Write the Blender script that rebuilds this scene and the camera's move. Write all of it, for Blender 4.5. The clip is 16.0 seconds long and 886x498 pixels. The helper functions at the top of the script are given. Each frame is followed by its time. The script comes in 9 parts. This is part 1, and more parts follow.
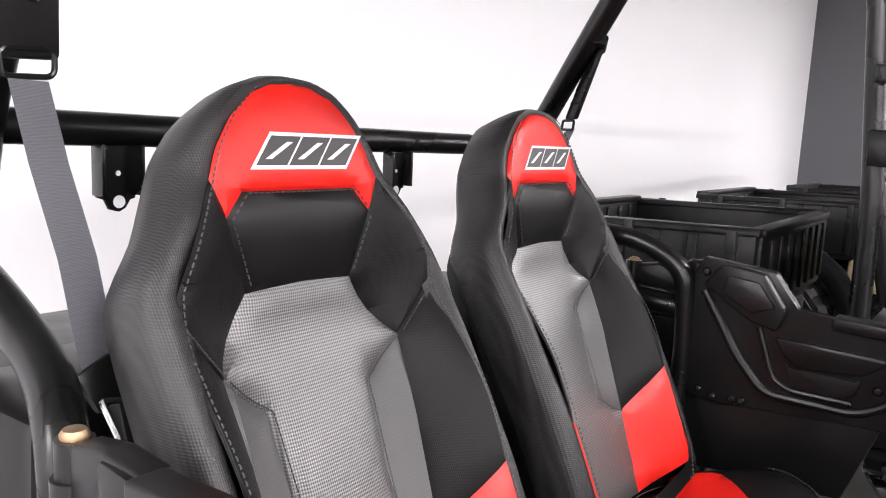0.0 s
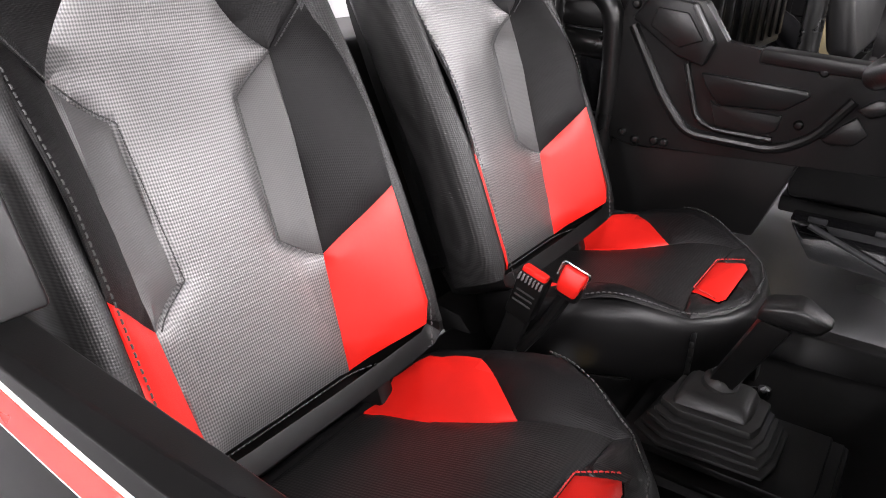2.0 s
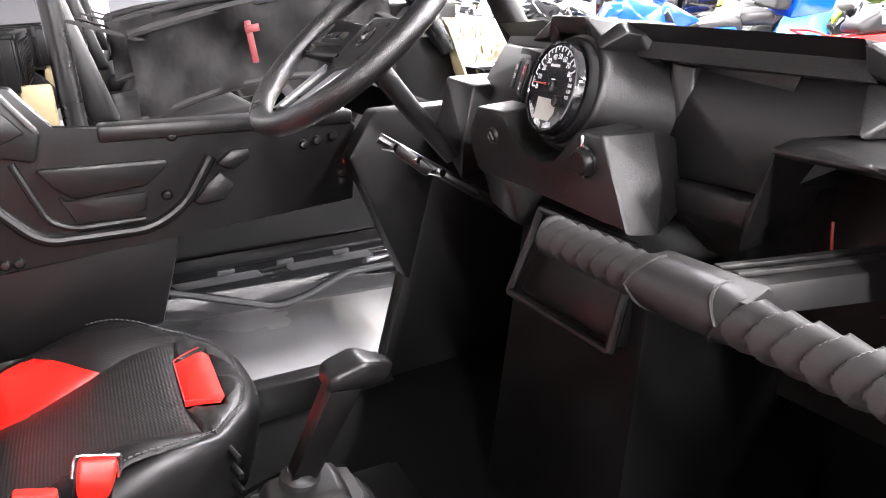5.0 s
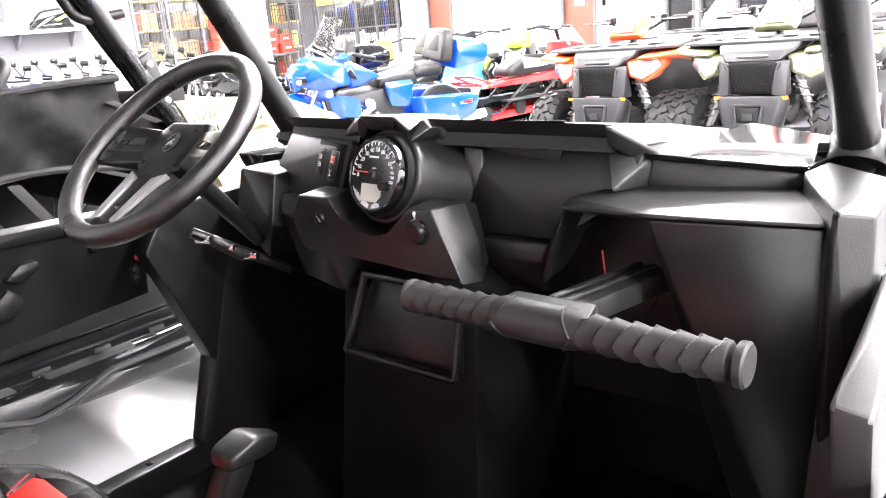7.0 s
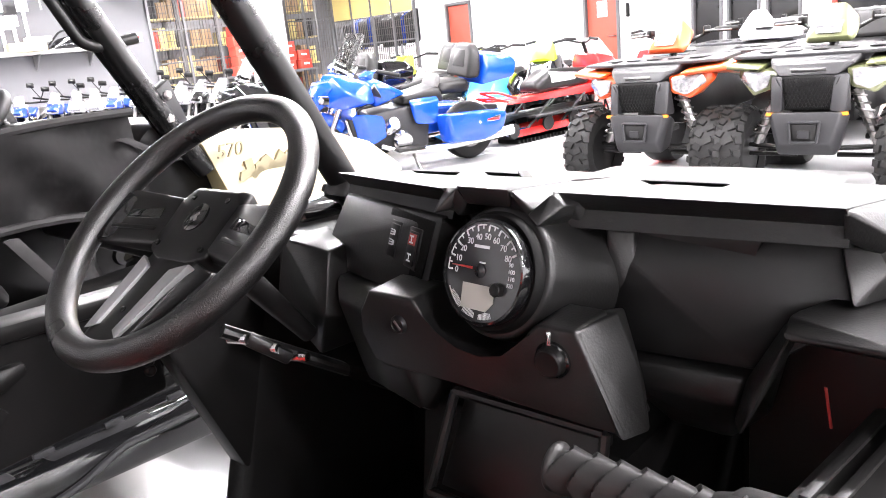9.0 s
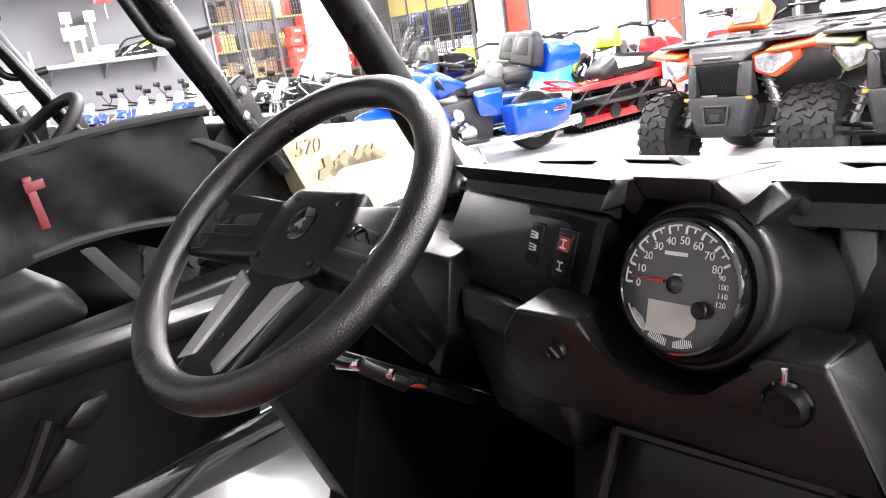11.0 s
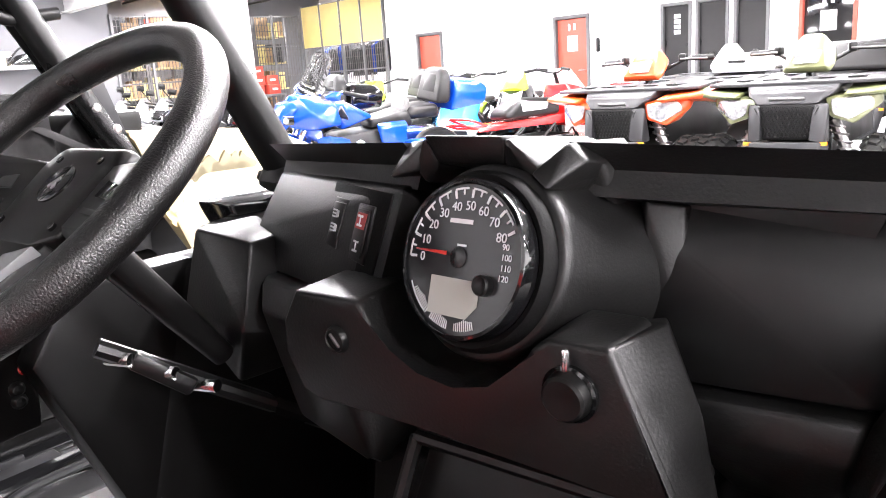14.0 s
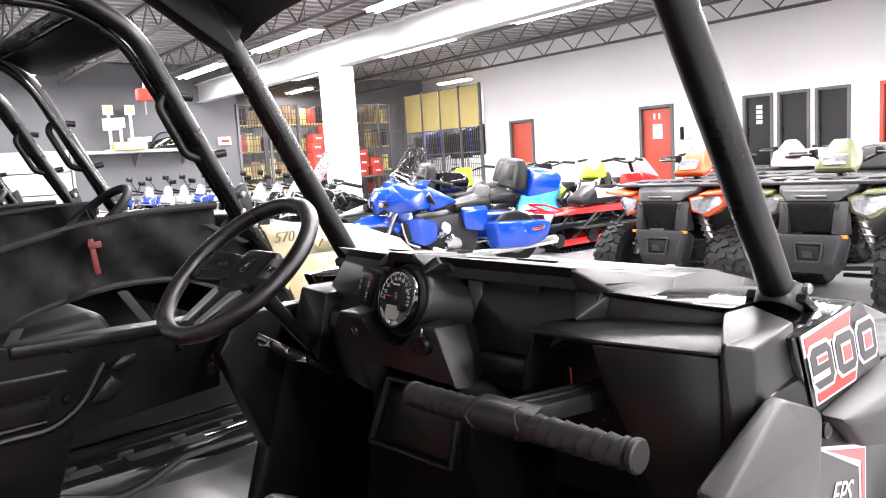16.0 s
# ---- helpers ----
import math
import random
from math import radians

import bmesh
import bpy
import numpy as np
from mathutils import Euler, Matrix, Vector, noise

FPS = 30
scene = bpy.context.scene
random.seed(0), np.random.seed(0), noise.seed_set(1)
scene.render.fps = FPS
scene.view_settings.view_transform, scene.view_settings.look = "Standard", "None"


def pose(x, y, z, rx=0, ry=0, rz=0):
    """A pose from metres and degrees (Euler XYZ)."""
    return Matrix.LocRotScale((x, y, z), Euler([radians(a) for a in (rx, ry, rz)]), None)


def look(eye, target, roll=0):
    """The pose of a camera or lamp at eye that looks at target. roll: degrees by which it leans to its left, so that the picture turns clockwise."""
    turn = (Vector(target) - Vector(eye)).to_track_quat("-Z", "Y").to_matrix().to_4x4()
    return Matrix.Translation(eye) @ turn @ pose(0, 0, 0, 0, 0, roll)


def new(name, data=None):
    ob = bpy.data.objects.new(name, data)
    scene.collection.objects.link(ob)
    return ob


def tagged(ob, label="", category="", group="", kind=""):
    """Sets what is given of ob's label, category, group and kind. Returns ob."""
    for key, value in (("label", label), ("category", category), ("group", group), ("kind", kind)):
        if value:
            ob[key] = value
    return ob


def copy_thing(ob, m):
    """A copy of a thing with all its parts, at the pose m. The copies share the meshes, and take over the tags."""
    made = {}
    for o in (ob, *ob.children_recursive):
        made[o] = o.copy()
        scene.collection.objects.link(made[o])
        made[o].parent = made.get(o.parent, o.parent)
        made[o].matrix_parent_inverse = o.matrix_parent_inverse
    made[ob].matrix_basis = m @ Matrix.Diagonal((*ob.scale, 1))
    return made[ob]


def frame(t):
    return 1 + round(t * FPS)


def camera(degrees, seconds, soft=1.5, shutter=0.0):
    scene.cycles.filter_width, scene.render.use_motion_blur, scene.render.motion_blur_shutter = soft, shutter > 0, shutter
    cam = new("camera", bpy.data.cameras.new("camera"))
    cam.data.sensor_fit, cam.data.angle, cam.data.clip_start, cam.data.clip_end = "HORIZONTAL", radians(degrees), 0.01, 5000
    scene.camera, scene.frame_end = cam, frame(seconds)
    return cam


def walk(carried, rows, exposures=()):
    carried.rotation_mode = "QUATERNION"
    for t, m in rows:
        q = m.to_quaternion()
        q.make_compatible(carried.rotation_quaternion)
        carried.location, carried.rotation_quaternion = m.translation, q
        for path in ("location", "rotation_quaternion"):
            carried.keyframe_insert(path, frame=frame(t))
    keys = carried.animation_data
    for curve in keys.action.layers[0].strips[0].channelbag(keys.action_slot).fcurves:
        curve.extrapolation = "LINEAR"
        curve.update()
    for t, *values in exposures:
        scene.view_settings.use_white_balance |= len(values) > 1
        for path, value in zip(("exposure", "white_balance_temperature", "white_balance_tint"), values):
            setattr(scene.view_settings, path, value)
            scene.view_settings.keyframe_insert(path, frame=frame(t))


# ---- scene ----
cam = camera(61.1, 16.0, 1.0)
PATH = [
    (0, (0.987, 0.113, 1.268), (-0.623, -1.038, 0.978), 2.8),
    (0.5, (0.988, 0.095, 1.257), (-0.642, -1.009, 0.903), 3.2),
    (1, (0.959, 0.117, 1.229), (-0.634, -0.995, 0.756), 3.3),
    (1.5, (0.916, 0.157, 1.198), (-0.647, -0.906, 0.544), 3.0),
    (2, (0.879, 0.197, 1.162), (-0.654, -0.798, 0.35), 2.5),
    (2.5, (0.86, 0.229, 1.144), (-0.666, -0.69, 0.235), 2.5),
    (3, (0.857, 0.226, 1.13), (-0.689, -0.647, 0.21), 2.6),
    (3.5, (0.868, 0.144, 1.119), (-0.773, -0.558, 0.216), 4.5),
    (4, (0.905, 0.034, 1.139), (-0.908, -0.205, 0.328), 3.5),
    (4.5, (0.859, -0.032, 1.132), (-0.992, 0.207, 0.414), 3.0),
    (5, (0.725, -0.101, 1.147), (-0.995, 0.687, 0.498), -2.5),
    (5.2, (0.695, -0.115, 1.158), (-0.913, 0.891, 0.525), -4.2),
    (7.3, (0.744, -0.329, 1.227), (-0.535, 1.099, 0.658), -5.1),
    (7.5, (0.734, -0.312, 1.227), (-0.545, 1.116, 0.658), -5.1),
    (8, (0.708, -0.264, 1.224), (-0.561, 1.165, 0.634), -5.3),
    (8.5, (0.617, -0.206, 1.232), (-0.631, 1.238, 0.634), -5.2),
    (9, (0.453, -0.153, 1.256), (-0.864, 1.254, 0.721), -5.9),
    (9.5, (0.342, -0.121, 1.245), (-1.065, 1.209, 0.743), -8.0),
    (9.7, (0.317, -0.117, 1.244), (-1.109, 1.189, 0.734), -8.6),
    (11.8, (0.278, -0.075, 1.221), (-1.141, 1.227, 0.682), -8.2),
    (12, (0.273, -0.043, 1.199), (-1.131, 1.282, 0.677), -7.6),
    (12.5, (0.259, 0.026, 1.155), (-1.017, 1.488, 0.671), -5.7),
    (13, (0.252, 0.061, 1.134), (-0.955, 1.591, 0.683), -4.5),
    (13.5, (0.255, 0.057, 1.133), (-0.958, 1.582, 0.685), -3.9),
    (14, (0.303, 0.009, 1.157), (-0.955, 1.494, 0.698), -4.0),
    (14.5, (0.472, -0.108, 1.211), (-0.87, 1.305, 0.756), -3.7),
    (15, (0.661, -0.232, 1.261), (-0.686, 1.18, 0.823), -2.9),
    (15.5, (0.808, -0.323, 1.279), (-0.548, 1.104, 0.924), -2.5),
    (16, (1.005, -0.427, 1.277), (-0.457, 0.915, 1.033), -3.5),
]
STOPS = [(0.0, 0.10), (1.0, 0.15), (2.5, 0.40), (3.0, 0.42), (4.0, 0.80), (5.0, 1.75), (7.5, 1.75), (8.5, 1.55), (9.5, 0.85), (12.0, 1.05), (13.0, 1.28), (14.0, 1.25), (14.5, 1.12), (15.5, 0.42), (16.0, 0.2)]
walk(cam, [(t, look(eye, target, roll)) for t, eye, target, roll in PATH], STOPS)

# ---- light ----
world = bpy.data.worlds.new("world")
scene.world = world
world.use_nodes = True
world.node_tree.nodes["Background"].inputs[0].default_value = (0.8, 0.85, 1.0, 1)
world.node_tree.nodes["Background"].inputs[1].default_value = 0.01

# the building stands turned to the vehicle: a along its long wall, b towards the wall with the doors
BUILD = pose(0, 0, 0, 0, 0, -5.2)
CEIL = 3.82


def ceiling_lamp(a, b, length, turn, watts):
    lamp = bpy.data.lights.new("tube_light", "AREA")
    lamp.shape, lamp.size, lamp.size_y, lamp.energy = "RECTANGLE", length, 0.28, watts
    lamp.color = (1.0, 0.955, 0.99)
    ob = new("tube_light", lamp)
    ob.matrix_world = BUILD @ pose(a, b, CEIL - 0.52, 0, 0, turn)
    return ob


# fluorescent strips in rows, the last row short, and two inside the store
# unseen additions, to brighten right-facing facets: the b -0.52 pair and the last column
LAMPS = [(-14.66 + 3.9 * i, b, 2.4) for b in (2.53, 5.58, 8.28) for i in range(7)] + [(4.84, -0.52, 2.4), (8.74, -0.52, 2.4)] + [(-18.3, 9.7, 1.4), (-15.7, 13.2, 1.4)]
for a, b, length in LAMPS:
    ceiling_lamp(a, b, length, 0, 230 if a > -16 else 100)

# ---- materials ----


def nodes_of(name, rough=0.5, metal=0.0, color=(0.5, 0.5, 0.5), coat=0.0, spec=0.5):
    m = bpy.data.materials.new(name)
    m.use_nodes = True
    nt = m.node_tree
    b = nt.nodes["Principled BSDF"]
    b.inputs["Base Color"].default_value = (*color, 1)
    b.inputs["Roughness"].default_value = rough
    b.inputs["Metallic"].default_value = metal
    b.inputs["Coat Weight"].default_value = coat
    b.inputs["Specular IOR Level"].default_value = spec
    return m, nt, b


def noise_tex(nt, scale, detail=4, coords="Object"):
    tc = nt.nodes.new("ShaderNodeTexCoord")
    n = nt.nodes.new("ShaderNodeTexNoise")
    n.inputs["Scale"].default_value, n.inputs["Detail"].default_value = scale, detail
    nt.links.new(tc.outputs[coords], n.inputs["Vector"])
    return n


def ramp(nt, source, lo, hi, p0=0.3, p1=0.7):
    r = nt.nodes.new("ShaderNodeMapRange")
    r.inputs["From Min"].default_value, r.inputs["From Max"].default_value = p0, p1
    r.inputs["To Min"].default_value, r.inputs["To Max"].default_value = lo, hi
    nt.links.new(source, r.inputs["Value"])
    return r.outputs["Result"]


def mix_color(nt, fac, a, b):
    m = nt.nodes.new("ShaderNodeMix")
    m.data_type = "RGBA"
    m.inputs[6].default_value, m.inputs[7].default_value = (*a, 1), (*b, 1)
    nt.links.new(fac, m.inputs[0])
    return m.outputs[2]


def bump(nt, bsdf, height, strength, distance=0.001):
    b = nt.nodes.new("ShaderNodeBump")
    b.inputs["Strength"].default_value, b.inputs["Distance"].default_value = strength, distance
    nt.links.new(height, b.inputs["Height"])
    nt.links.new(b.outputs["Normal"], bsdf.inputs["Normal"])
    return b


def surface(name, c0, c1, rough=(0.4, 0.6), metal=0.0, big=3.0, fine=400.0, relief=0.15, depth=0.0006, coat=0.0, spec=0.5):
    """A surface with wear at two scales: slow blotches of colour and gloss, and a fine relief."""
    m, nt, b = nodes_of(name, rough[0], metal, c0, coat, spec)
    n = noise_tex(nt, big, 5)
    nt.links.new(mix_color(nt, ramp(nt, n.outputs["Fac"], 0, 1), c0, c1), b.inputs["Base Color"])
    nt.links.new(ramp(nt, n.outputs["Fac"], rough[0], rough[1]), b.inputs["Roughness"])
    if relief:
        g = noise_tex(nt, fine, 2)
        bump(nt, b, g.outputs["Fac"], relief, depth)
    return m


def weave(name, c0, c1, pitch, rough=(0.35, 0.5), relief=0.8, depth=0.0008, plane="xz", diamond=True, spec=0.5, metal=0.0):
    """A woven or embossed vinyl: rows of small raised knobs, every second row shifted by half."""
    m, nt, b = nodes_of(name, rough[0], metal, c0, 0.0, spec)
    tc = nt.nodes.new("ShaderNodeTexCoord")
    sep = nt.nodes.new("ShaderNodeSeparateXYZ")
    nt.links.new(tc.outputs["Object"], sep.inputs[0])

    def math_node(op, x, y=None):
        n = nt.nodes.new("ShaderNodeMath")
        n.operation = op
        for k, v in ((0, x), (1, y)):
            if v is None:
                continue
            if isinstance(v, (int, float)):
                n.inputs[k].default_value = v
            else:
                nt.links.new(v, n.inputs[k])
        return n.outputs[0]

    axes = {"x": sep.outputs[0], "y": sep.outputs[1], "z": sep.outputs[2]}
    p, q = axes[plane[0]], axes[plane[1]]
    k = 2 * math.pi / pitch
    if diamond:
        s, d = math_node("ADD", p, math_node("MULTIPLY", q, 0.8)), math_node("SUBTRACT", p, math_node("MULTIPLY", q, 0.8))
        h = math_node("MULTIPLY", math_node("SINE", math_node("MULTIPLY", s, k * 0.7)), math_node("SINE", math_node("MULTIPLY", d, k * 0.7)))
    else:
        h = math_node("MULTIPLY", math_node("SINE", math_node("MULTIPLY", p, k)), math_node("SINE", math_node("MULTIPLY", q, k)))
    f = ramp(nt, h, 0, 1, -0.6, 0.6)
    n = noise_tex(nt, 6, 3)
    nt.links.new(mix_color(nt, f, c0, c1), b.inputs["Base Color"])
    nt.links.new(ramp(nt, n.outputs["Fac"], rough[0], rough[1]), b.inputs["Roughness"])
    bump(nt, b, f, relief, depth)
    return m


M = {}
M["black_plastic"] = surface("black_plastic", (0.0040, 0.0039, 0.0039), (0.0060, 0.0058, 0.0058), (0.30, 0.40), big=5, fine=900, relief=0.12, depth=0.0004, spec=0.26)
M["dash_plastic"] = surface("dash_plastic", (0.0046, 0.0044, 0.0044), (0.0068, 0.0066, 0.0066), (0.32, 0.42), big=4, fine=420, relief=0.4, depth=0.0006, spec=0.38)
# black plastic taken near zero: the shade of footwell and recesses is in it
M["shaded_black"] = surface("shaded_black", (0.0016, 0.0016, 0.0016), (0.003, 0.0029, 0.0029), (0.5, 0.65), big=6, fine=500, relief=0.4, depth=0.0006, spec=0.12)
M["grey_plastic"] = surface("grey_plastic", (0.030, 0.0295, 0.0295), (0.040, 0.039, 0.039), (0.42, 0.55), big=4, fine=700, relief=0.3)
M["gloss_black"] = surface("gloss_black", (0.005, 0.005, 0.0055), (0.007, 0.007, 0.0075), (0.06, 0.12), big=3, fine=60, relief=0.02, coat=0.6)
M["tube_black"] = surface("tube_black", (0.003, 0.003, 0.003), (0.0046, 0.0046, 0.0046), (0.24, 0.34), big=8, fine=500, relief=0.08, spec=0.4)
M["spoke_silver"] = surface("spoke_silver", (0.26, 0.26, 0.265), (0.34, 0.34, 0.345), (0.3, 0.4), 0.5, big=6, fine=400, relief=0.08)
M["rubber"] = surface("rubber", (0.006, 0.006, 0.006), (0.010, 0.0098, 0.0095), (0.5, 0.7), big=9, fine=500, relief=0.3, spec=0.3)
M["boot_rubber"] = surface("boot_rubber", (0.014, 0.0137, 0.0135), (0.021, 0.0205, 0.02), (0.38, 0.55), big=9, fine=500, relief=0.3, spec=0.4)
M["grip_rubber"] = surface("grip_rubber", (0.016, 0.0155, 0.0154), (0.022, 0.0213, 0.021), (0.42, 0.55), big=9, fine=800, relief=0.15, spec=0.35)
M["wheel_rim"] = surface("wheel_rim", (0.0040, 0.0038, 0.0038), (0.0065, 0.0062, 0.0062), (0.26, 0.36), big=12, fine=650, relief=0.9, depth=0.0008, spec=0.6)
M["chrome"] = surface("chrome", (0.7, 0.7, 0.7), (0.6, 0.6, 0.6), (0.12, 0.25), 1.0, fine=200, relief=0.05)
M["steel"] = surface("steel", (0.35, 0.34, 0.33), (0.25, 0.24, 0.24), (0.3, 0.45), 1.0, fine=200, relief=0.1)
M["brass_bolt"] = surface("brass_bolt", (0.45, 0.32, 0.2), (0.3, 0.2, 0.12), (0.3, 0.5), 1.0)
M["red_vinyl"] = surface("red_vinyl", (0.66, 0.012, 0.008), (0.74, 0.017, 0.011), (0.34, 0.46), big=6, fine=900, relief=0.2, spec=0.42)
M["black_vinyl"] = weave("black_vinyl", (0.0042, 0.0040, 0.0042), (0.0080, 0.0075, 0.0078), 0.0022, (0.42, 0.52), 0.5, 0.0003, spec=0.2)
M["black_smooth"] = surface("black_smooth", (0.0055, 0.0053, 0.0055), (0.0085, 0.0082, 0.0083), (0.36, 0.46), big=5, fine=800, relief=0.2, spec=0.27)
M["carbon_vinyl"] = weave("carbon_vinyl", (0.008, 0.0078, 0.0078), (0.026, 0.025, 0.025), 0.0034, (0.36, 0.48), 0.4, 0.0005, spec=0.4)
M["silver_weave"] = weave("silver_weave", (0.085, 0.084, 0.084), (0.215, 0.211, 0.209), 0.0044, (0.37, 0.43), 0.4, 0.0005, spec=0.5, metal=0.55)
M["grey_vinyl"] = weave("grey_vinyl", (0.06, 0.0585, 0.059), (0.085, 0.083, 0.083), 0.0026, (0.42, 0.52), 0.4, 0.0003)
M["seat_mesh"] = weave("seat_mesh", (0.008, 0.0077, 0.0077), (0.02, 0.019, 0.019), 0.0055, (0.4, 0.5), 0.5, 0.0006, plane="xy", spec=0.3)
M["thread"] = surface("thread", (0.03, 0.03, 0.03), (0.06, 0.06, 0.06), (0.6, 0.8), fine=900)
M["red_thread"] = surface("red_thread", (0.45, 0.02, 0.02), (0.55, 0.03, 0.03), (0.6, 0.8), fine=900)
M["belt"] = weave("belt", (0.15, 0.147, 0.168), (0.25, 0.245, 0.272), 0.0017, (0.4, 0.5), 0.4, 0.0003)
M["white_print"] = surface("white_print", (0.75, 0.75, 0.76), (0.68, 0.68, 0.69), (0.4, 0.5), fine=300, relief=0.05)
M["dark_print"] = surface("dark_print", (0.03, 0.028, 0.03), (0.05, 0.045, 0.045), (0.4, 0.5), fine=300, relief=0.05)
M["red_print"] = surface("red_print", (0.55, 0.02, 0.016), (0.62, 0.03, 0.02), (0.25, 0.35), fine=200, relief=0.03, coat=0.3)
M["dim_red"] = surface("dim_red", (0.34, 0.03, 0.025), (0.4, 0.035, 0.03), (0.4, 0.5), fine=200, relief=0.03)
M["tag_red"] = surface("tag_red", (0.10, 0.008, 0.011), (0.14, 0.011, 0.013), (0.5, 0.6), fine=300, relief=0.05)
M["amber_print"] = surface("amber_print", (0.75, 0.45, 0.03), (0.8, 0.5, 0.04), (0.4, 0.5), fine=300, relief=0.03)
M["lcd"] = surface("lcd", (0.30, 0.30, 0.27), (0.34, 0.33, 0.30), (0.2, 0.3), fine=300, relief=0.02)
M["wall_white"] = surface("wall_white", (0.74, 0.735, 0.74), (0.78, 0.775, 0.78), (0.6, 0.75), big=0.6, fine=60, relief=0.1, depth=0.002)
M["wall_grey"] = surface("wall_grey", (0.10, 0.10, 0.107), (0.12, 0.12, 0.128), (0.6, 0.75), big=0.7, fine=60, relief=0.1, depth=0.002)
M["floor_paint"] = surface("floor_paint", (0.27, 0.27, 0.275), (0.34, 0.34, 0.345), (0.14, 0.3), big=1.2, fine=30, relief=0.06, depth=0.002)
M["ceiling_deck"] = surface("ceiling_deck", (0.36, 0.355, 0.35), (0.46, 0.45, 0.445), (0.3, 0.5), 0.35, big=1.0, fine=40)
M["beam_paint"] = surface("beam_paint", (0.36, 0.36, 0.36), (0.44, 0.44, 0.44), (0.5, 0.6), big=2, fine=80)
M["joist_steel"] = surface("joist_steel", (0.09, 0.088, 0.086), (0.14, 0.135, 0.13), (0.5, 0.65), 0.3, big=2, fine=80)
M["door_red"] = surface("door_red", (0.50, 0.075, 0.045), (0.56, 0.09, 0.055), (0.4, 0.5), big=1, fine=120, relief=0.06)
M["frame_grey"] = surface("frame_grey", (0.10, 0.10, 0.105), (0.14, 0.14, 0.145), (0.4, 0.5), big=2, fine=100)
M["net"] = surface("net", (0.010, 0.0096, 0.010), (0.022, 0.0205, 0.021), (0.6, 0.75), big=14, fine=16, relief=0.5, depth=0.010, spec=0.3)
M["dial_print"] = surface("dial_print", (0.46, 0.455, 0.46), (0.54, 0.535, 0.54), (0.4, 0.5), fine=300, relief=0.05)
M["dial_black"] = surface("dial_black", (0.016, 0.0163, 0.0175), (0.021, 0.0213, 0.0225), (0.12, 0.2), fine=300, relief=0.02, spec=0.5)


def glow(name, color, strength):
    m = bpy.data.materials.new(name)
    m.use_nodes = True
    b = m.node_tree.nodes["Principled BSDF"]
    b.inputs["Emission Color"].default_value, b.inputs["Emission Strength"].default_value = (*color, 1), strength
    b.inputs["Base Color"].default_value = (*color, 1)
    return m


M["tube_glow"] = glow("tube_glow", (1.0, 0.97, 0.96), 25.0)


def glass(name, color, rough=0.02):
    m, nt, b = nodes_of(name, rough, 0.0, color)
    b.inputs["Transmission Weight"].default_value = 1.0
    b.inputs["IOR"].default_value = 1.3
    return m


M["dark_glass"] = surface("dark_glass", (0.012, 0.012, 0.013), (0.02, 0.02, 0.02), (0.05, 0.12), big=0.8, fine=20, relief=0.02)

# ---- building blocks ----


def thing(name, m=None, label="", category="", group="", kind=""):
    ob = new(name)
    ob.empty_display_size = 0.1
    if m is not None:
        ob.matrix_world = m
    return tagged(ob, label, category, group, kind)


def part(name, bm, material, parent=None, label="", smooth=35):
    """Links a bmesh as one mesh object under a thing or a part; its points are in the thing's own space."""
    me = bpy.data.meshes.new(name)
    bmesh.ops.recalc_face_normals(bm, faces=bm.faces[:])
    bm.to_mesh(me)
    bm.free()
    if smooth:
        me.shade_smooth()
        me.set_sharp_from_angle(angle=radians(smooth))
    me.materials.append(M[material] if isinstance(material, str) else material)
    ob = new(name, me)
    if parent is not None:
        ob.parent = parent
    return tagged(ob, label)


def box(size, at=(0, 0, 0), turn=(0, 0, 0), bevel=0.0, seg=2, bm=None):
    b = bmesh.new()
    bmesh.ops.create_cube(b, size=1.0)
    bmesh.ops.scale(b, vec=size, verts=b.verts[:])
    if bevel:
        bmesh.ops.bevel(b, geom=b.edges[:], offset=min(bevel, 0.49 * min(size)), segments=seg, profile=0.5, affect="EDGES")
    b.transform(pose(*at, *turn))
    return merge(bm, b)


def merge(bm, b):
    if bm is None:
        return b
    me = bpy.data.meshes.new("scratch")
    b.to_mesh(me)
    b.free()
    bm.from_mesh(me)
    bpy.data.meshes.remove(me)
    return bm


def hull(points, bevel=0.006, seg=2, bm=None):
    """A solid with flat facets between its corners, and rounded edges."""
    b = bmesh.new()
    vs = [b.verts.new(p) for p in points]
    r = bmesh.ops.convex_hull(b, input=vs)
    loose = [v for v in b.verts if not v.link_faces]
    bmesh.ops.delete(b, geom=loose, context="VERTS")
    bmesh.ops.dissolve_limit(b, angle_limit=radians(3), verts=b.verts[:], edges=b.edges[:])
    if bevel:
        bmesh.ops.bevel(b, geom=b.edges[:], offset=bevel, segments=seg, profile=0.5, affect="EDGES", clamp_overlap=True)
    return merge(bm, b)


def prism(poly, z0, z1, m=None, bevel=0.0, seg=2, bm=None):
    """A flat outline in x, y made solid between z0 and z1, then laid by m."""
    b = bmesh.new()
    lo, hi = [b.verts.new((x, y, z0)) for x, y in poly], [b.verts.new((x, y, z1)) for x, y in poly]
    b.faces.new(lo[::-1]), b.faces.new(hi)
    for i in range(len(poly)):
        j = (i + 1) % len(poly)
        b.faces.new((lo[i], lo[j], hi[j], hi[i]))
    if bevel:
        bmesh.ops.bevel(b, geom=b.edges[:], offset=bevel, segments=seg, profile=0.5, affect="EDGES", clamp_overlap=True)
    if m is not None:
        b.transform(m)
    return merge(bm, b)


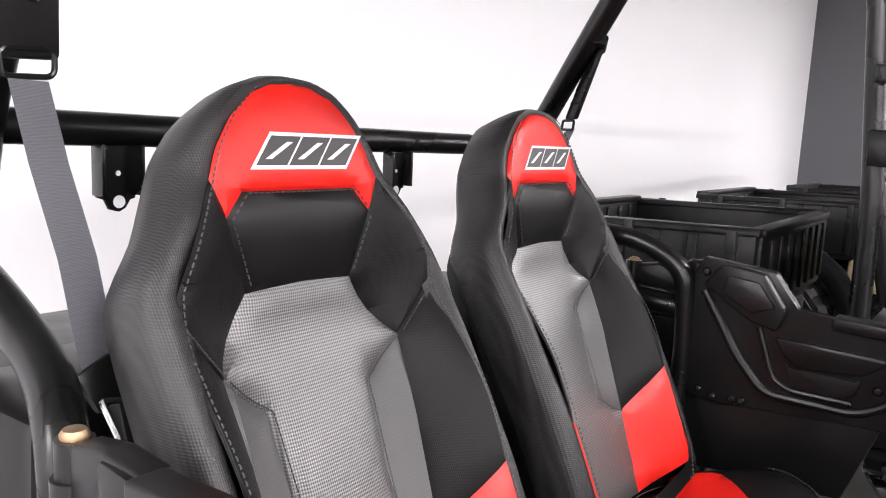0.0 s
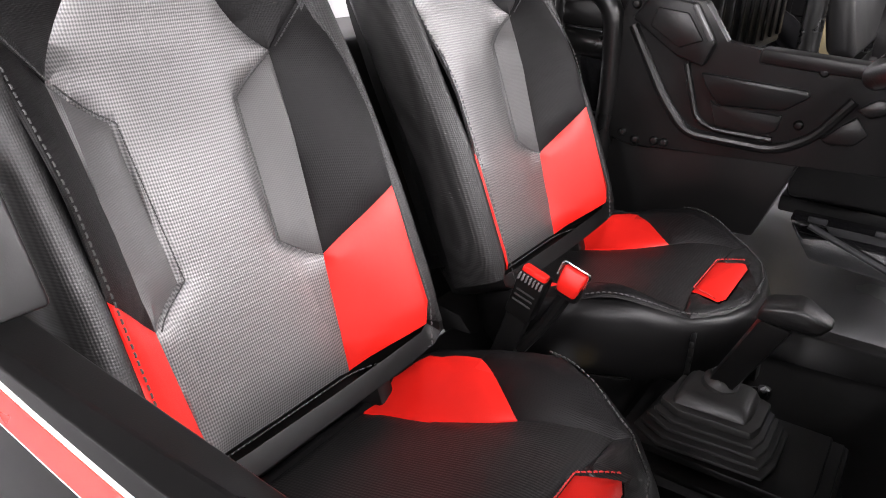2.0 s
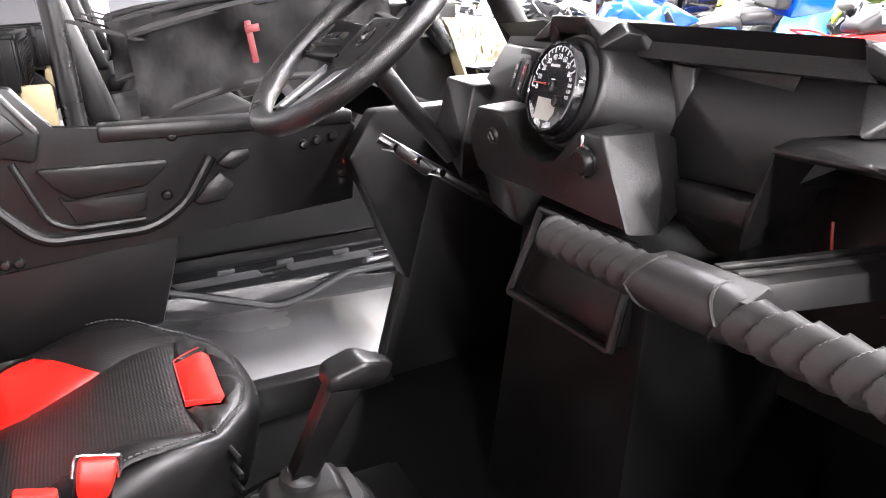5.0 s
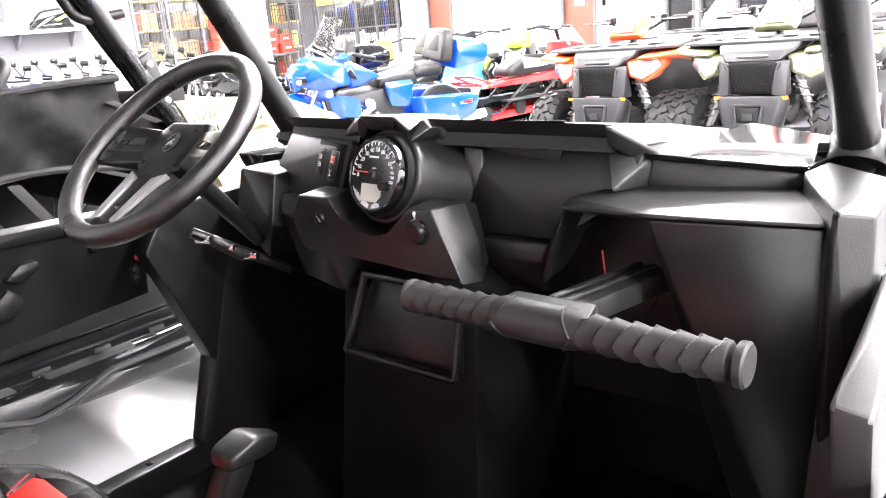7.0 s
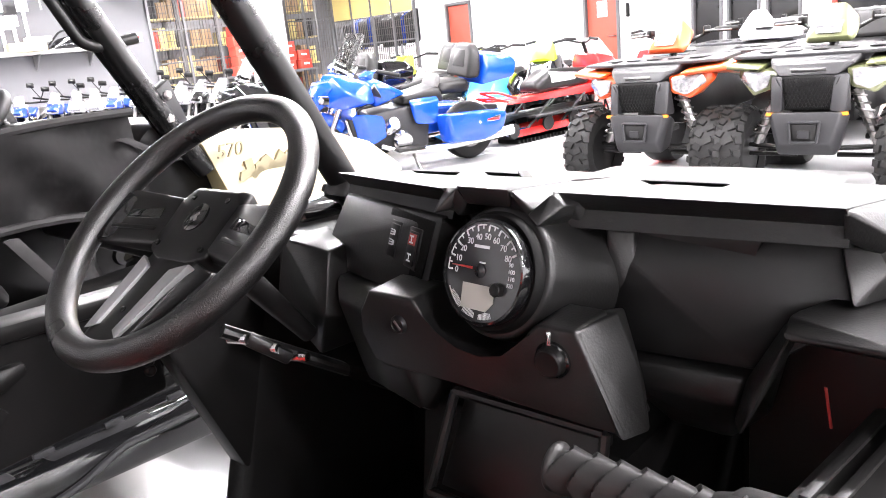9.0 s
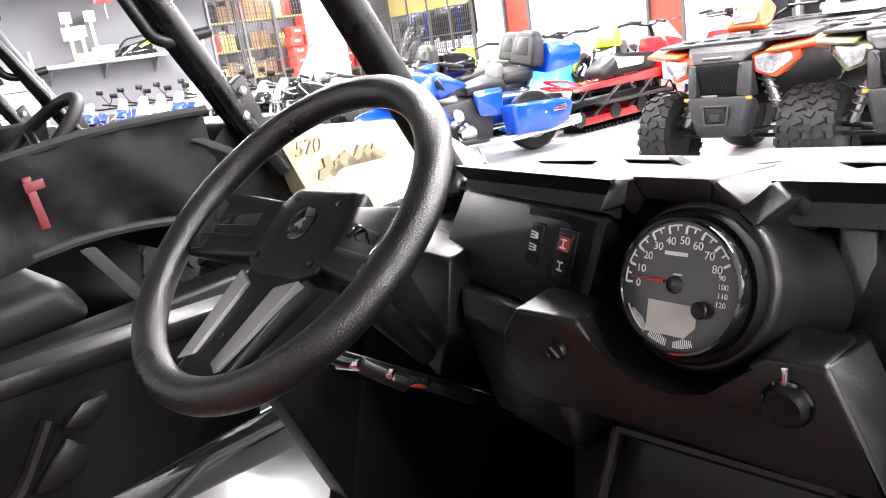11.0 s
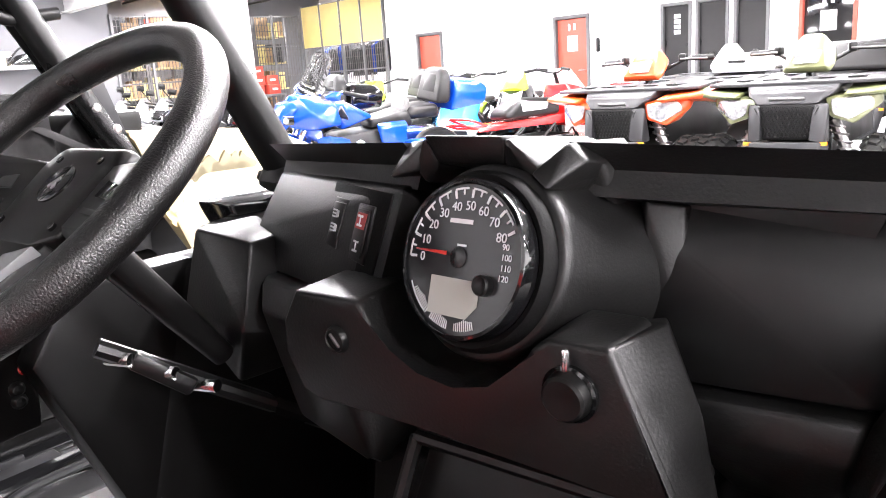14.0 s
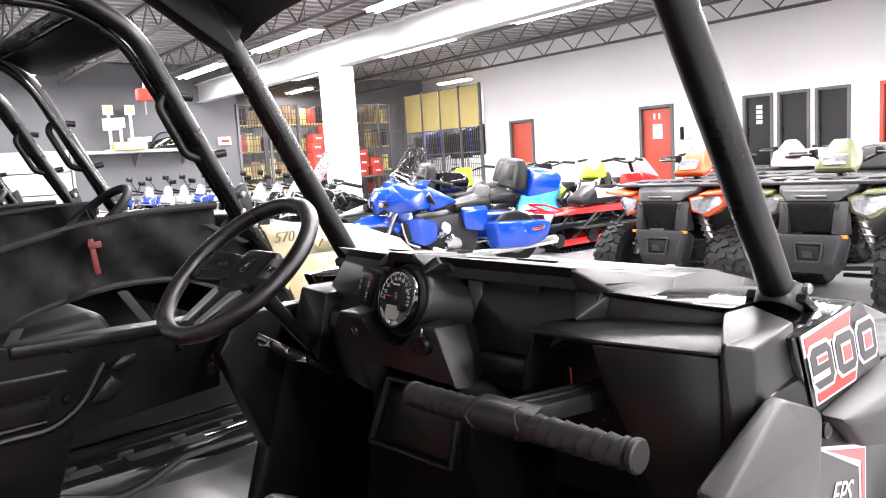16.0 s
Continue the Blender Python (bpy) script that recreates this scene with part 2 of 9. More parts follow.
def rounded(points, radius, steps=6, closed=False):
    """A line through the points with its corners rounded."""
    ps = [Vector(p) for p in points]
    out = []
    n = len(ps)
    for i, p in enumerate(ps):
        if not closed and i in (0, n - 1):
            out.append(p)
            continue
        a, c = ps[i - 1] - p, ps[(i + 1) % n] - p
        r = min(radius, 0.45 * a.length, 0.45 * c.length)
        s, e = p + a.normalized() * r, p + c.normalized() * r
        for k in range(steps + 1):
            t = k / steps
            out.append(s.lerp(p, t).lerp(p.lerp(e, t), t))
    return out


def tube(points, radius, sides=14, closed=False, bm=None, caps=True, squash=1.0):
    """A round bar along a line. radius: one number, or one for each point."""
    b = bmesh.new()
    ps = [Vector(p) for p in points]
    n = len(ps)
    radii = radius if isinstance(radius, (list, tuple)) else [radius] * n
    rings, side = [], None
    for i, p in enumerate(ps):
        d = (ps[(i + 1) % n] - ps[i - 1]) if closed or 0 < i < n - 1 else (ps[1] - ps[0] if i == 0 else ps[-1] - ps[-2])
        d.normalize()
        if side is None:
            side = d.orthogonal().normalized() if abs(d.z) > 0.9 else d.cross(Vector((0, 0, 1))).normalized()
        side = (side - d * side.dot(d)).normalized()
        up = d.cross(side)
        rings.append([b.verts.new(p + (side * math.cos(2 * math.pi * k / sides) + up * math.sin(2 * math.pi * k / sides) * squash) * radii[i]) for k in range(sides)])
    for i in range(n if closed else n - 1):
        r0, r1 = rings[i], rings[(i + 1) % n]
        for k in range(sides):
            b.faces.new((r0[k], r0[(k + 1) % sides], r1[(k + 1) % sides], r1[k]))
    if caps and not closed:
        b.faces.new(rings[0][::-1]), b.faces.new(rings[-1])
    return merge(bm, b)


def lathe(profile, sides=32, m=None, bm=None, caps=True):
    """A turned body about z: profile of (radius, height)."""
    b = bmesh.new()
    rings = [[b.verts.new((max(r, 1e-4) * math.cos(2 * math.pi * k / sides), max(r, 1e-4) * math.sin(2 * math.pi * k / sides), z)) for k in range(sides)] for r, z in profile]
    for r0, r1 in zip(rings, rings[1:]):
        for k in range(sides):
            b.faces.new((r0[k], r0[(k + 1) % sides], r1[(k + 1) % sides], r1[k]))
    if caps:
        b.faces.new(rings[0][::-1]), b.faces.new(rings[-1])
    if m is not None:
        b.transform(m)
    return merge(bm, b)


def loft(rings, closed_ring=True, caps=True, bm=None):
    b = bmesh.new()
    vs = [[b.verts.new(p) for p in ring] for ring in rings]
    n = len(vs[0])
    for r0, r1 in zip(vs, vs[1:]):
        for k in range(n if closed_ring else n - 1):
            b.faces.new((r0[k], r0[(k + 1) % n], r1[(k + 1) % n], r1[k]))
    if caps and closed_ring:
        b.faces.new(vs[0][::-1]), b.faces.new(vs[-1])
    return merge(bm, b)


def letters(body, size, m, material, parent, depth=0.0006, name="lettering", slant=0.0, align="CENTER", label=""):
    cu = bpy.data.curves.new("letters", "FONT")
    cu.body, cu.size, cu.extrude, cu.align_x, cu.align_y, cu.shear = body, size, depth, align, "CENTER", slant
    tmp = bpy.data.objects.new("letters", cu)
    scene.collection.objects.link(tmp)
    me = bpy.data.meshes.new_from_object(tmp.evaluated_get(bpy.context.evaluated_depsgraph_get()))
    bpy.data.objects.remove(tmp)
    b = bmesh.new()
    b.from_mesh(me)
    bpy.data.meshes.remove(me)
    b.transform(m)
    return part(name, b, material, parent, label, smooth=0)


def smoothstep(a, b, x):
    t = min(1.0, max(0.0, (x - a) / (b - a)))
    return t * t * (3 - 2 * t)


def edge_distance(p, poly):
    best = 9.0
    for i in range(len(poly)):
        a, b = Vector(poly[i - 1]), Vector(poly[i])
        d = b - a
        t = min(1.0, max(0.0, (p - a).dot(d) / max(d.length_squared, 1e-12)))
        best = min(best, (p - a - d * t).length)
    return best


def panel(poly, shape, puff=0.006, edge=0.010, step=0.02, sink=0.004, inset=0.0012):
    """An upholstery panel: an outline in the seat's own two measures, laid over its shape, full in the middle and drawn in at the seam."""
    b = bmesh.new()
    f = b.faces.new([b.verts.new((u, v, 0)) for u, v in poly])
    bmesh.ops.inset_region(b, faces=[f], thickness=inset, use_even_offset=True)
    core = max(b.faces, key=lambda q: q.calc_area())
    bmesh.ops.inset_region(b, faces=[core], thickness=0.003, use_even_offset=True)
    core = max(b.faces, key=lambda q: q.calc_area())
    bmesh.ops.inset_region(b, faces=[core], thickness=0.005, use_even_offset=True)
    bmesh.ops.triangulate(b, faces=b.faces[:], ngon_method="EAR_CLIP")
    us, vs = [p[0] for p in poly], [p[1] for p in poly]
    for lo, hi, normal in ((min(us), max(us), (1, 0, 0)), (min(vs), max(vs), (0, 1, 0))):
        k = math.ceil(lo / step)
        while k * step < hi:
            at = (k * step, 0, 0) if normal[0] else (0, k * step, 0)
            bmesh.ops.bisect_plane(b, geom=b.verts[:] + b.edges[:] + b.faces[:], dist=1e-5, plane_co=at, plane_no=normal)
            k += 1
    bmesh.ops.triangulate(b, faces=[q for q in b.faces if len(q.verts) > 4])
    for v in b.verts:
        d = edge_distance(v.co.xy, poly)
        out = puff * (1 - math.exp(-d / edge)) - sink * math.exp(-d / 0.0015)
        v.co = shape(v.co.x, v.co.y, out)
    return b


def seam(points, shape, radius=0.0011, lift=0.0015, spacing=0.008, length=0.005):
    """A row of stitches along a line of the seat's own two measures."""
    b = bmesh.new()
    ps = [Vector(p) for p in points]
    for p, q in zip(ps, ps[1:]):
        n = max(1, int((q - p).length / spacing))
        for i in range(n):
            c, d = p.lerp(q, (i + 0.5) / n), (q - p).normalized() * length / 2
            a, e = shape(*(c - d), lift), shape(*(c + d), lift)
            mid = shape(*c, lift + radius * 0.8)
            b = tube([a, mid, e], radius, 5, bm=b)
    return b

# ---- the showroom ----


def slab(name, a0, a1, b0, b1, z0, z1, material, label="", kind="structure", category=""):
    bm = box((a1 - a0, b1 - b0, z1 - z0), ((a0 + a1) / 2, (b0 + b1) / 2, (z0 + z1) / 2))
    ob = part(name, bm, material, None, label, smooth=0)
    ob.matrix_world = BUILD
    return tagged(ob, label, category or name.split("_")[0], "", kind)


slab("floor", -20.0, 11.0, -6, 15.4, -0.1, 0.0, "floor_paint", "smooth light grey painted concrete showroom floor")
slab("wall_south", -8.35, 10.6, -2.75, -2.45, 0, CEIL, "wall_white", "plain white painted wall behind the vehicles")
slab("wall_corner", -8.65, -8.35, -2.75, -0.9, 0, CEIL, "wall_grey", "grey painted wall at the room's corner")
slab("wall_southwest", -17.23, -8.65, -1.2, -0.9, 0, CEIL, "wall_white", "plain light wall beside the parked vehicles")
slab("wall_east", 10.6, 10.9, -2.75, 12.7, 0, CEIL, "wall_white", "plain white wall closing the showroom")
slab("wall_west", -17.53, -17.23, 3.59, 7.35, 0, CEIL, "wall_grey", "dark grey painted wall behind the motorcycles")
slab("wall_west_door", -17.53, -17.23, -1.2, 3.59, 0, CEIL, "wall_grey", "grey painted wall with the overhead door")
slab("wall_store", -19.7, -19.4, 7.05, 15.1, 0, CEIL, "wall_grey", "dim back wall of the caged store")
slab("wall_store_side", -19.4, -17.53, 7.05, 7.35, 0, CEIL, "wall_grey", "dim side wall of the caged store")
slab("wall_store_end", -19.4, -13.65, 14.8, 15.1, 0, CEIL, "wall_white", "light end wall of the caged store")
slab("wall_store_return", -13.93, -13.65, 12.94, 14.8, 0, CEIL, "wall_white", "light return wall of the caged store")

# the wall with doors and windows, built round its openings
NORTH = 12.7
DOORS = [(-12.96, -12.12), (-8.99, -8.16), (-4.29, -3.45)]
WINDOWS = [(-6.66, -6.08), (-6.00, -5.42), (-5.33, -4.75)]
openings = sorted([(a, b, 0.0, 2.05) for a, b in DOORS] + [(a, b, 0.35, 2.05) for a, b in WINDOWS])
wall = bmesh.new()
at = -13.93
for a0, a1, z0, z1 in openings:
    wall = box((a0 - at, 0.24, CEIL), ((at + a0) / 2, NORTH + 0.12, CEIL / 2), bm=wall)
    wall = box((a1 - a0, 0.24, CEIL - z1), ((a0 + a1) / 2, NORTH + 0.12, (CEIL + z1) / 2), bm=wall)
    if z0 > 0:
        wall = box((a1 - a0, 0.24, z0), ((a0 + a1) / 2, NORTH + 0.12, z0 / 2), bm=wall)
    at = a1
wall = box((10.6 - at, 0.24, CEIL), ((10.6 + at) / 2, NORTH + 0.12, CEIL / 2), bm=wall)
w = part("wall_north", wall, "wall_white", None, smooth=0)
w.matrix_world = BUILD
tagged(w, "long white painted wall with red doors and dark windows", "wall", "", "structure")
slab("wall_office", -7.4, -4.4, NORTH + 2.4, NORTH + 2.6, 0, CEIL, "wall_grey", "dim office wall behind the windows")


def room_door(name, a0, a1, paper, glazed=False):
    t = thing(name, BUILD @ pose((a0 + a1) / 2, NORTH, 0), "closed red painted door in a dark metal frame", "door", "", "structure")
    w = a1 - a0
    fr = box((0.06, 0.14, 2.05), (-w / 2 + 0.03, 0.03, 1.025), bevel=0.006)
    fr = box((0.06, 0.14, 2.05), (w / 2 - 0.03, 0.03, 1.025), bevel=0.006, bm=fr)
    fr = box((w - 0.12, 0.14, 0.06), (0, 0.03, 2.02), bevel=0.006, bm=fr)
    part("door_frame", fr, "frame_grey" if not glazed else "door_red", t)
    leaf = part("door_leaf", box((w - 0.13, 0.045, 1.97), (0, 0.05, 0.995), bevel=0.004), "door_red" if not glazed else "dark_glass", t)
    part("door_handle", tube(rounded([(w / 2 - 0.13, 0.028, 1.0), (w / 2 - 0.13, -0.03, 1.0), (w / 2 - 0.25, -0.03, 1.0)], 0.015), 0.011, 8), "steel", leaf)
    if paper:
        part("notice", box((0.24, 0.003, 0.3), (0.0, 0.0245, 1.52)), "white_print", leaf, "white paper notice")
        part("plate", box((0.05, 0.004, 0.12), (-0.07, 0.0245, 1.83)), "white_print", leaf)
        part("plate", box((0.05, 0.004, 0.12), (0.05, 0.0245, 1.83)), "white_print", leaf)
    return t


room_door("door_1", *DOORS[0], False)
room_door("door_2", *DOORS[1], True)
room_door("door_3", *DOORS[2], True, True)
for i, (a0, a1) in enumerate(WINDOWS):
    t = thing(f"window_{i + 1}", BUILD @ pose((a0 + a1) / 2, NORTH, 1.2), "tall dark office window in a grey frame", "window", "", "structure")
    w = a1 - a0
    fr = box((0.05, 0.12, 1.7), (-w / 2 + 0.025, 0.03, 0), bevel=0.004)
    fr = box((0.05, 0.12, 1.7), (w / 2 - 0.025, 0.03, 0), bevel=0.004, bm=fr)
    fr = box((w - 0.1, 0.12, 0.05), (0, 0.03, 0.825), bevel=0.004, bm=fr)
    fr = box((w - 0.1, 0.12, 0.05), (0, 0.03, -0.825), bevel=0.004, bm=fr)
    part("window_frame", fr, "frame_grey", t)
    part("pane", box((w - 0.1, 0.012, 1.6), (0, 0.05, 0)), "dark_glass", t)
    if i == 0:
        for k in range(4):
            part("sticker", box((0.12, 0.002, 0.07), (0.0, 0.042, 0.62 - k * 0.09)), "white_print", t, "small white stickers")

phone = thing("wall_phone", BUILD @ pose(-7.86, NORTH, 1.45), "black and white wall telephone", "phone")
part("body", box((0.2, 0.06, 0.24), (0.06, -0.03, 0), bevel=0.012), "white_print", phone)
part("handset", box((0.07, 0.05, 0.26), (-0.09, -0.045, 0), bevel=0.02), "black_plastic", phone)

# ceiling: deck ribs, joists and the main beams
deck = bmesh.new()
deck = box((31.2, 21.4, 0.06), (-4.5, 4.7, CEIL + 0.1), bm=deck)
for k in range(104):
    deck = box((0.12, 21.3, 0.05), (-20.0 + k * 0.3, 4.7, CEIL + 0.05), bm=deck)
c = part("ceiling", deck, "ceiling_deck", None, smooth=0)
c.matrix_world = BUILD
tagged(c, "ribbed grey metal roof deck of the showroom", "ceiling", "", "structure")


def joist(b):
    t = thing("ceiling_joist", BUILD @ pose(0, b, 0), "open web steel roof joist under the metal deck", "joist", "roof joists", "structure")
    top, low = CEIL - 0.03, CEIL - 0.45
    part("chord", box((29.8, 0.05, 0.05), (-4.4, 0, top)), "joist_steel", t)
    part("chord", box((29.8, 0.05, 0.05), (-4.4, 0, low)), "joist_steel", t)
    bm = bmesh.new()
    x, up = -19.2, True
    while x < 10.0:
        bm = tube([(x, 0, low if up else top), (x + 0.45, 0, top if up else low)], 0.014, 5, bm=bm)
        x, up = x + 0.45, not up
    part("web_bars", bm, "joist_steel", t)


for k in range(9):
    joist(-1.9 + k * 1.75)


def main_beam(name, p0, p1, depth=0.42):
    p0, p1 = Vector(p0), Vector(p1)
    d = p1 - p0
    t = thing(name, BUILD @ pose(*((p0 + p1) / 2), 0, 0, math.degrees(math.atan2(d.y, d.x))), "grey painted steel roof beam", "beam", "roof beams", "structure")
    part("web", box((d.length, 0.02, depth), (0, 0, 0)), "beam_paint", t)
    part("flange", box((d.length, 0.22, 0.025), (0, 0, depth / 2)), "beam_paint", t)
    part("flange", box((d.length, 0.22, 0.025), (0, 0, -depth / 2)), "beam_paint", t)


main_beam("roof_beam", (-17.2, 6.42, CEIL - 0.68), (10.5, 6.42, CEIL - 0.68))
col = thing("column", BUILD @ pose(-10.55, 6.42, 0), "square white painted building column", "column", "", "structure")
part("shaft", box((0.44, 0.44, 2.92), (0, 0, 1.46), bevel=0.01), "wall_white", col)

for a, b, length in LAMPS:
    t = thing("ceiling_light", BUILD @ pose(a, b, CEIL - 0.44), "bright white fluorescent strip light under the joists", "light", "fluorescent strip lights")
    part("housing", prism([(-0.06, 0.04), (0.06, 0.04), (0.16, -0.02), (-0.16, -0.02)], -length / 2, length / 2, pose(0, 0, 0, 90, 0, 90)), "beam_paint", t)
    for s in (-0.07, 0.07):
        part("tube", tube([(-length / 2 + 0.05, s, -0.045), (length / 2 - 0.05, s, -0.045)], 0.019, 8), "tube_glow", t, "glowing white tube")
    part("hanger", tube([(-length / 3, 0, 0.03), (-length / 3, 0, 0.48)], 0.006, 5), "joist_steel", t)
    part("hanger", tube([(length / 3, 0, 0.03), (length / 3, 0, 0.48)], 0.006, 5), "joist_steel", t)

# ---- the seats ----
SEAT_V, SEAT_N = Vector((0, -0.3996, 0.9167)), Vector((0, 0.9167, 0.3996))
SEAT_BASE = Vector((0, -0.374, 0.588))


def back_shape(u, v, out=0.0):
    """The front of the backrest: u across, v up along it."""
    rise = 0.062 * smoothstep(0.46, 0.64, v) + 0.035 * smoothstep(0.6, 0.80, v)
    side = 0.10 - 0.055 * smoothstep(0.3, 0.56, v) - 0.035 * smoothstep(0.56, 0.7, v)
    w = rise + side * 1.07 * smoothstep(0.10, 0.235, abs(u)) + out
    return SEAT_BASE + Vector((u, 0, 0)) + SEAT_V * v + SEAT_N * w


CUSH_V, CUSH_N = Vector((0, 0.9806, 0.1961)), Vector((0, -0.1961, 0.9806))
CUSH_BASE = Vector((0, -0.37, 0.555))


def cushion_shape(u, v, out=0.0):
    """The top of the cushion: u across, v forward along it."""
    front = max(0.0, v - 0.36)
    w = 0.045 * smoothstep(0.12, 0.2, abs(u)) * (1 - smoothstep(0.26, 0.40, v)) - 2.2 * front * front * (1 if v < 0.6 else 0) + 0.012 * math.exp(-((v - 0.3) / 0.12) ** 2) + out
    return CUSH_BASE + Vector((u, 0, 0)) + CUSH_V * v + CUSH_N * w


# half outline of the seam, from the top down
SEAM = [(0.0, 0.768), (0.035, 0.765), (0.068, 0.752), (0.10, 0.724), (0.125, 0.688), (0.142, 0.650), (0.170, 0.60), (0.21, 0.532), (0.216, 0.40), (0.213, 0.225), (0.212, 0.06), (0.20, 0.0)]


def mirrored(poly):
    return [(-u, v) for u, v in poly][::-1]


def seat(x, label, slide):
    def top(u, v, out=0.0):
        return cushion_shape(u, v, out) + Vector(slide)

    t = thing("bucket_seat", pose(x, 0, 0.0 if x > 0 else -0.003), label, "seat", "vehicle seats")
    full = SEAM + [(-u, v) for u, v in SEAM[::-1][:-1]]
    # shell: the sides that turn back from the seam, and the back
    rings = []
    c = Vector((0, 0.4))
    for grow, fall in ((-0.02, -0.012), (0.0, -0.004), (0.012, -0.003), (0.024, -0.012), (0.031, -0.03), (0.034, -0.058), (0.032, -0.09), (0.012, -0.11), (-0.05, -0.12)):
        ring = []
        for i, (u, v) in enumerate(full):
            p, a, b = Vector((u, v)), Vector(full[i - 1]), Vector(full[(i + 1) % len(full)])
            d = b - a
            n = Vector((-d.y, d.x)).normalized()
            if n.dot(p - c) < 0:
                n = -n
            inward = min(grow, 0.0)
            base = back_shape(u + n.x * inward, v + n.y * inward)
            grow_out = max(grow, 0.0)
            ring.append(base + Vector((n.x * grow_out, 0, 0)) + SEAT_V * (n.y * grow_out * (0.45 if n.y > 0 else 0.1)) + SEAT_N * fall)
        rings.append(ring)
    fine = []
    for ring in rings:
        n = len(ring)
        row = []
        for i in range(n):
            p0, p1, p2, p3 = ring[i - 1], ring[i], ring[(i + 1) % n], ring[(i + 2) % n]
            for k in range(4):
                s = k / 4
                q = 0.5 * ((2 * p1) + (p2 - p0) * s + (2 * p0 - 5 * p1 + 4 * p2 - p3) * s * s + (3 * p1 - p0 - 3 * p2 + p3) * s ** 3)
                row.append(p1.lerp(p2, s).lerp(q, 0.6))
        fine.append(row)
    floor_line = back_shape(0.0, 0.030, 0.0)
    for under, name, mat, lab in ((False, "backrest_side", "carbon_vinyl", "dark grey textured vinyl side strip"), (True, "backrest_underside", "black_plastic", "")):
        shell = loft(fine, True, False)
        drop = [f for f in shell.faces if ((f.calc_center_median() - floor_line).dot(SEAT_V) < 0) != under]
        bmesh.ops.delete(shell, geom=drop, context="FACES")
        part(name, shell, mat, t, lab, smooth=50)
    back = [p.copy() for p in fine[-1]]
    part("backrest_shell", loft([[p + SEAT_N * 0.02 for p in back], [p - SEAT_N * 0.02 for p in back]], True, True), "black_plastic", t)
    head = [(0.0, 0.765), (0.034, 0.762), (0.066, 0.749), (0.098, 0.721), (0.122, 0.687), (0.138, 0.651), (0.119, 0.608), (0.092, 0.638)]
    half = head[1:]
    head_red = [head[0]] + half + [(-u, v) for u, v in half[::-1]]
    part("headrest_panel", panel(head_red, back_shape, 0.006, 0.012), "red_vinyl", t, "red vinyl headrest panel")
    neck = [(-0.092, 0.638), (0.092, 0.638), (0.119, 0.608), (0.088, 0.528), (-0.088, 0.528), (-0.119, 0.608)]
    part("neck_panel", panel(neck, back_shape, 0.006, 0.02), "black_smooth", t)
    wing = [(0.119, 0.608), (0.138, 0.651), (0.168, 0.60), (0.207, 0.532), (0.2085, 0.50), (0.148, 0.437), (0.088, 0.528)]
    part("shoulder_panel", panel(wing, back_shape, 0.005, 0.012), "black_vinyl", t)
    part("shoulder_panel", panel(mirrored(wing), back_shape, 0.005, 0.012), "black_vinyl", t)
    center = [(-0.088, 0.528), (0.0, 0.535), (0.088, 0.528), (0.148, 0.437), (0.086, 0.39), (0.077, 0.204), (0.131, 0.166), (0.116, 0.002), (-0.116, 0.002), (-0.131, 0.166), (-0.077, 0.204), (-0.086, 0.39), (-0.148, 0.437)]
    part("center_panel", panel(center, back_shape, 0.007, 0.02), "silver_weave", t, "silver grey woven vinyl centre panel")
    sidep = [(0.148, 0.437), (0.131, 0.166), (0.077, 0.204), (0.086, 0.39)]
    part("side_panel", panel(sidep, back_shape, 0.004, 0.008), "grey_vinyl", t, "matte grey vinyl side panel")
    part("side_panel", panel(mirrored(sidep), back_shape, 0.004, 0.008), "grey_vinyl", t, "matte grey vinyl side panel")
    bol = [(0.148, 0.437), (0.2085, 0.50), (0.213, 0.40), (0.210, 0.225), (0.131, 0.166)]
    part("bolster_panel", panel(bol, back_shape, 0.006, 0.02), "black_vinyl", t)
    part("bolster_panel", panel(mirrored(bol), back_shape, 0.006, 0.02), "black_vinyl", t)
    low = [(0.131, 0.166), (0.210, 0.225), (0.209, 0.06), (0.20, 0.03), (0.116, 0.002)]
    part("lower_bolster_panel", panel(low, back_shape, 0.005, 0.014), "red_vinyl", t, "red vinyl lower bolster panel")
    part("lower_bolster_panel", panel(mirrored(low), back_shape, 0.005, 0.014), "red_vinyl", t, "red vinyl lower bolster panel")
    st = seam([(u * 0.972, v * 0.9985) for u, v in full] + [(0.0, 0.766)], back_shape, lift=0.0045)
    part("seam_stitching", st, "thread", t, "dark contrast stitching")
    st = seam([(-0.116, 0.603), (-0.091, 0.6335), (0.091, 0.6335), (0.116, 0.603)], back_shape, lift=0.004)
    part("seam_stitching", st, "thread", t)
    for s in (1, -1):
        st = seam([(s * 0.115, 0.60), (s * 0.086, 0.533)], back_shape, lift=0.005)
        part("seam_stitching", st, "thread", t)
        st = seam([(s * 0.144, 0.434), (s * 0.083, 0.388), (s * 0.073, 0.204), (s * 0.127, 0.165)], back_shape, lift=0.005, spacing=0.006)
        part("seam_stitching", st, "thread", t)
        st = seam([(s * 0.205, 0.494), (s * 0.151, 0.438)], back_shape, lift=0.004, spacing=0.006)
        part("seam_stitching", st, "thread", t)
    # the emblem: three dark slanted blocks with pale slits on a white ground
    def decal(poly, out, thick=0.0009):
        b = bmesh.new()
        b.faces.new([b.verts.new(back_shape(-(u + 0.8 * (v - 0.689)) - 0.012, v - 0.008, out)) for u, v in poly])
        r = bmesh.ops.extrude_face_region(b, geom=b.faces[:])
        bmesh.ops.translate(b, verts=[g for g in r["geom"] if isinstance(g, bmesh.types.BMVert)], vec=SEAT_N * thick)
        return b

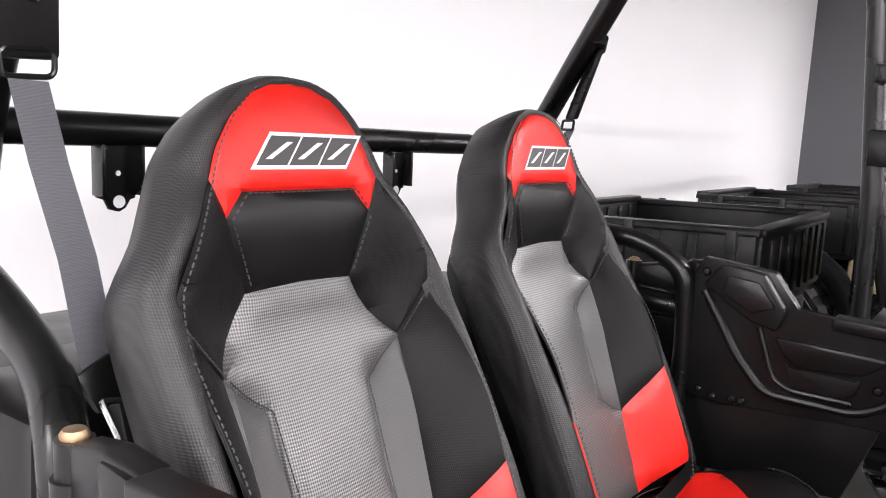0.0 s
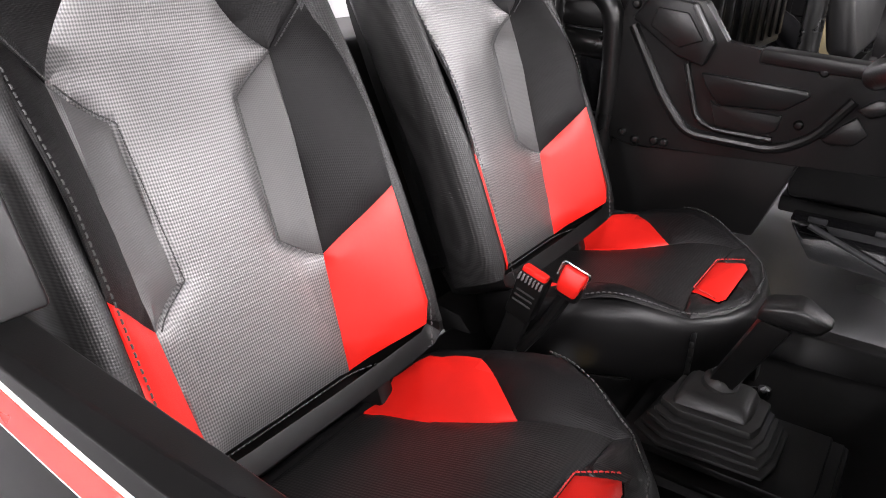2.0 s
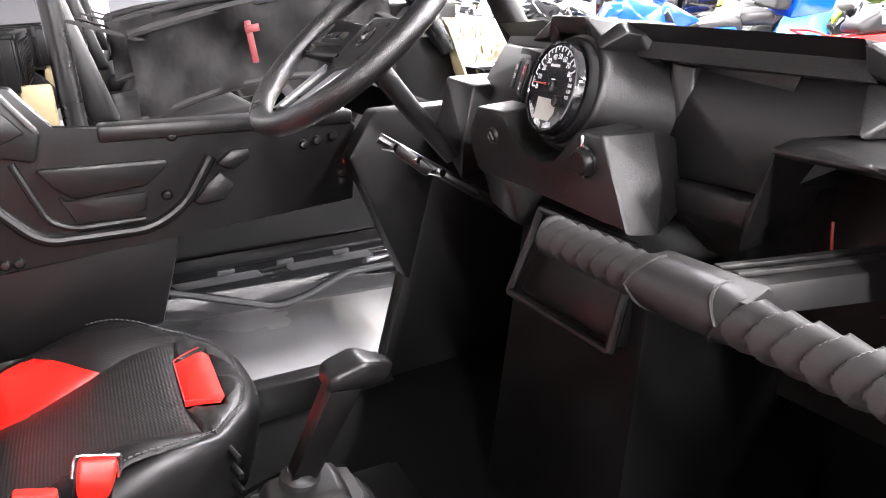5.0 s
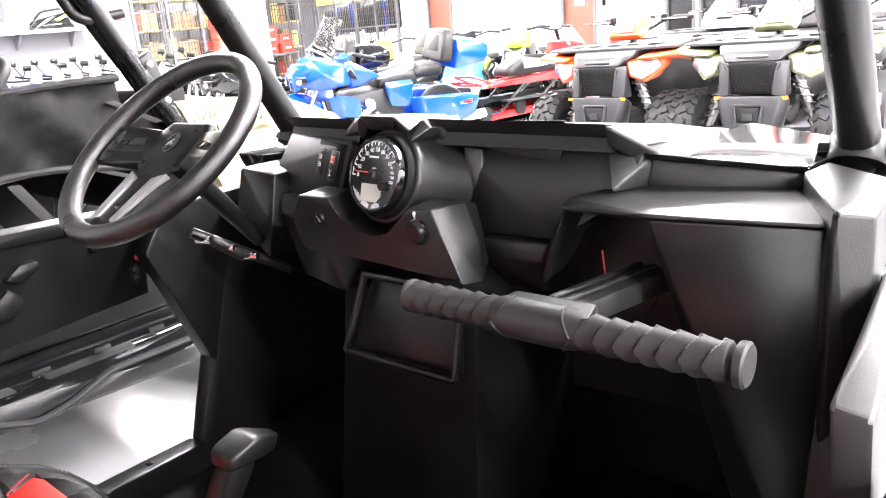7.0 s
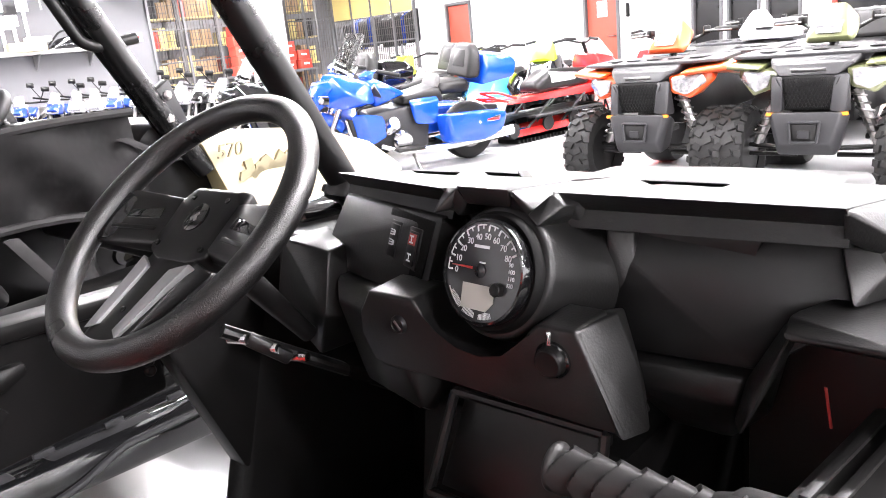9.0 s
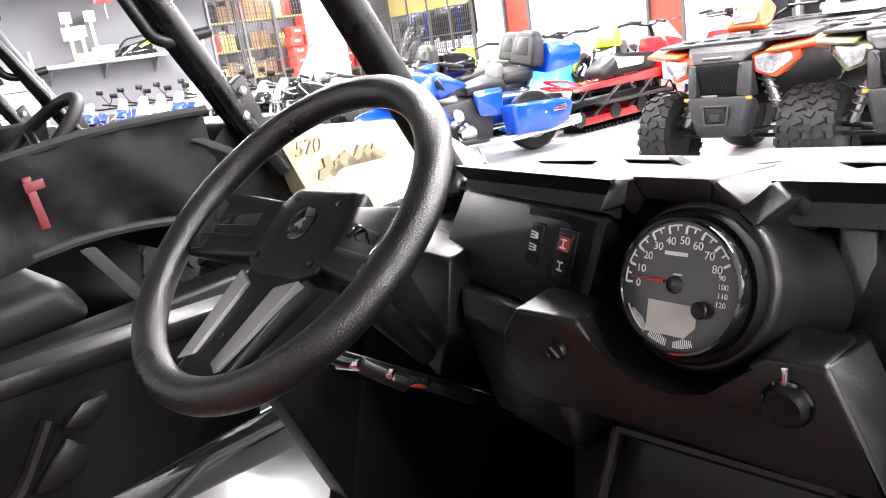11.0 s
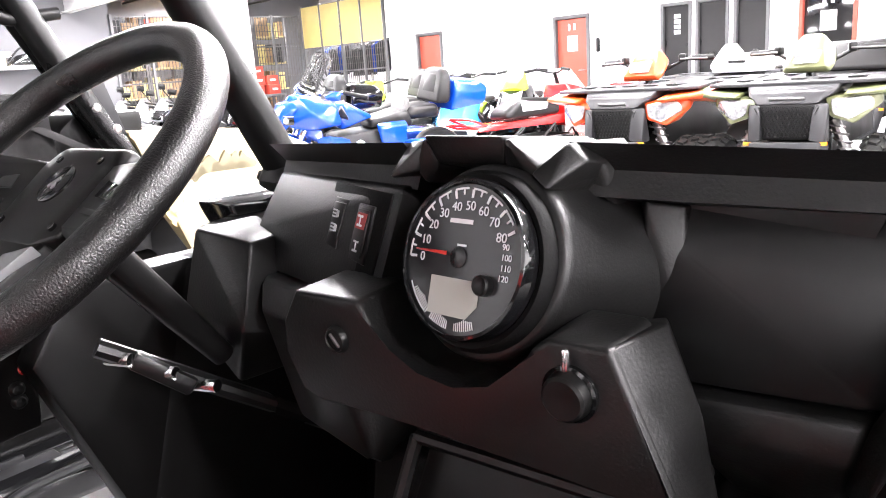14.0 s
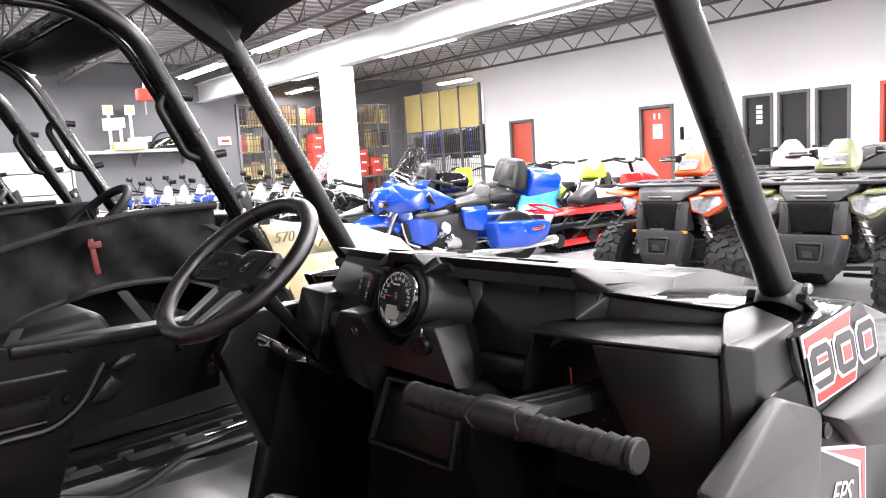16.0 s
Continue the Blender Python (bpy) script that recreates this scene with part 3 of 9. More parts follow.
    part("emblem_ground", decal([(-0.079, 0.6675), (0.079, 0.6675), (0.079, 0.7105), (-0.079, 0.7105)], 0.0060), "white_print", t, "white outline of the emblem")
    for k in (-1, 0, 1):
        u = 0.0505 * k
        em = part("emblem", decal([(u - 0.0235, 0.672), (u + 0.0235, 0.672), (u + 0.0235, 0.706), (u - 0.0235, 0.706)], 0.0066), "dark_print", t, "dark slanted emblem block")
        hole = [(u - 0.015, 0.679), (u - 0.005, 0.679), (u + 0.015, 0.699), (u + 0.005, 0.699)]
        part("emblem_slit", decal(hole, 0.0073), "white_print", em)

    # cushion
    half = [(0.10, 0.02), (0.17, 0.03), (0.215, 0.08), (0.238, 0.16), (0.238, 0.24), (0.205, 0.315), (0.165, 0.375), (0.11, 0.412), (0.05, 0.43), (0.0, 0.434)]
    outline = half + [(-u, v) for u, v in half[::-1][1:]]
    rings = []
    for grow, drop in ((-0.03, 0.012), (-0.004, 0.004), (0.010, 0.008), (0.018, 0.03), (0.012, 0.07), (-0.004, 0.12), (-0.03, 0.15)):
        ring = []
        for i, (u, v) in enumerate(outline):
            a, b = Vector(outline[i - 1]), Vector(outline[(i + 1) % len(outline)])
            d = b - a
            n = Vector((d.y, -d.x)).normalized()
            if n.dot(Vector((u, v)) - Vector((0, 0.22))) < 0:
                n = -n
            p = top(u, v)
            ring.append(p + Vector((n.x * grow, n.y * grow, -drop)))
        rings.append(ring)
    part("cushion_side", loft(rings, True, False), "black_smooth", t, smooth=60)
    part("cushion_base", loft([[p + Vector((0, 0, -0.002)) for p in rings[-1]], [p * 1.0 + Vector((0, 0, -0.03)) for p in rings[-1]]], True, True), "black_plastic", t)
    mid = [(-0.098, 0.03), (0.098, 0.03), (0.112, 0.13), (0.138, 0.243), (0.150, 0.36), (0.070, 0.347), (-0.070, 0.347), (-0.150, 0.36), (-0.138, 0.243), (-0.112, 0.13)]
    part("cushion_panel", panel(mid, top, 0.008, 0.03), "seat_mesh", t, "black mesh textured cushion panel")
    patch = [(-0.070, 0.348), (0.070, 0.348), (0.088, 0.392), (0.07, 0.400), (-0.07, 0.400), (-0.088, 0.392)]
    part("cushion_patch", panel(patch, top, 0.0075, 0.012, sink=0.001), "red_vinyl", t, "red vinyl patch at the cushion's front")
    part("patch_stitching", seam([(-0.092, 0.391), (-0.067, 0.350), (0.067, 0.350), (0.092, 0.391)], lambda u, v, o=0.0: top(u, v, o + 0.004), spacing=0.006, length=0.004), "red_thread", t)
    for s in (1, -1):
        red = [(s * 0.098, 0.03), (s * 0.155, 0.033), (s * 0.195, 0.075), (s * 0.212, 0.15), (s * 0.138, 0.243), (s * 0.112, 0.13)]
        blk = [(s * 0.138, 0.243), (s * 0.212, 0.15), (s * 0.234, 0.16), (s * 0.238, 0.24), (s * 0.205, 0.315), (s * 0.165, 0.375), (s * 0.150, 0.36)]
        fro = [(s * 0.150, 0.36), (s * 0.165, 0.375), (s * 0.11, 0.412), (s * 0.05, 0.43), (0.0, 0.434), (0.0, 0.401), (s * 0.07, 0.401), (s * 0.089, 0.394), (s * 0.071, 0.346)]
        if s < 0:
            red, blk, fro = red[::-1], blk[::-1], fro[::-1]
        part("cushion_bolster_panel", panel(red, top, 0.007, 0.016), "red_vinyl", t, "red vinyl cushion bolster panel")
        part("cushion_bolster_panel", panel(blk, top, 0.008, 0.02), "black_vinyl", t)
        part("cushion_front_panel", panel(fro, top, 0.005, 0.012), "carbon_vinyl", t)
    part("seam_stitching", seam([(0.236, 0.24), (0.203, 0.316), (0.163, 0.376), (0.11, 0.413), (0.05, 0.431), (-0.05, 0.431), (-0.11, 0.413), (-0.163, 0.376), (-0.203, 0.316), (-0.236, 0.24)], top, lift=0.003), "thread", t)
    part("seat_pan", hull([(-0.20, -0.40, 0.44), (0.20, -0.40, 0.44), (-0.20, -0.30, 0.44), (0.20, -0.30, 0.44), (-0.19, -0.46, 0.54), (0.19, -0.46, 0.54), (-0.19, -0.40, 0.53), (0.19, -0.40, 0.53)], 0.01), "black_plastic", t)
    part("hinge_bracket", box((0.03, 0.09, 0.06), (-0.12, -0.35, 0.55), (20, 0, 0), 0.006), "black_plastic", t)
    part("hinge_bracket", box((0.03, 0.09, 0.06), (0.12, -0.35, 0.55), (20, 0, 0), 0.006), "black_plastic", t)
    part("seat_rail", box((0.035, 0.40, 0.045), (-0.13, -0.15, 0.425), (3, 0, 0), 0.005), "tube_black", t)
    part("seat_rail", box((0.035, 0.40, 0.045), (0.13, -0.15, 0.425), (3, 0, 0), 0.005), "tube_black", t)
    return t


seat(0.335, "black, red and silver vinyl bucket seat for the passenger", (0.010, 0.012, 0.0))
seat(-0.292, "black, red and silver vinyl bucket seat behind the steering wheel", (-0.018, -0.022, 0.0))

# ---- the open vehicle: cage, floor, doors, body ----
car = thing("side_by_side_vehicle", pose(0, 0, 0), "black side-by-side off-road vehicle with roll cage and red decals", "vehicle")
R_TUBE = 0.0255


def bar(name, pts, r=R_TUBE, fillet=0.08, mat="tube_black", parent=None, label=""):
    return part(name, tube(rounded(pts, fillet), r, 16), mat, parent or car, label, smooth=60)


# front posts, roof rails, rear hoop
for s in (1, -1):
    px = 0.525 if s > 0 else -0.485
    low, knee = ((0.722, 1.0), (0.375, 1.50)) if s > 0 else ((0.658, 1.0), (0.345, 1.577))
    bar("front_post", [(px, *low), (px, *knee), (px, 0.20 if s > 0 else 0.24, 1.72), (s * 0.48, -0.55, 1.78), (s * 0.48, -0.74, 1.76)], fillet=0.12)
    part("post_foot", box((0.09, 0.11, 0.014), (px, low[0] + 0.007, 1.012), (-32, 0, 0), 0.003), "tube_black", car)
    part("post_clamp", lathe([(0.034, -0.02), (0.036, -0.016), (0.036, 0.016), (0.034, 0.02)], 18, pose(px, low[0] - 0.022, 1.035, -32, 0, 0)), "tube_black", car)
    bolt = part("clamp_bolt", lathe([(0.009, 0), (0.009, 0.006), (0.006, 0.009)], 6, pose(px + 0.034, low[0] - 0.015, 1.05, 0, 90, 0)), "steel", car)
    if s > 0:
        bar("rear_post", [(s * 0.58, -0.92, 0.62), (s * 0.56, -0.93, 1.25), (s * 0.48, -0.74, 1.76)], fillet=0.15)
bar("roof_header", [(-0.49, 0.16, 1.70), (0.49, 0.16, 1.70)])
roof = bmesh.new()
rows = []
for y, z in ((0.42, 1.600), (0.36, 1.640), (0.22, 1.705), (0.0, 1.745), (-0.35, 1.785), (-0.74, 1.800), (-0.80, 1.790)):
    rows.append([(x, y, z - 0.05 * abs(x / 0.53) ** 4) for x in [-0.53 + 1.06 * k / 12 for k in range(13)]])
vs = [[roof.verts.new(p) for p in r] for r in rows]
for r0, r1 in zip(vs, vs[1:]):
    for k in range(12):
        roof.faces.new((r0[k], r0[k + 1], r1[k + 1], r1[k]))
bmesh.ops.solidify(roof, geom=roof.faces[:], thickness=0.012)
part("roof_panel", roof, "black_plastic", car, "black moulded plastic roof", smooth=50)
part("roof_gusset", hull([(-0.515, 0.36, 1.515), (-0.46, 0.36, 1.515), (-0.515, 0.395, 1.585), (-0.46, 0.395, 1.585), (-0.515, 0.18, 1.63), (-0.46, 0.18, 1.63), (-0.515, 0.2, 1.72), (-0.46, 0.2, 1.72)], 0.006), "black_plastic", car)
bar("rear_crossbar", [(-0.56, -0.93, 1.258), (0.56, -0.93, 1.258)], 0.0245)
bar("roof_rear_bar", [(-0.48, -0.74, 1.76), (0.48, -0.74, 1.76)])
bar("rear_post", [(-0.66, -0.88, 0.7), (-0.645, -0.85, 1.18), (-0.60, -0.742, 1.335), (-0.54, -0.607, 1.511), (-0.48, -0.46, 1.70), (-0.47, -0.38, 1.77)], 0.0255)


def hanger(x):
    """A belt tab below the crossbar, with a long hole and a small one."""
    out = [(-0.033, 0.0), (0.033, 0.0), (0.030, -0.078), (0.018, -0.082), (0.011, -0.096), (-0.004, -0.10), (-0.015, -0.094), (-0.022, -0.082), (-0.030, -0.08)]
    b = prism(out, -0.003, 0.003, pose(x, -0.925, 1.238, 90, 0, 0), 0.0)
    p = part("belt_tab", b, "tube_black", car, smooth=0)
    part("tab_flange", box((0.006, 0.03, 0.075), (x - 0.031, -0.915, 1.20), (0, 0, 0), 0.002), "tube_black", p)
    part("tab_flange", box((0.006, 0.03, 0.075), (x + 0.031, -0.915, 1.20), (0, 0, 0), 0.002), "tube_black", p)
    part("tab_hole", lathe([(0.0095, -0.0036), (0.0095, 0.0036)], 18, pose(x - 0.004, -0.925, 1.153, 90, 0, 0)), "wall_white", p, "open hole showing the white wall")
    part("tab_hole", lathe([(0.004, -0.0036), (0.004, 0.0036)], 12, pose(x - 0.003, -0.925, 1.195, 90, 0, 0)), "wall_white", p, "open hole showing the white wall")


hanger(0.372)
hanger(-0.27)

# floor, tunnel and rear bulkhead; floor and firewall carry the footwell's shade in their colour
part("floor_pan", hull([(-0.6, -0.45, 0.34), (0.6, -0.45, 0.34), (-0.6, 0.78, 0.36), (0.6, 0.78, 0.36), (-0.6, -0.45, 0.38), (0.6, -0.45, 0.38), (-0.6, 0.5, 0.38), (0.6, 0.5, 0.38), (-0.58, 0.8, 0.44), (0.58, 0.8, 0.44)], 0.01), "shaded_black", car)
part("tunnel", hull([(-0.18, -0.42, 0.40), (0.10, -0.42, 0.40), (-0.15, -0.42, 0.5), (0.05, -0.42, 0.5), (-0.19, 0.24, 0.38), (0.10, 0.24, 0.38), (-0.16, 0.195, 0.498), (0.04, 0.195, 0.498)], 0.012), "black_plastic", car)
part("tunnel_ledge", box((0.27, 0.58, 0.02), (-0.06, -0.07, 0.470), (0, 0, 0), 0.006), "black_plastic", car)
part("firewall", box((1.08, 0.03, 0.60), (0, 0.80, 0.66), (-8, 0, 0), 0.01), "shaded_black", car)
part("engine_cover", hull([(-0.5, -0.9, 0.4), (0.5, -0.9, 0.4), (-0.5, -0.5, 0.4), (0.5, -0.5, 0.4), (-0.5, -0.95, 0.95), (0.5, -0.95, 0.95), (-0.5, -0.72, 0.95), (0.5, -0.72, 0.95)], 0.02), "black_plastic", car)
part("cargo_box", hull([(-0.62, -1.7, 0.72), (0.62, -1.7, 0.72), (-0.62, -0.97, 0.72), (0.62, -0.97, 0.72), (-0.66, -1.72, 0.80), (0.66, -1.72, 0.80), (-0.66, -0.96, 0.90), (0.66, -0.96, 0.90)], 0.02), "black_plastic", car)
for s in (1, -1):
    part("side_hump", hull([(s * 0.42, -0.97, 0.6), (s * 0.66, -0.97, 0.6), (s * 0.42, -0.70, 0.6), (s * 0.66, -0.62, 0.6), (s * 0.44, -0.95, 0.93), (s * 0.62, -0.95, 0.94), (s * 0.44, -0.74, 0.93), (s * 0.60, -0.72, 0.93)], 0.02), "black_plastic", car)
    part("rocker", hull([(s * 0.52, -0.5, 0.40), (s * 0.60, -0.5, 0.40), (s * 0.52, 0.36, 0.40), (s * 0.60, 0.36, 0.40), (s * 0.55, -0.5, 0.46), (s * 0.60, -0.5, 0.458), (s * 0.55, 0.345, 0.46), (s * 0.60, 0.345, 0.458)], 0.004), "black_plastic", car)
    for k in range(4):
        part("rocker_bolt", lathe([(0.007, 0), (0.007, 0.003), (0.004, 0.005)], 10, pose(s * 0.575, -0.3 + k * 0.18, 0.459)), "black_plastic", car)
    # footwell side towards the front, its edge kicked forward above the sill
    part("kick_panel", hull([(s * 0.55, 0.412, 0.588), (s * 0.60, 0.412, 0.588), (s * 0.55, 0.305, 0.87), (s * 0.60, 0.305, 0.87), (s * 0.55, 0.52, 0.588), (s * 0.60, 0.52, 0.588), (s * 0.55, 0.52, 0.95), (s * 0.60, 0.52, 0.95), (s * 0.55, 0.36, 0.95), (s * 0.60, 0.36, 0.95)], 0.008), "black_plastic", car) if s < 0 else None
    part("side_wall", hull([(s * 0.55, 0.345, 0.40), (s * 0.60, 0.345, 0.40), (s * 0.55, 0.345, 0.46), (s * 0.60, 0.345, 0.46), (s * 0.55, 0.412, 0.59), (s * 0.60, 0.412, 0.59), (s * 0.55, 0.50, 0.95), (s * 0.60, 0.50, 0.95), (s * 0.54, 0.80, 0.40), (s * 0.60, 0.85, 0.40), (s * 0.54, 0.80, 0.95), (s * 0.60, 0.85, 0.95)], 0.012), "black_plastic", car)
    # side loop tube behind each seat
    if s > 0:
        bar("side_loop", [(0.62, -0.98, 1.16), (0.60, -0.80, 1.07), (0.605, -0.66, 1.005), (0.635, -0.575, 0.95), (0.637, -0.56, 0.55)], 0.026, 0.07)
    else:
        bar("side_loop", [(-0.565, -0.93, 1.08), (-0.60, -0.50, 1.075), (-0.61, -0.385, 1.02), (-0.62, -0.375, 0.80), (-0.60, -0.42, 0.42)], 0.022, 0.10)
    for wy, wr in ((1.28, 0.30), (-1.05, 0.32)):
        wheel = part("wheel", lathe([(wr * 0.55, -0.10), (wr * 0.93, -0.11), (wr, -0.07), (wr, 0.07), (wr * 0.93, 0.11), (wr * 0.55, 0.10)], 36, pose(s * 0.56, wy, wr, 0, 90, 0)), "rubber", car)
        part("hub", lathe([(wr * 0.54, -0.08), (wr * 0.54, 0.08), (0.06, 0.04), (0.05, 0.07)], 24, pose(s * 0.56, wy, wr, 0, 90, 0)), "black_plastic", wheel)

# front body: hood, fenders, number decals
part("hood", hull([(-0.42, 0.86, 1.0), (0.40, 0.86, 1.0), (-0.30, 1.75, 0.80), (0.30, 1.75, 0.80), (-0.45, 0.80, 0.9), (0.45, 0.80, 0.9), (-0.34, 1.75, 0.6), (0.34, 1.75, 0.6)], 0.02), "gloss_black", car)
part("hood_center", hull([(-0.24, 0.82, 1.015), (0.20, 0.82, 1.015), (-0.20, 0.98, 1.02), (0.17, 0.98, 1.02), (-0.14, 1.30, 0.96), (0.14, 1.30, 0.96), (-0.24, 0.82, 0.95), (0.24, 0.82, 0.95), (-0.14, 1.30, 0.9), (0.14, 1.30, 0.9)], 0.015), "black_plastic", car)
latch = part("hood_latch", hull([(0.205, 0.865, 0.98), (0.245, 0.865, 0.98), (0.205, 0.93, 0.98), (0.245, 0.93, 0.98), (0.212, 0.873, 1.032), (0.236, 0.873, 1.032), (0.212, 0.905, 1.024), (0.236, 0.905, 1.024)], 0.004), "black_plastic", car)
for s in (1, -1):
    part("front_fender", hull([(s * 0.535, 0.575, 1.008), (s * 0.60, 0.565, 1.010), (s * 0.60, 0.79, 1.022), (s * 0.49, 0.80, 1.018), (s * 0.34, 0.88, 1.005), (s * 0.38, 1.1, 0.93), (s * 0.60, 0.90, 0.90), (s * 0.60, 0.625, 0.895), (s * 0.54, 0.62, 0.85), (s * 0.45, 1.5, 0.85), (s * 0.58, 1.4, 0.82), (s * 0.44, 0.9, 0.8)], 0.004), "gloss_black", car, "gloss black front fender")
    if s < 0:
        continue
    part("fender_cowl", hull([(s * 0.60, 0.30, 0.895), (s * 0.635, 0.30, 0.89), (s * 0.60, 0.48, 0.955), (s * 0.622, 0.481, 0.954), (s * 0.622, 0.603, 0.905), (s * 0.60, 0.60, 0.905), (s * 0.632, 0.57, 0.865), (s * 0.635, 0.36, 0.60), (s * 0.60, 0.36, 0.60), (s * 0.63, 0.56, 0.60), (s * 0.60, 0.56, 0.60)], 0.005), "grey_plastic", car, "matte grey plastic cowl beside the door")
    part("fender_flare", hull([(s * 0.60, 0.64, 0.885), (s * 0.64, 0.642, 0.883), (s * 0.66, 0.903, 0.898), (s * 0.60, 0.92, 0.905), (s * 0.68, 0.92, 0.79), (s * 0.64, 0.714, 0.822), (s * 0.60, 0.72, 0.82), (s * 0.72, 1.1, 0.85), (s * 0.72, 1.1, 0.75), (s * 0.60, 1.2, 0.85)], 0.006), "grey_plastic", car, "matte grey plastic fender flare")
    part("flare_backing", hull([(s * 0.58, 0.56, 0.88), (s * 0.614, 0.56, 0.88), (s * 0.58, 0.95, 0.82), (s * 0.614, 0.95, 0.82), (s * 0.58, 0.54, 0.55), (s * 0.614, 0.54, 0.55), (s * 0.58, 0.90, 0.55), (s * 0.614, 0.90, 0.55)], 0.004), "black_plastic", car)
    part("flare_bolt", lathe([(0.012, 0), (0.012, 0.005), (0.006, 0.009)], 14, pose(s * 0.614, 0.63, 0.868, 0, s * 90, 0)), "tube_black", car)


# the doors: a tube frame with a moulded panel, a hand rest and bolts
def side_door(s, m, label):
    t = thing("half_door", m, label, "door", "half doors")
    X = Matrix(((0, 0, s * 1.0, s * 0.0), (1, 0, 0, 0), (0, 1, 0, 0), (0, 0, 0, 1)))

    def plate(poly, x0, x1, bevel, mat, name, parent=t, label=""):
        return part(name, prism(poly, x0, x1, X, bevel), mat, parent, label)

    # measures: along the vehicle, height; depth is the distance from the middle line
    outline = [(-0.37, 0.735), (-0.31, 0.72), (-0.12, 0.735), (0.33, 0.76), (0.345, 0.90), (0.33, 0.925), (-0.08, 0.94), (-0.155, 0.945), (-0.20, 1.015), (-0.345, 1.03), (-0.36, 0.99)]
    plate(outline, 0.605, 0.635, 0.004, "black_plastic", "door_panel")
    top = plate([(-0.09, 0.918), (0.34, 0.905), (0.34, 0.93), (-0.09, 0.945)], 0.598, 0.655, 0.006, "black_plastic", "top_rail")
    # hand rest plate and its bright rim
    plate([(-0.335, 0.975), (-0.30, 1.022), (-0.215, 1.012), (-0.17, 0.945), (-0.185, 0.90), (-0.24, 0.915)], 0.585, 0.612, 0.006, "black_plastic", "corner_plate")
    plate([(-0.295, 0.965), (-0.285, 1.0), (-0.225, 0.995), (-0.19, 0.948), (-0.235, 0.93)], 0.580, 0.588, 0.004, "dash_plastic", "corner_inset")
    plate([(-0.219, 1.008), (-0.213, 1.012), (-0.172, 0.952), (-0.178, 0.948)], 0.572, 0.590, 0.002, "grey_plastic", "corner_rim")
    # swage ribs
    part("panel_rib", tube(rounded([(s * 0.604, -0.335, 0.96), (s * 0.602, -0.255, 0.83), (s * 0.602, -0.20, 0.768), (s * 0.603, -0.03, 0.765), (s * 0.604, 0.03, 0.80), (s * 0.604, 0.08, 0.875)], 0.03), 0.010, 10), "black_plastic", t)
    part("panel_rib", tube(rounded([(s * 0.604, -0.22, 0.90), (s * 0.602, -0.185, 0.80), (s * 0.602, -0.15, 0.783), (s * 0.602, -0.04, 0.783)], 0.03), 0.006, 8), "black_plastic", t)
    plate([(-0.19, 0.888), (0.005, 0.882), (0.012, 0.872), (-0.03, 0.84), (-0.14, 0.832), (-0.165, 0.85)], 0.594, 0.610, 0.006, "black_plastic", "pocket_lip")
    plate([(-0.165, 0.84), (-0.14, 0.825), (-0.03, 0.832), (-0.035, 0.80), (-0.06, 0.788), (-0.145, 0.79)], 0.600, 0.610, 0.004, "dash_plastic", "pocket")
    plate([(0.085, 0.862), (0.115, 0.884), (0.145, 0.884), (0.145, 0.866), (0.11, 0.85)], 0.590, 0.610, 0.006, "dash_plastic", "pull_handle")
    plate([(0.04, 0.80), (0.055, 0.792), (0.095, 0.797), (0.115, 0.82), (0.09, 0.85), (0.07, 0.83)], 0.598, 0.610, 0.005, "black_plastic", "pull_cup")
    for y, z in ((-0.19, 0.918), (0.022, 0.917), (0.0, 0.818), (-0.33, 0.745), (-0.30, 0.735), (-0.24, 0.74), (-0.335, 1.0), (-0.26, 0.74), (0.30, 0.885), (0.27, 0.88), (0.245, 0.875), (0.31, 0.815), (0.31, 0.80)):
        part("bolt", lathe([(0.0095, 0), (0.0095, 0.003), (0.006, 0.007), (0.0, 0.008)], 10, X @ pose(y, z, 0.606, 180, 0, 0)), "tube_black", t, smooth=40)
    part("reflector", lathe([(0.008, 0), (0.008, 0.003), (0.006, 0.005)], 16, X @ pose(0.323, 0.836, 0.607, 180, 0, 0)), "dim_red", t, "small round red reflector")
    # outer side: bumper block, skin and decal stripe
    part("outer_block", hull([(s * 0.632, -0.385, 1.018), (s * 0.672, -0.37, 1.015), (s * 0.632, -0.285, 1.018), (s * 0.668, -0.275, 1.012), (s * 0.63, -0.385, 0.93), (s * 0.69, -0.38, 0.91), (s * 0.63, -0.245, 0.90), (s * 0.675, -0.235, 0.895), (s * 0.62, -0.36, 1.01), (s * 0.62, -0.29, 1.0), (s * 0.62, -0.36, 0.93), (s * 0.62, -0.26, 0.9)], 0.006, 3), "dash_plastic", t, "grey moulded corner block")
    part("hinge_pin", tube([(s * 0.655, -0.515, 0.93), (s * 0.655, -0.515, 0.995)], 0.018, 14), "tube_black", t)
    part("hinge_bolt", lathe([(0.012, 0), (0.012, 0.006), (0.004, 0.009)], 6, pose(s * 0.655, -0.515, 0.994)), "brass_bolt", t)
    part("hinge_arm", hull([(s * 0.64, -0.53, 0.94), (s * 0.68, -0.53, 0.94), (s * 0.64, -0.37, 0.94), (s * 0.70, -0.37, 0.94), (s * 0.64, -0.53, 0.985), (s * 0.68, -0.53, 0.985), (s * 0.645, -0.37, 1.01), (s * 0.70, -0.37, 1.01)], 0.008), "black_plastic", t)
    part("top_tube", tube(rounded([(s * 0.645, -0.50, 0.91), (s * 0.652, -0.30, 0.90), (s * 0.648, 0.0, 0.90), (s * 0.64, 0.30, 0.89), (s * 0.63, 0.34, 0.80)], 0.06), 0.028, 14), "tube_black", t)
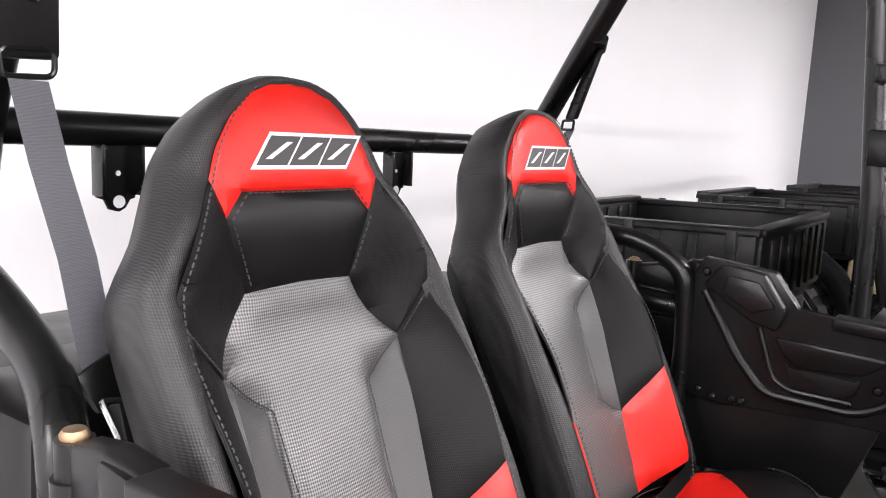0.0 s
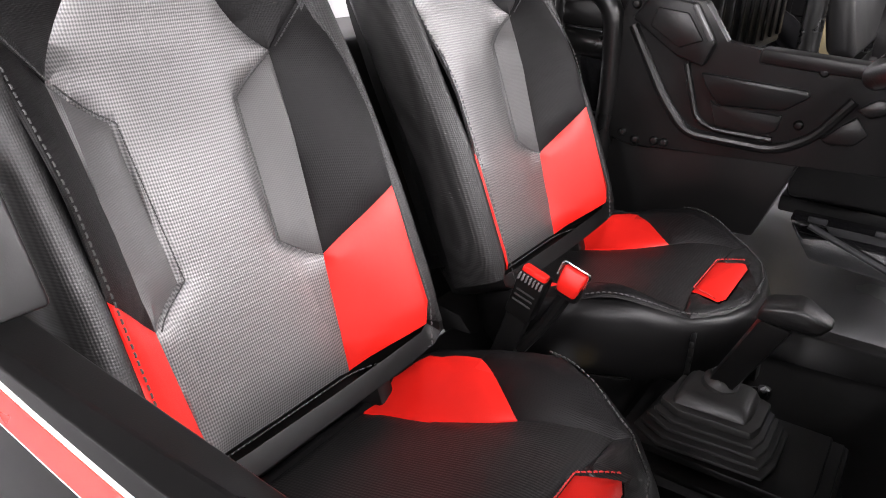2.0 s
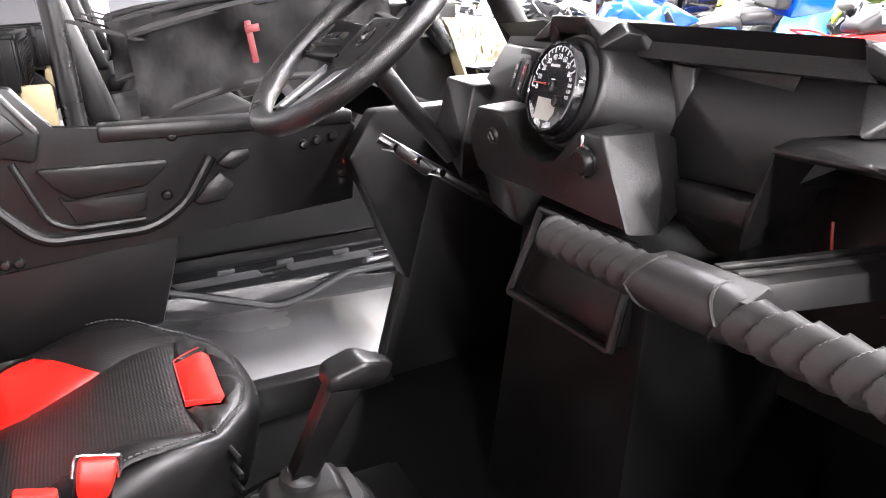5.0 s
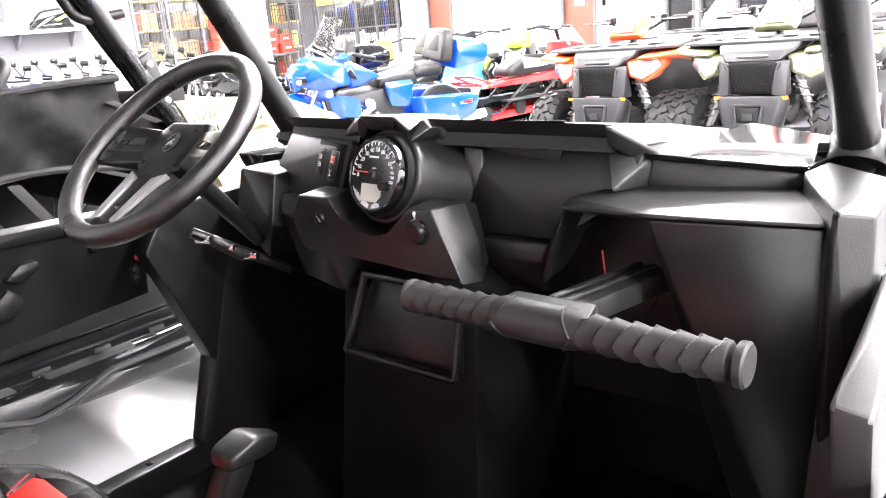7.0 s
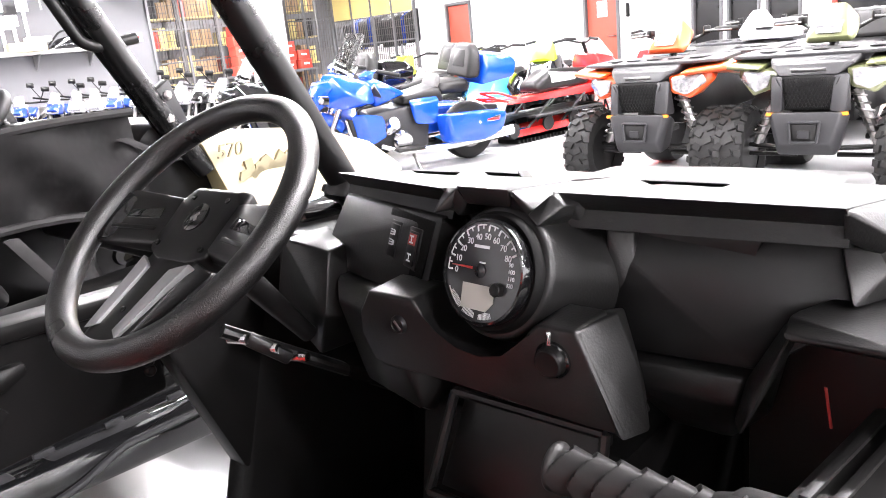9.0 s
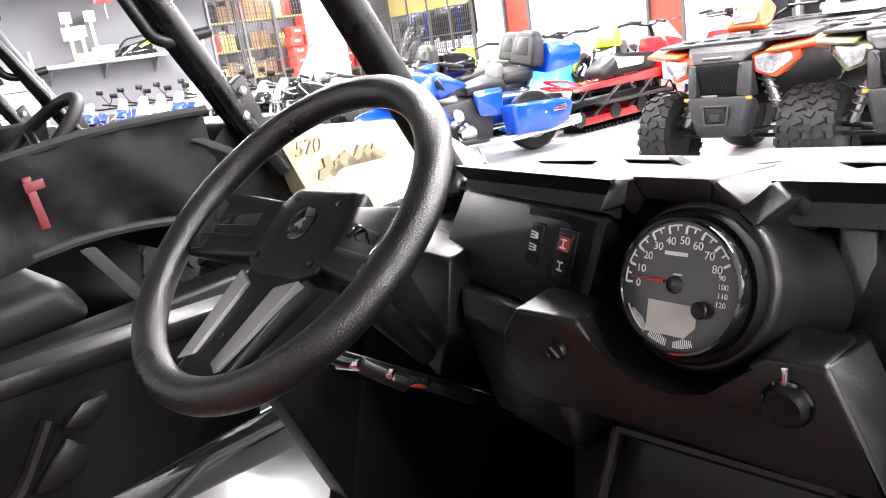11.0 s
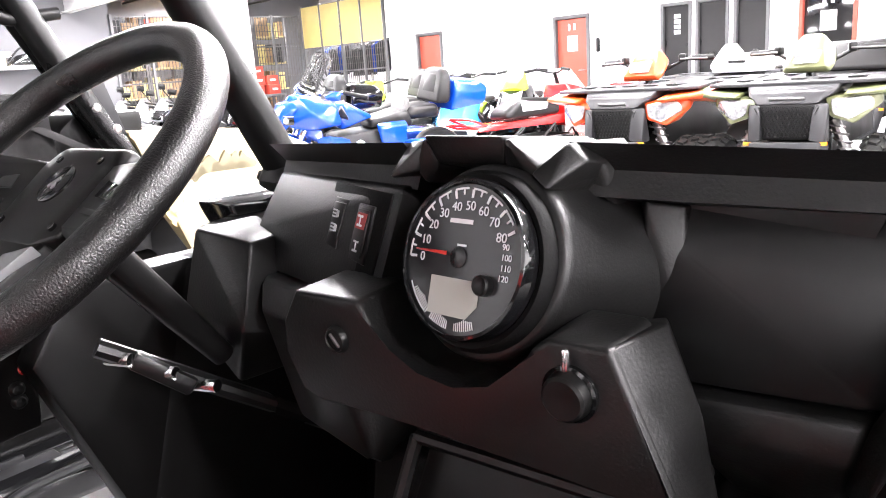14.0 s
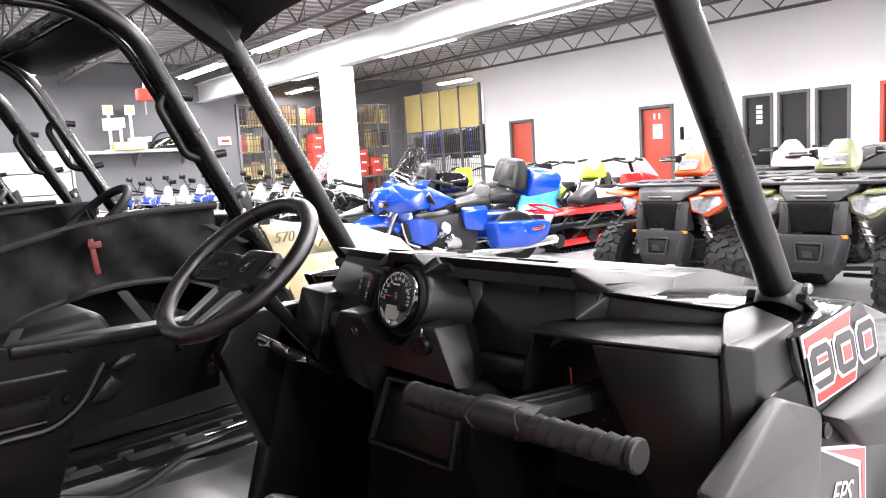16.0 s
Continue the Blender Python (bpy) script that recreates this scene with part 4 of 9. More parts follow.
    part("outer_skin", hull([(s * 0.64, -0.48, 0.89), (s * 0.68, -0.48, 0.888), (s * 0.64, 0.33, 0.87), (s * 0.67, 0.32, 0.87), (s * 0.64, -0.46, 0.75), (s * 0.68, -0.44, 0.76), (s * 0.64, 0.33, 0.76), (s * 0.675, 0.30, 0.77), (s * 0.698, -0.46, 0.82), (s * 0.690, 0.30, 0.80)], 0.008), "gloss_black", t)
    # added black panel below the door's own edge, to keep the bright floor out of view
    part("gap_filler", hull([(s * 0.62, -0.46, 0.77), (s * 0.66, -0.46, 0.77), (s * 0.62, 0.02, 0.76), (s * 0.66, 0.02, 0.76), (s * 0.62, -0.44, 0.56), (s * 0.66, -0.44, 0.56), (s * 0.62, -0.04, 0.58), (s * 0.66, -0.04, 0.58)], 0.006), "black_plastic", t)
    return t


side_door(-1, pose(0, -0.005, 0.02), "closed black half door with moulded pockets and bolts")


def passenger_door():
    t = thing("half_door", pose(0, 0, 0), "black half door with grey corner block and red decal", "door", "half doors")
    part("top_tube", tube(rounded([(0.668, -0.48, 0.88), (0.670, -0.30, 0.860), (0.675, -0.05, 0.846), (0.675, 0.30, 0.83), (0.66, 0.345, 0.75)], 0.06), 0.027, 16), "tube_black", t, smooth=60)
    part("inner_panel", hull([(0.625, -0.46, 0.82), (0.645, -0.46, 0.82), (0.625, 0.34, 0.79), (0.645, 0.34, 0.79), (0.61, -0.44, 0.56), (0.65, -0.44, 0.56), (0.61, 0.34, 0.56), (0.65, 0.34, 0.56)], 0.008), "black_plastic", t)
    part("outer_skin", hull([(0.655, -0.47, 0.915), (0.699, -0.47, 0.92), (0.655, -0.2, 0.865), (0.699, -0.2, 0.868), (0.655, 0.33, 0.83), (0.699, 0.32, 0.83), (0.655, -0.44, 0.56), (0.699, -0.44, 0.58), (0.655, 0.33, 0.56), (0.699, 0.30, 0.58)], 0.002), "black_plastic", t)
    # corner block: a moulded cover with a bright front face
    side_on = Matrix(((0, 0, 1, 0), (1, 0, 0, 0), (0, 1, 0, 0), (0, 0, 0, 1)))
    part("corner_cover", prism([(-0.372, 0.925), (-0.372, 1.010), (-0.283, 1.014), (-0.236, 0.925)], 0.662, 0.6985, side_on, 0.0045, 3), "black_plastic", t, "dark grey moulded corner block")
    part("corner_plate", prism([(-0.478, 0.90), (-0.478, 1.002), (-0.425, 1.010), (-0.374, 1.006), (-0.374, 0.90)], 0.652, 0.682, side_on, 0.0045, 3), "black_plastic", t)
    part("corner_wing", hull([(0.685, -0.43, 1.004), (0.690, -0.376, 1.004), (0.690, -0.44, 0.90), (0.702, -0.376, 0.90), (0.66, -0.43, 1.0), (0.66, -0.376, 1.0), (0.66, -0.44, 0.9), (0.66, -0.376, 0.9)], 0.004), "black_plastic", t)
    part("hinge_pin", tube([(0.669, -0.492, 0.93), (0.669, -0.492, 1.0)], 0.017, 14), "tube_black", t)
    part("hinge_bolt", lathe([(0.0125, 0), (0.0125, 0.004), (0.010, 0.008), (0.003, 0.009)], 12, pose(0.669, -0.492, 1.0)), "brass_bolt", t, "worn brass coloured hinge bolt")
    part("hinge_knuckle", tube([(0.669, -0.492, 0.94), (0.669, -0.492, 0.965)], 0.021, 14), "tube_black", t)

    def band(name, y0, y1, up, low, lift, mat, label):
        b = bmesh.new()
        rows = []
        for k in range(13):
            y = y0 + (y1 - y0) * k / 12
            crest = 0.8605 - 0.155 * (y + 0.12) + 0.18 * (y + 0.12) ** 2
            tip = smoothstep(-0.385, -0.30, y)
            rows.append((b.verts.new((0.699 + lift, y, crest - low * (0.1 + 0.9 * tip))), b.verts.new((0.699 + lift, y, crest - up))))
        for p, q in zip(rows, rows[1:]):
            b.faces.new((p[0], q[0], q[1], p[1]))
        r = bmesh.ops.extrude_face_region(b, geom=b.faces[:])
        bmesh.ops.translate(b, verts=[g for g in r["geom"] if isinstance(g, bmesh.types.BMVert)], vec=(-0.003, 0, 0))
        return part(name, b, mat, t, label)

    band("decal_edge", -0.385, 0.29, 0.0, 0.040, 0.0015, "white_print", "white decal outline")
    band("decal_field", -0.375, 0.285, 0.004, 0.036, 0.0025, "red_print", "red decal field")
    return t


passenger_door()

# number decal on the fender: a red field, white outlines and dark figures
number = thing("number_decal", pose(0, 0, 0), "red, white and black number decal reading 900", "decal", "body decals")
# its own measures: along the fender and up it
DECAL = Matrix(((0, 0.00, 1, 0.6035), (1, -0.42, 0, 0.62), (0, 1, 0, 0.90), (0, 0, 0, 1)))


def sticker(poly, z, mat, name, label="", parent=None, m=None):
    return part(name, prism(poly, z, z + 0.0008, DECAL if m is None else m), mat, parent or number, label, smooth=0)


sticker([(0.0, 0.0), (0.275, 0.0), (0.268, 0.045), (0.235, 0.118), (-0.003, 0.112)], 0.0, "dark_print", "ground", "black ground of the decal")
sticker([(0.0, 0.110), (0.004, 0.112), (0.185, 0.120), (0.165, 0.086), (0.0, 0.078)], 0.0010, "white_print", "white_edge")
sticker([(0.006, 0.106), (0.180, 0.116), (0.162, 0.090), (0.006, 0.083)], 0.0020, "red_print", "red_field", "red field")
sticker([(0.010, 0.0), (0.16, 0.0), (0.185, 0.038), (0.012, 0.034)], 0.0010, "white_print", "white_edge")
sticker([(0.016, 0.004), (0.155, 0.004), (0.176, 0.030), (0.018, 0.027)], 0.0020, "red_print", "red_field", "red field")
sticker([(0.118, 0.028), (0.165, 0.028), (0.172, 0.095), (0.125, 0.095)], 0.0014, "red_print", "red_field", "red field")


def figure(x, kind, wide=0.072, tall=0.064, low=0.024):
    def ring(grow, t):
        w, h = wide + grow * 2, tall + grow * 2
        x0, y0 = x - grow, low - grow
        c = 0.012
        out = [(x0 + c, y0), (x0 + w - c, y0), (x0 + w, y0 + c), (x0 + w, y0 + h - c), (x0 + w - c, y0 + h), (x0 + c, y0 + h), (x0, y0 + h - c), (x0, y0 + c)]
        return out
    sticker(ring(0.005, 0), 0.0030, "white_print", "figure_edge", "white outline of a figure")
    sticker(ring(0.0, 0), 0.0040, "dark_print", "figure", "black figure")
    if kind == "0":
        sticker([(x + 0.018, low + 0.016), (x + wide - 0.018, low + 0.016), (x + wide - 0.018, low + tall - 0.016), (x + 0.018, low + tall - 0.016)], 0.0050, "white_print", "figure_edge")
        sticker([(x + 0.022, low + 0.020), (x + wide - 0.022, low + 0.020), (x + wide - 0.022, low + tall - 0.020), (x + 0.022, low + tall - 0.020)], 0.0060, "red_print", "red_field")
    else:
        sticker([(x + 0.018, low + 0.037), (x + wide - 0.018, low + 0.037), (x + wide - 0.018, low + 0.050), (x + 0.018, low + 0.050)], 0.0050, "white_print", "figure_edge")
        sticker([(x + 0.021, low + 0.040), (x + wide - 0.021, low + 0.040), (x + wide - 0.021, low + 0.047), (x + 0.021, low + 0.047)], 0.0060, "red_print", "red_field")
        sticker([(x - 0.004, low + 0.014), (x + wide - 0.018, low + 0.014), (x + wide - 0.018, low + 0.024), (x - 0.004, low + 0.024)], 0.0050, "white_print", "figure_edge")


figure(0.010, "9")
figure(0.098, "0")
figure(0.186, "0")
eps = thing("eps_decal", pose(0, 0, 0), "small dark decal with white EPS letters and a red corner", "decal", "body decals")
E = Matrix(((0, 0.00, 1, 0.6150), (1, 0, 0, 0.70), (0, 1, 0, 0.763), (0, 0, 0, 1)))
sticker([(-0.115, 0.094), (0.088, 0.036), (0.094, -0.14), (-0.07, -0.11)], 0.0, "dark_print", "ground", "", eps, E)
sticker([(-0.115, 0.094), (0.088, 0.036), (0.094, -0.14), (0.072, -0.14), (0.060, 0.008)], 0.001, "white_print", "white_edge", "", eps, E)
sticker([(-0.075, 0.077), (0.082, 0.031), (0.087, -0.14), (0.078, -0.14), (0.066, 0.016)], 0.002, "red_print", "red_field", "", eps, E)
letters("EPS", 0.055, E @ pose(-0.012, -0.012, 0.002, 0, 0, -16), "white_print", eps, 0.0004, "lettering", 0.25, "CENTER", "white letters")
sticker([(-0.03, -0.052), (0.045, -0.073), (0.045, -0.082), (-0.03, -0.061)], 0.001, "white_print", "print_bar", "small white print bar", eps, E)

# ---- dashboard ----
dash = thing("dashboard", pose(0, 0, 0), "angular black moulded plastic dashboard with round gauge pod", "dashboard")


def facet(name, pts, bevel=0.006, mat="dash_plastic", parent=None, label="", seg=2):
    return part(name, hull(pts, bevel * 0.6, seg), mat, parent or dash, label, smooth=40)


# rolled upper lip, left and right of the pod, and the flat top behind it
def lip(name, p, q, deep=0.036, roll=0.012):
    """A lip from p to q: rounded front, a face that falls back below it, and a top that runs to the hood."""
    rings = []
    for a in (Vector(p), Vector(q)):
        ring = [Vector((a.x, 0.86, 1.012)), Vector((a.x, 0.86, 1.034))]
        for k in range(6):
            an = radians(90 - 26 * k)
            ring.append(a + Vector((0, roll - roll * math.cos(radians(90) - an), -roll + roll * math.sin(an))))
        ring += [a + Vector((0, 0.012, -deep)), a + Vector((0, 0.030, -deep - 0.004)), Vector((a.x, 0.60, 1.03))]
        rings.append(ring)
    return part(name, loft(rings, True, True), "dash_plastic", dash, smooth=40)


lip("upper_lip", (-0.340, 0.500, 1.096), (-0.062, 0.404, 1.110))
lip("upper_lip", (0.062, 0.422, 1.109), (0.296, 0.484, 1.096))
# the lip's right end, bent down to the shelf
facet("lip_end", [(0.294, 0.484, 1.096), (0.336, 0.535, 1.055), (0.292, 0.496, 1.066), (0.331, 0.542, 1.034), (0.294, 0.86, 1.034), (0.40, 0.86, 1.020), (0.294, 0.60, 1.03), (0.36, 0.60, 1.02)], 0.006)
facet("top_cover", [(-0.08, 0.43, 1.098), (0.08, 0.43, 1.098), (-0.1, 0.86, 1.036), (0.1, 0.86, 1.036), (-0.08, 0.45, 1.06), (0.08, 0.45, 1.06), (-0.1, 0.86, 1.0), (0.1, 0.86, 1.0)], 0.008)
# slots in the top: thin near-black pieces, the shade inside put in their colour
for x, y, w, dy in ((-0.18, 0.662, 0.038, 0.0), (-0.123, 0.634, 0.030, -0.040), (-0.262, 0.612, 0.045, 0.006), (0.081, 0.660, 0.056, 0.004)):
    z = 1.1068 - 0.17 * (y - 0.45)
    part("top_slot", hull([(x - w, y - dy / 2 + 0.002, z), (x - w + 0.012, y - dy / 2 - 0.009, z + 0.002), (x + w - 0.012, y + dy / 2 - 0.011, z + 0.002), (x + w, y + dy / 2 - 0.002, z), (x + w - 0.012, y + dy / 2 + 0.010, z - 0.001), (x - w + 0.012, y - dy / 2 + 0.012, z - 0.001), (x, y, z - 0.02)], 0.0006), "shaded_black", dash)
# switch panel left of the pod
facet("switch_panel", [(-0.335, 0.508, 1.066), (-0.07, 0.410, 1.076), (-0.342, 0.474, 1.013), (-0.30, 0.450, 0.978), (-0.09, 0.386, 0.985), (-0.325, 0.58, 1.064), (-0.07, 0.56, 1.074), (-0.342, 0.58, 1.01), (-0.30, 0.56, 0.97), (-0.07, 0.56, 0.97)], 0.006)
PANEL = Matrix.LocRotScale((-0.141, 0.4235, 1.034), Euler((radians(72.2), 0, radians(-20.8))), None)
# a plate on the panel; the recess's shade is in its near-black colour
part("switch_recess", prism([(-0.062, -0.034), (0.05, -0.038), (0.06, 0.038), (-0.052, 0.038)], -0.001, 0.0035, PANEL, 0.002), "shaded_black", dash)
for i, x in enumerate((-0.028, 0.022)):
    sw = part("rocker_switch", prism([(x - 0.016, -0.021), (x + 0.014, -0.022), (x + 0.017, 0.025), (x - 0.013, 0.025)], 0.002, 0.0055, PANEL, 0.0015), "black_plastic", dash)
    part("rocker_cap", prism([(x - 0.012, -0.017), (x + 0.010, -0.018), (x + 0.013, 0.021), (x - 0.009, 0.021)], 0.0055, 0.0075, PANEL, 0.001), "black_plastic", sw)
    if i:
        part("switch_light", prism([(x - 0.008, 0.005), (x + 0.009, 0.005), (x + 0.011, 0.018), (x - 0.006, 0.018)], 0.0075, 0.0079, PANEL), "dim_red", sw, "dim red switch symbol field")
        for z in (0.0115, -0.009):
            part("switch_symbol", prism([(x - 0.004, z - 0.0045), (x + 0.005, z - 0.0045), (x + 0.005, z - 0.0028), (x + 0.0013, z - 0.0028), (x + 0.0013, z + 0.0028), (x + 0.005, z + 0.0028), (x + 0.005, z + 0.0045), (x - 0.004, z + 0.0045), (x - 0.004, z + 0.0028), (x - 0.0003, z + 0.0028), (x - 0.0003, z - 0.0028), (x - 0.004, z - 0.0028)], 0.0080, 0.0084, PANEL), "white_print", sw)
    else:
        for z in (0.011, -0.001):
            part("switch_symbol", prism([(x + 0.001, z - 0.0034), (x + 0.006, z - 0.0028), (x + 0.006, z + 0.0028), (x + 0.001, z + 0.0034)], 0.0076, 0.0080, PANEL), "white_print", sw)
            for k in (-0.0028, 0.0, 0.0028):
                part("switch_symbol", prism([(x - 0.007, z + k - 0.0007), (x, z + k - 0.0007), (x, z + k + 0.0007), (x - 0.007, z + k + 0.0007)], 0.0076, 0.0080, PANEL), "white_print", sw)

# column box and the ledge below the switches
facet("column_box", [(-0.383, 0.426, 1.018), (-0.381, 0.502, 1.018), (-0.292, 0.456, 1.012), (-0.285, 0.422, 1.012), (-0.40, 0.41, 0.93), (-0.285, 0.402, 0.93), (-0.39, 0.55, 0.90), (-0.27, 0.55, 0.88), (-0.33, 0.42, 0.86)], 0.006)
facet("left_ledge", [(-0.56, 0.54, 0.985), (-0.33, 0.52, 0.985), (-0.56, 0.86, 1.01), (-0.33, 0.86, 1.02), (-0.56, 0.52, 0.90), (-0.33, 0.50, 0.90), (-0.56, 0.86, 0.9), (-0.33, 0.86, 0.9)], 0.01)
facet("knee_panel", [(-0.285, 0.430, 0.978), (-0.13, 0.395, 0.978), (-0.262, 0.408, 0.955), (-0.150, 0.380, 0.952), (-0.25, 0.43, 0.84), (-0.12, 0.40, 0.84), (-0.28, 0.52, 0.975), (-0.1, 0.52, 0.975), (-0.25, 0.52, 0.82), (-0.1, 0.52, 0.82)], 0.008)
# centre panel below the gauge: its upper edge dips round the pod, its right side turns back in a bright facet
CENTER = pose(0, 0.353, 0.93, 93, 0, 1)
part("center_panel", prism([(-0.154, 0.022), (-0.150, 0.050), (-0.131, 0.077), (-0.066, 0.077), (-0.056, 0.060), (-0.042, 0.042), (-0.018, 0.029), (0.012, 0.025), (0.042, 0.032), (0.062, 0.048), (0.074, 0.068), (0.086, 0.076), (0.124, 0.076), (0.164, -0.018), (0.128, -0.010), (-0.02, -0.008), (-0.120, -0.012), (-0.140, -0.006)], -0.055, 0.0, CENTER, 0.004, 3), "dash_plastic", dash)
facet("center_facet", [(0.123, 0.352, 1.006), (0.131, 0.411, 1.005), (0.155, 0.405, 0.954), (0.172, 0.388, 0.908), (0.163, 0.355, 0.911), (0.10, 0.41, 1.0), (0.11, 0.46, 0.99), (0.13, 0.46, 0.92), (0.10, 0.38, 0.94)], 0.004)
facet("ledge_block", [(-0.131, 0.360, 1.007), (-0.137, 0.404, 1.007), (-0.066, 0.382, 1.007), (-0.065, 0.358, 1.007), (-0.14, 0.40, 0.95), (-0.05, 0.40, 0.95), (-0.13, 0.362, 0.97), (-0.07, 0.362, 0.97)], 0.004)

# the pod
POD = Matrix.LocRotScale((0.0175, 0.364, 1.042), Euler((radians(73), 0, radians(-4))), (0.95, 0.95, 0.95))
part("pod_barrel", lathe([(0.050, -0.022), (0.064, -0.020), (0.067, -0.022), (0.0685, -0.028), (0.073, -0.058), (0.083, -0.108), (0.087, -0.130)], 64, POD), "dash_plastic", dash, smooth=50)
gauge = part("speedometer", lathe([(0.0502, 0.002), (0.0508, 0.0035), (0.0530, 0.003), (0.0542, 0.0), (0.0545, -0.03)], 64, POD, caps=False), "gloss_black", dash, "round black speedometer with white numerals", smooth=50)
part("gauge_collar", lathe([(0.0548, -0.010), (0.0585, -0.009), (0.0612, -0.012), (0.0625, -0.024)], 56, POD, caps=False), "shaded_black", gauge, smooth=50)
part("dial", lathe([(0.0, 0.0005), (0.0515, 0.0005), (0.0515, -0.006)], 56, POD), "dial_black", gauge, "dark dial face")


def dial(angle, r):
    return (r * math.cos(radians(angle)), r * math.sin(radians(angle)))


def flat(poly, z, mat, name, parent, label=""):
    return part(name, prism(poly, z, z + 0.0004, POD), mat, parent, label, smooth=0)


# scale: 0 at the left, 80 at upper right
for k, txt in enumerate(("0", "10", "20", "30", "40", "50", "60", "70", "80")):
    a = 183 - k * 19.3
    x, y = dial(a, 0.0355)
    letters(txt, 0.0088, POD @ pose(x, y, 0.0012), "dial_print", gauge, 0.0002, "numeral", label="white dial numeral")
    p0, p1 = dial(a - 1.5, 0.041), dial(a - 1.5, 0.0465)
    q0, q1 = dial(a + 1.0, 0.041), dial(a + 1.0, 0.0465)
    flat([q0, q1, p1, p0], 0.001, "dial_print", "tick", gauge)
    if k < 8:
        arc = [dial(a - 19.3 * j / 8, 0.0465) for j in range(7)] + [dial(a - 19.3 * j / 8, 0.0478) for j in range(6, -1, -1)]
        flat(arc[::-1], 0.001, "dial_print", "scale_arc", gauge)
        a2 = a - 9.65
        p0, p1, q0, q1 = dial(a2 - 0.8, 0.043), dial(a2 - 0.8, 0.047), dial(a2 + 0.8, 0.043), dial(a2 + 0.8, 0.047)
        flat([q0, q1, p1, p0], 0.001, "dial_print", "tick", gauge)
for k, txt in enumerate(("90", "100", "110", "120")):
    x, y = dial(18 - k * 10.3, 0.0375)
    letters(txt, 0.0058, POD @ pose(x, y, 0.0012), "dial_print", gauge, 0.0002, "numeral", label="small white dial numeral")
arc = [dial(205 + 4 * j, 0.0475) for j in range(8)] + [dial(205 + 4 * j, 0.0465) for j in range(7, -1, -1)]
flat(arc, 0.001, "dial_print", "scale_arc", gauge)
for first, many in ((212, 12), (243, 10), (272, 10)):
    for j in range(many):
        a = first + j * 2.2
        r0 = 0.0400 + 0.0005 * abs(j - many / 2)
        p0, p1, q0, q1 = dial(a - 0.45, r0), dial(a - 0.45, 0.0475), dial(a + 0.45, r0), dial(a + 0.45, 0.0475)
        flat([p0, p1, q1, q0], 0.001, "dial_print", "scale_line", gauge)
flat([(-0.014, 0.0235), (0.006, 0.0235), (0.006, 0.0265), (-0.014, 0.0265)], 0.001, "dial_print", "maker_mark", gauge, "small white maker mark")
flat([(-0.005, 0.0085), (0.003, 0.0085), (0.003, 0.010), (-0.005, 0.010)], 0.001, "dial_print", "maker_mark", gauge)
flat([(-0.0245, -0.0385), (0.010, -0.0385), (0.0185, -0.029), (0.0185, -0.022), (0.0165, -0.013), (-0.0245, -0.013)], 0.001, "lcd", "display", gauge, "blank grey display")
part("needle", hull([tuple(POD @ Vector(p)) for p in ((-0.040, 0.0025, 0.003), (-0.040, 0.0035, 0.003), (-0.012, 0.0014, 0.003), (-0.012, 0.0042, 0.003), (-0.040, 0.003, 0.0042), (-0.012, 0.003, 0.0042))], 0), "red_print", gauge, "red needle")
part("needle_hub", lathe([(0.0072, 0.0006), (0.0072, 0.0016), (0.006, 0.0024)], 24, POD @ pose(-0.003, 0.001, 0)), "dial_black", gauge)
part("mode_button", lathe([(0.0068, 0.0006), (0.0068, 0.006), (0.0058, 0.0072), (0.0040, 0.0064), (0.0, 0.0064)], 24, POD @ pose(0.0225, -0.0145, 0)), "black_plastic", gauge, "round black mode button")

# faceted visor over the gauge, and its bright cheeks
facet("visor", [(-0.036, 0.396, 1.116), (0.032, 0.394, 1.116), (-0.030, 0.404, 1.096), (0.026, 0.402, 1.096), (-0.04, 0.50, 1.104), (0.036, 0.50, 1.104), (-0.03, 0.47, 1.08), (0.03, 0.47, 1.08)], 0.004)
facet("visor", [(0.032, 0.394, 1.116), (0.053, 0.402, 1.096), (0.026, 0.402, 1.096), (0.047, 0.404, 1.084), (0.036, 0.50, 1.104), (0.06, 0.50, 1.09), (0.03, 0.47, 1.08), (0.05, 0.47, 1.07)], 0.004)
facet("visor", [(-0.036, 0.396, 1.116), (-0.050, 0.402, 1.091), (-0.030, 0.404, 1.096), (-0.046, 0.408, 1.080), (-0.04, 0.50, 1.104), (-0.06, 0.50, 1.09), (-0.03, 0.47, 1.08), (-0.05, 0.47, 1.07)], 0.004)
facet("visor_cheek", [(0.048, 0.398, 1.092), (0.066, 0.414, 1.110), (0.078, 0.416, 1.098), (0.063, 0.392, 1.083), (0.05, 0.47, 1.09), (0.066, 0.49, 1.105), (0.085, 0.48, 1.09), (0.065, 0.46, 1.07)], 0.003)
facet("visor_cheek", [(-0.062, 0.386, 1.087), (-0.046, 0.400, 1.091), (-0.040, 0.404, 1.112), (-0.066, 0.416, 1.109), (-0.08, 0.44, 1.08), (-0.05, 0.47, 1.08), (-0.045, 0.48, 1.10), (-0.075, 0.47, 1.10)], 0.003)

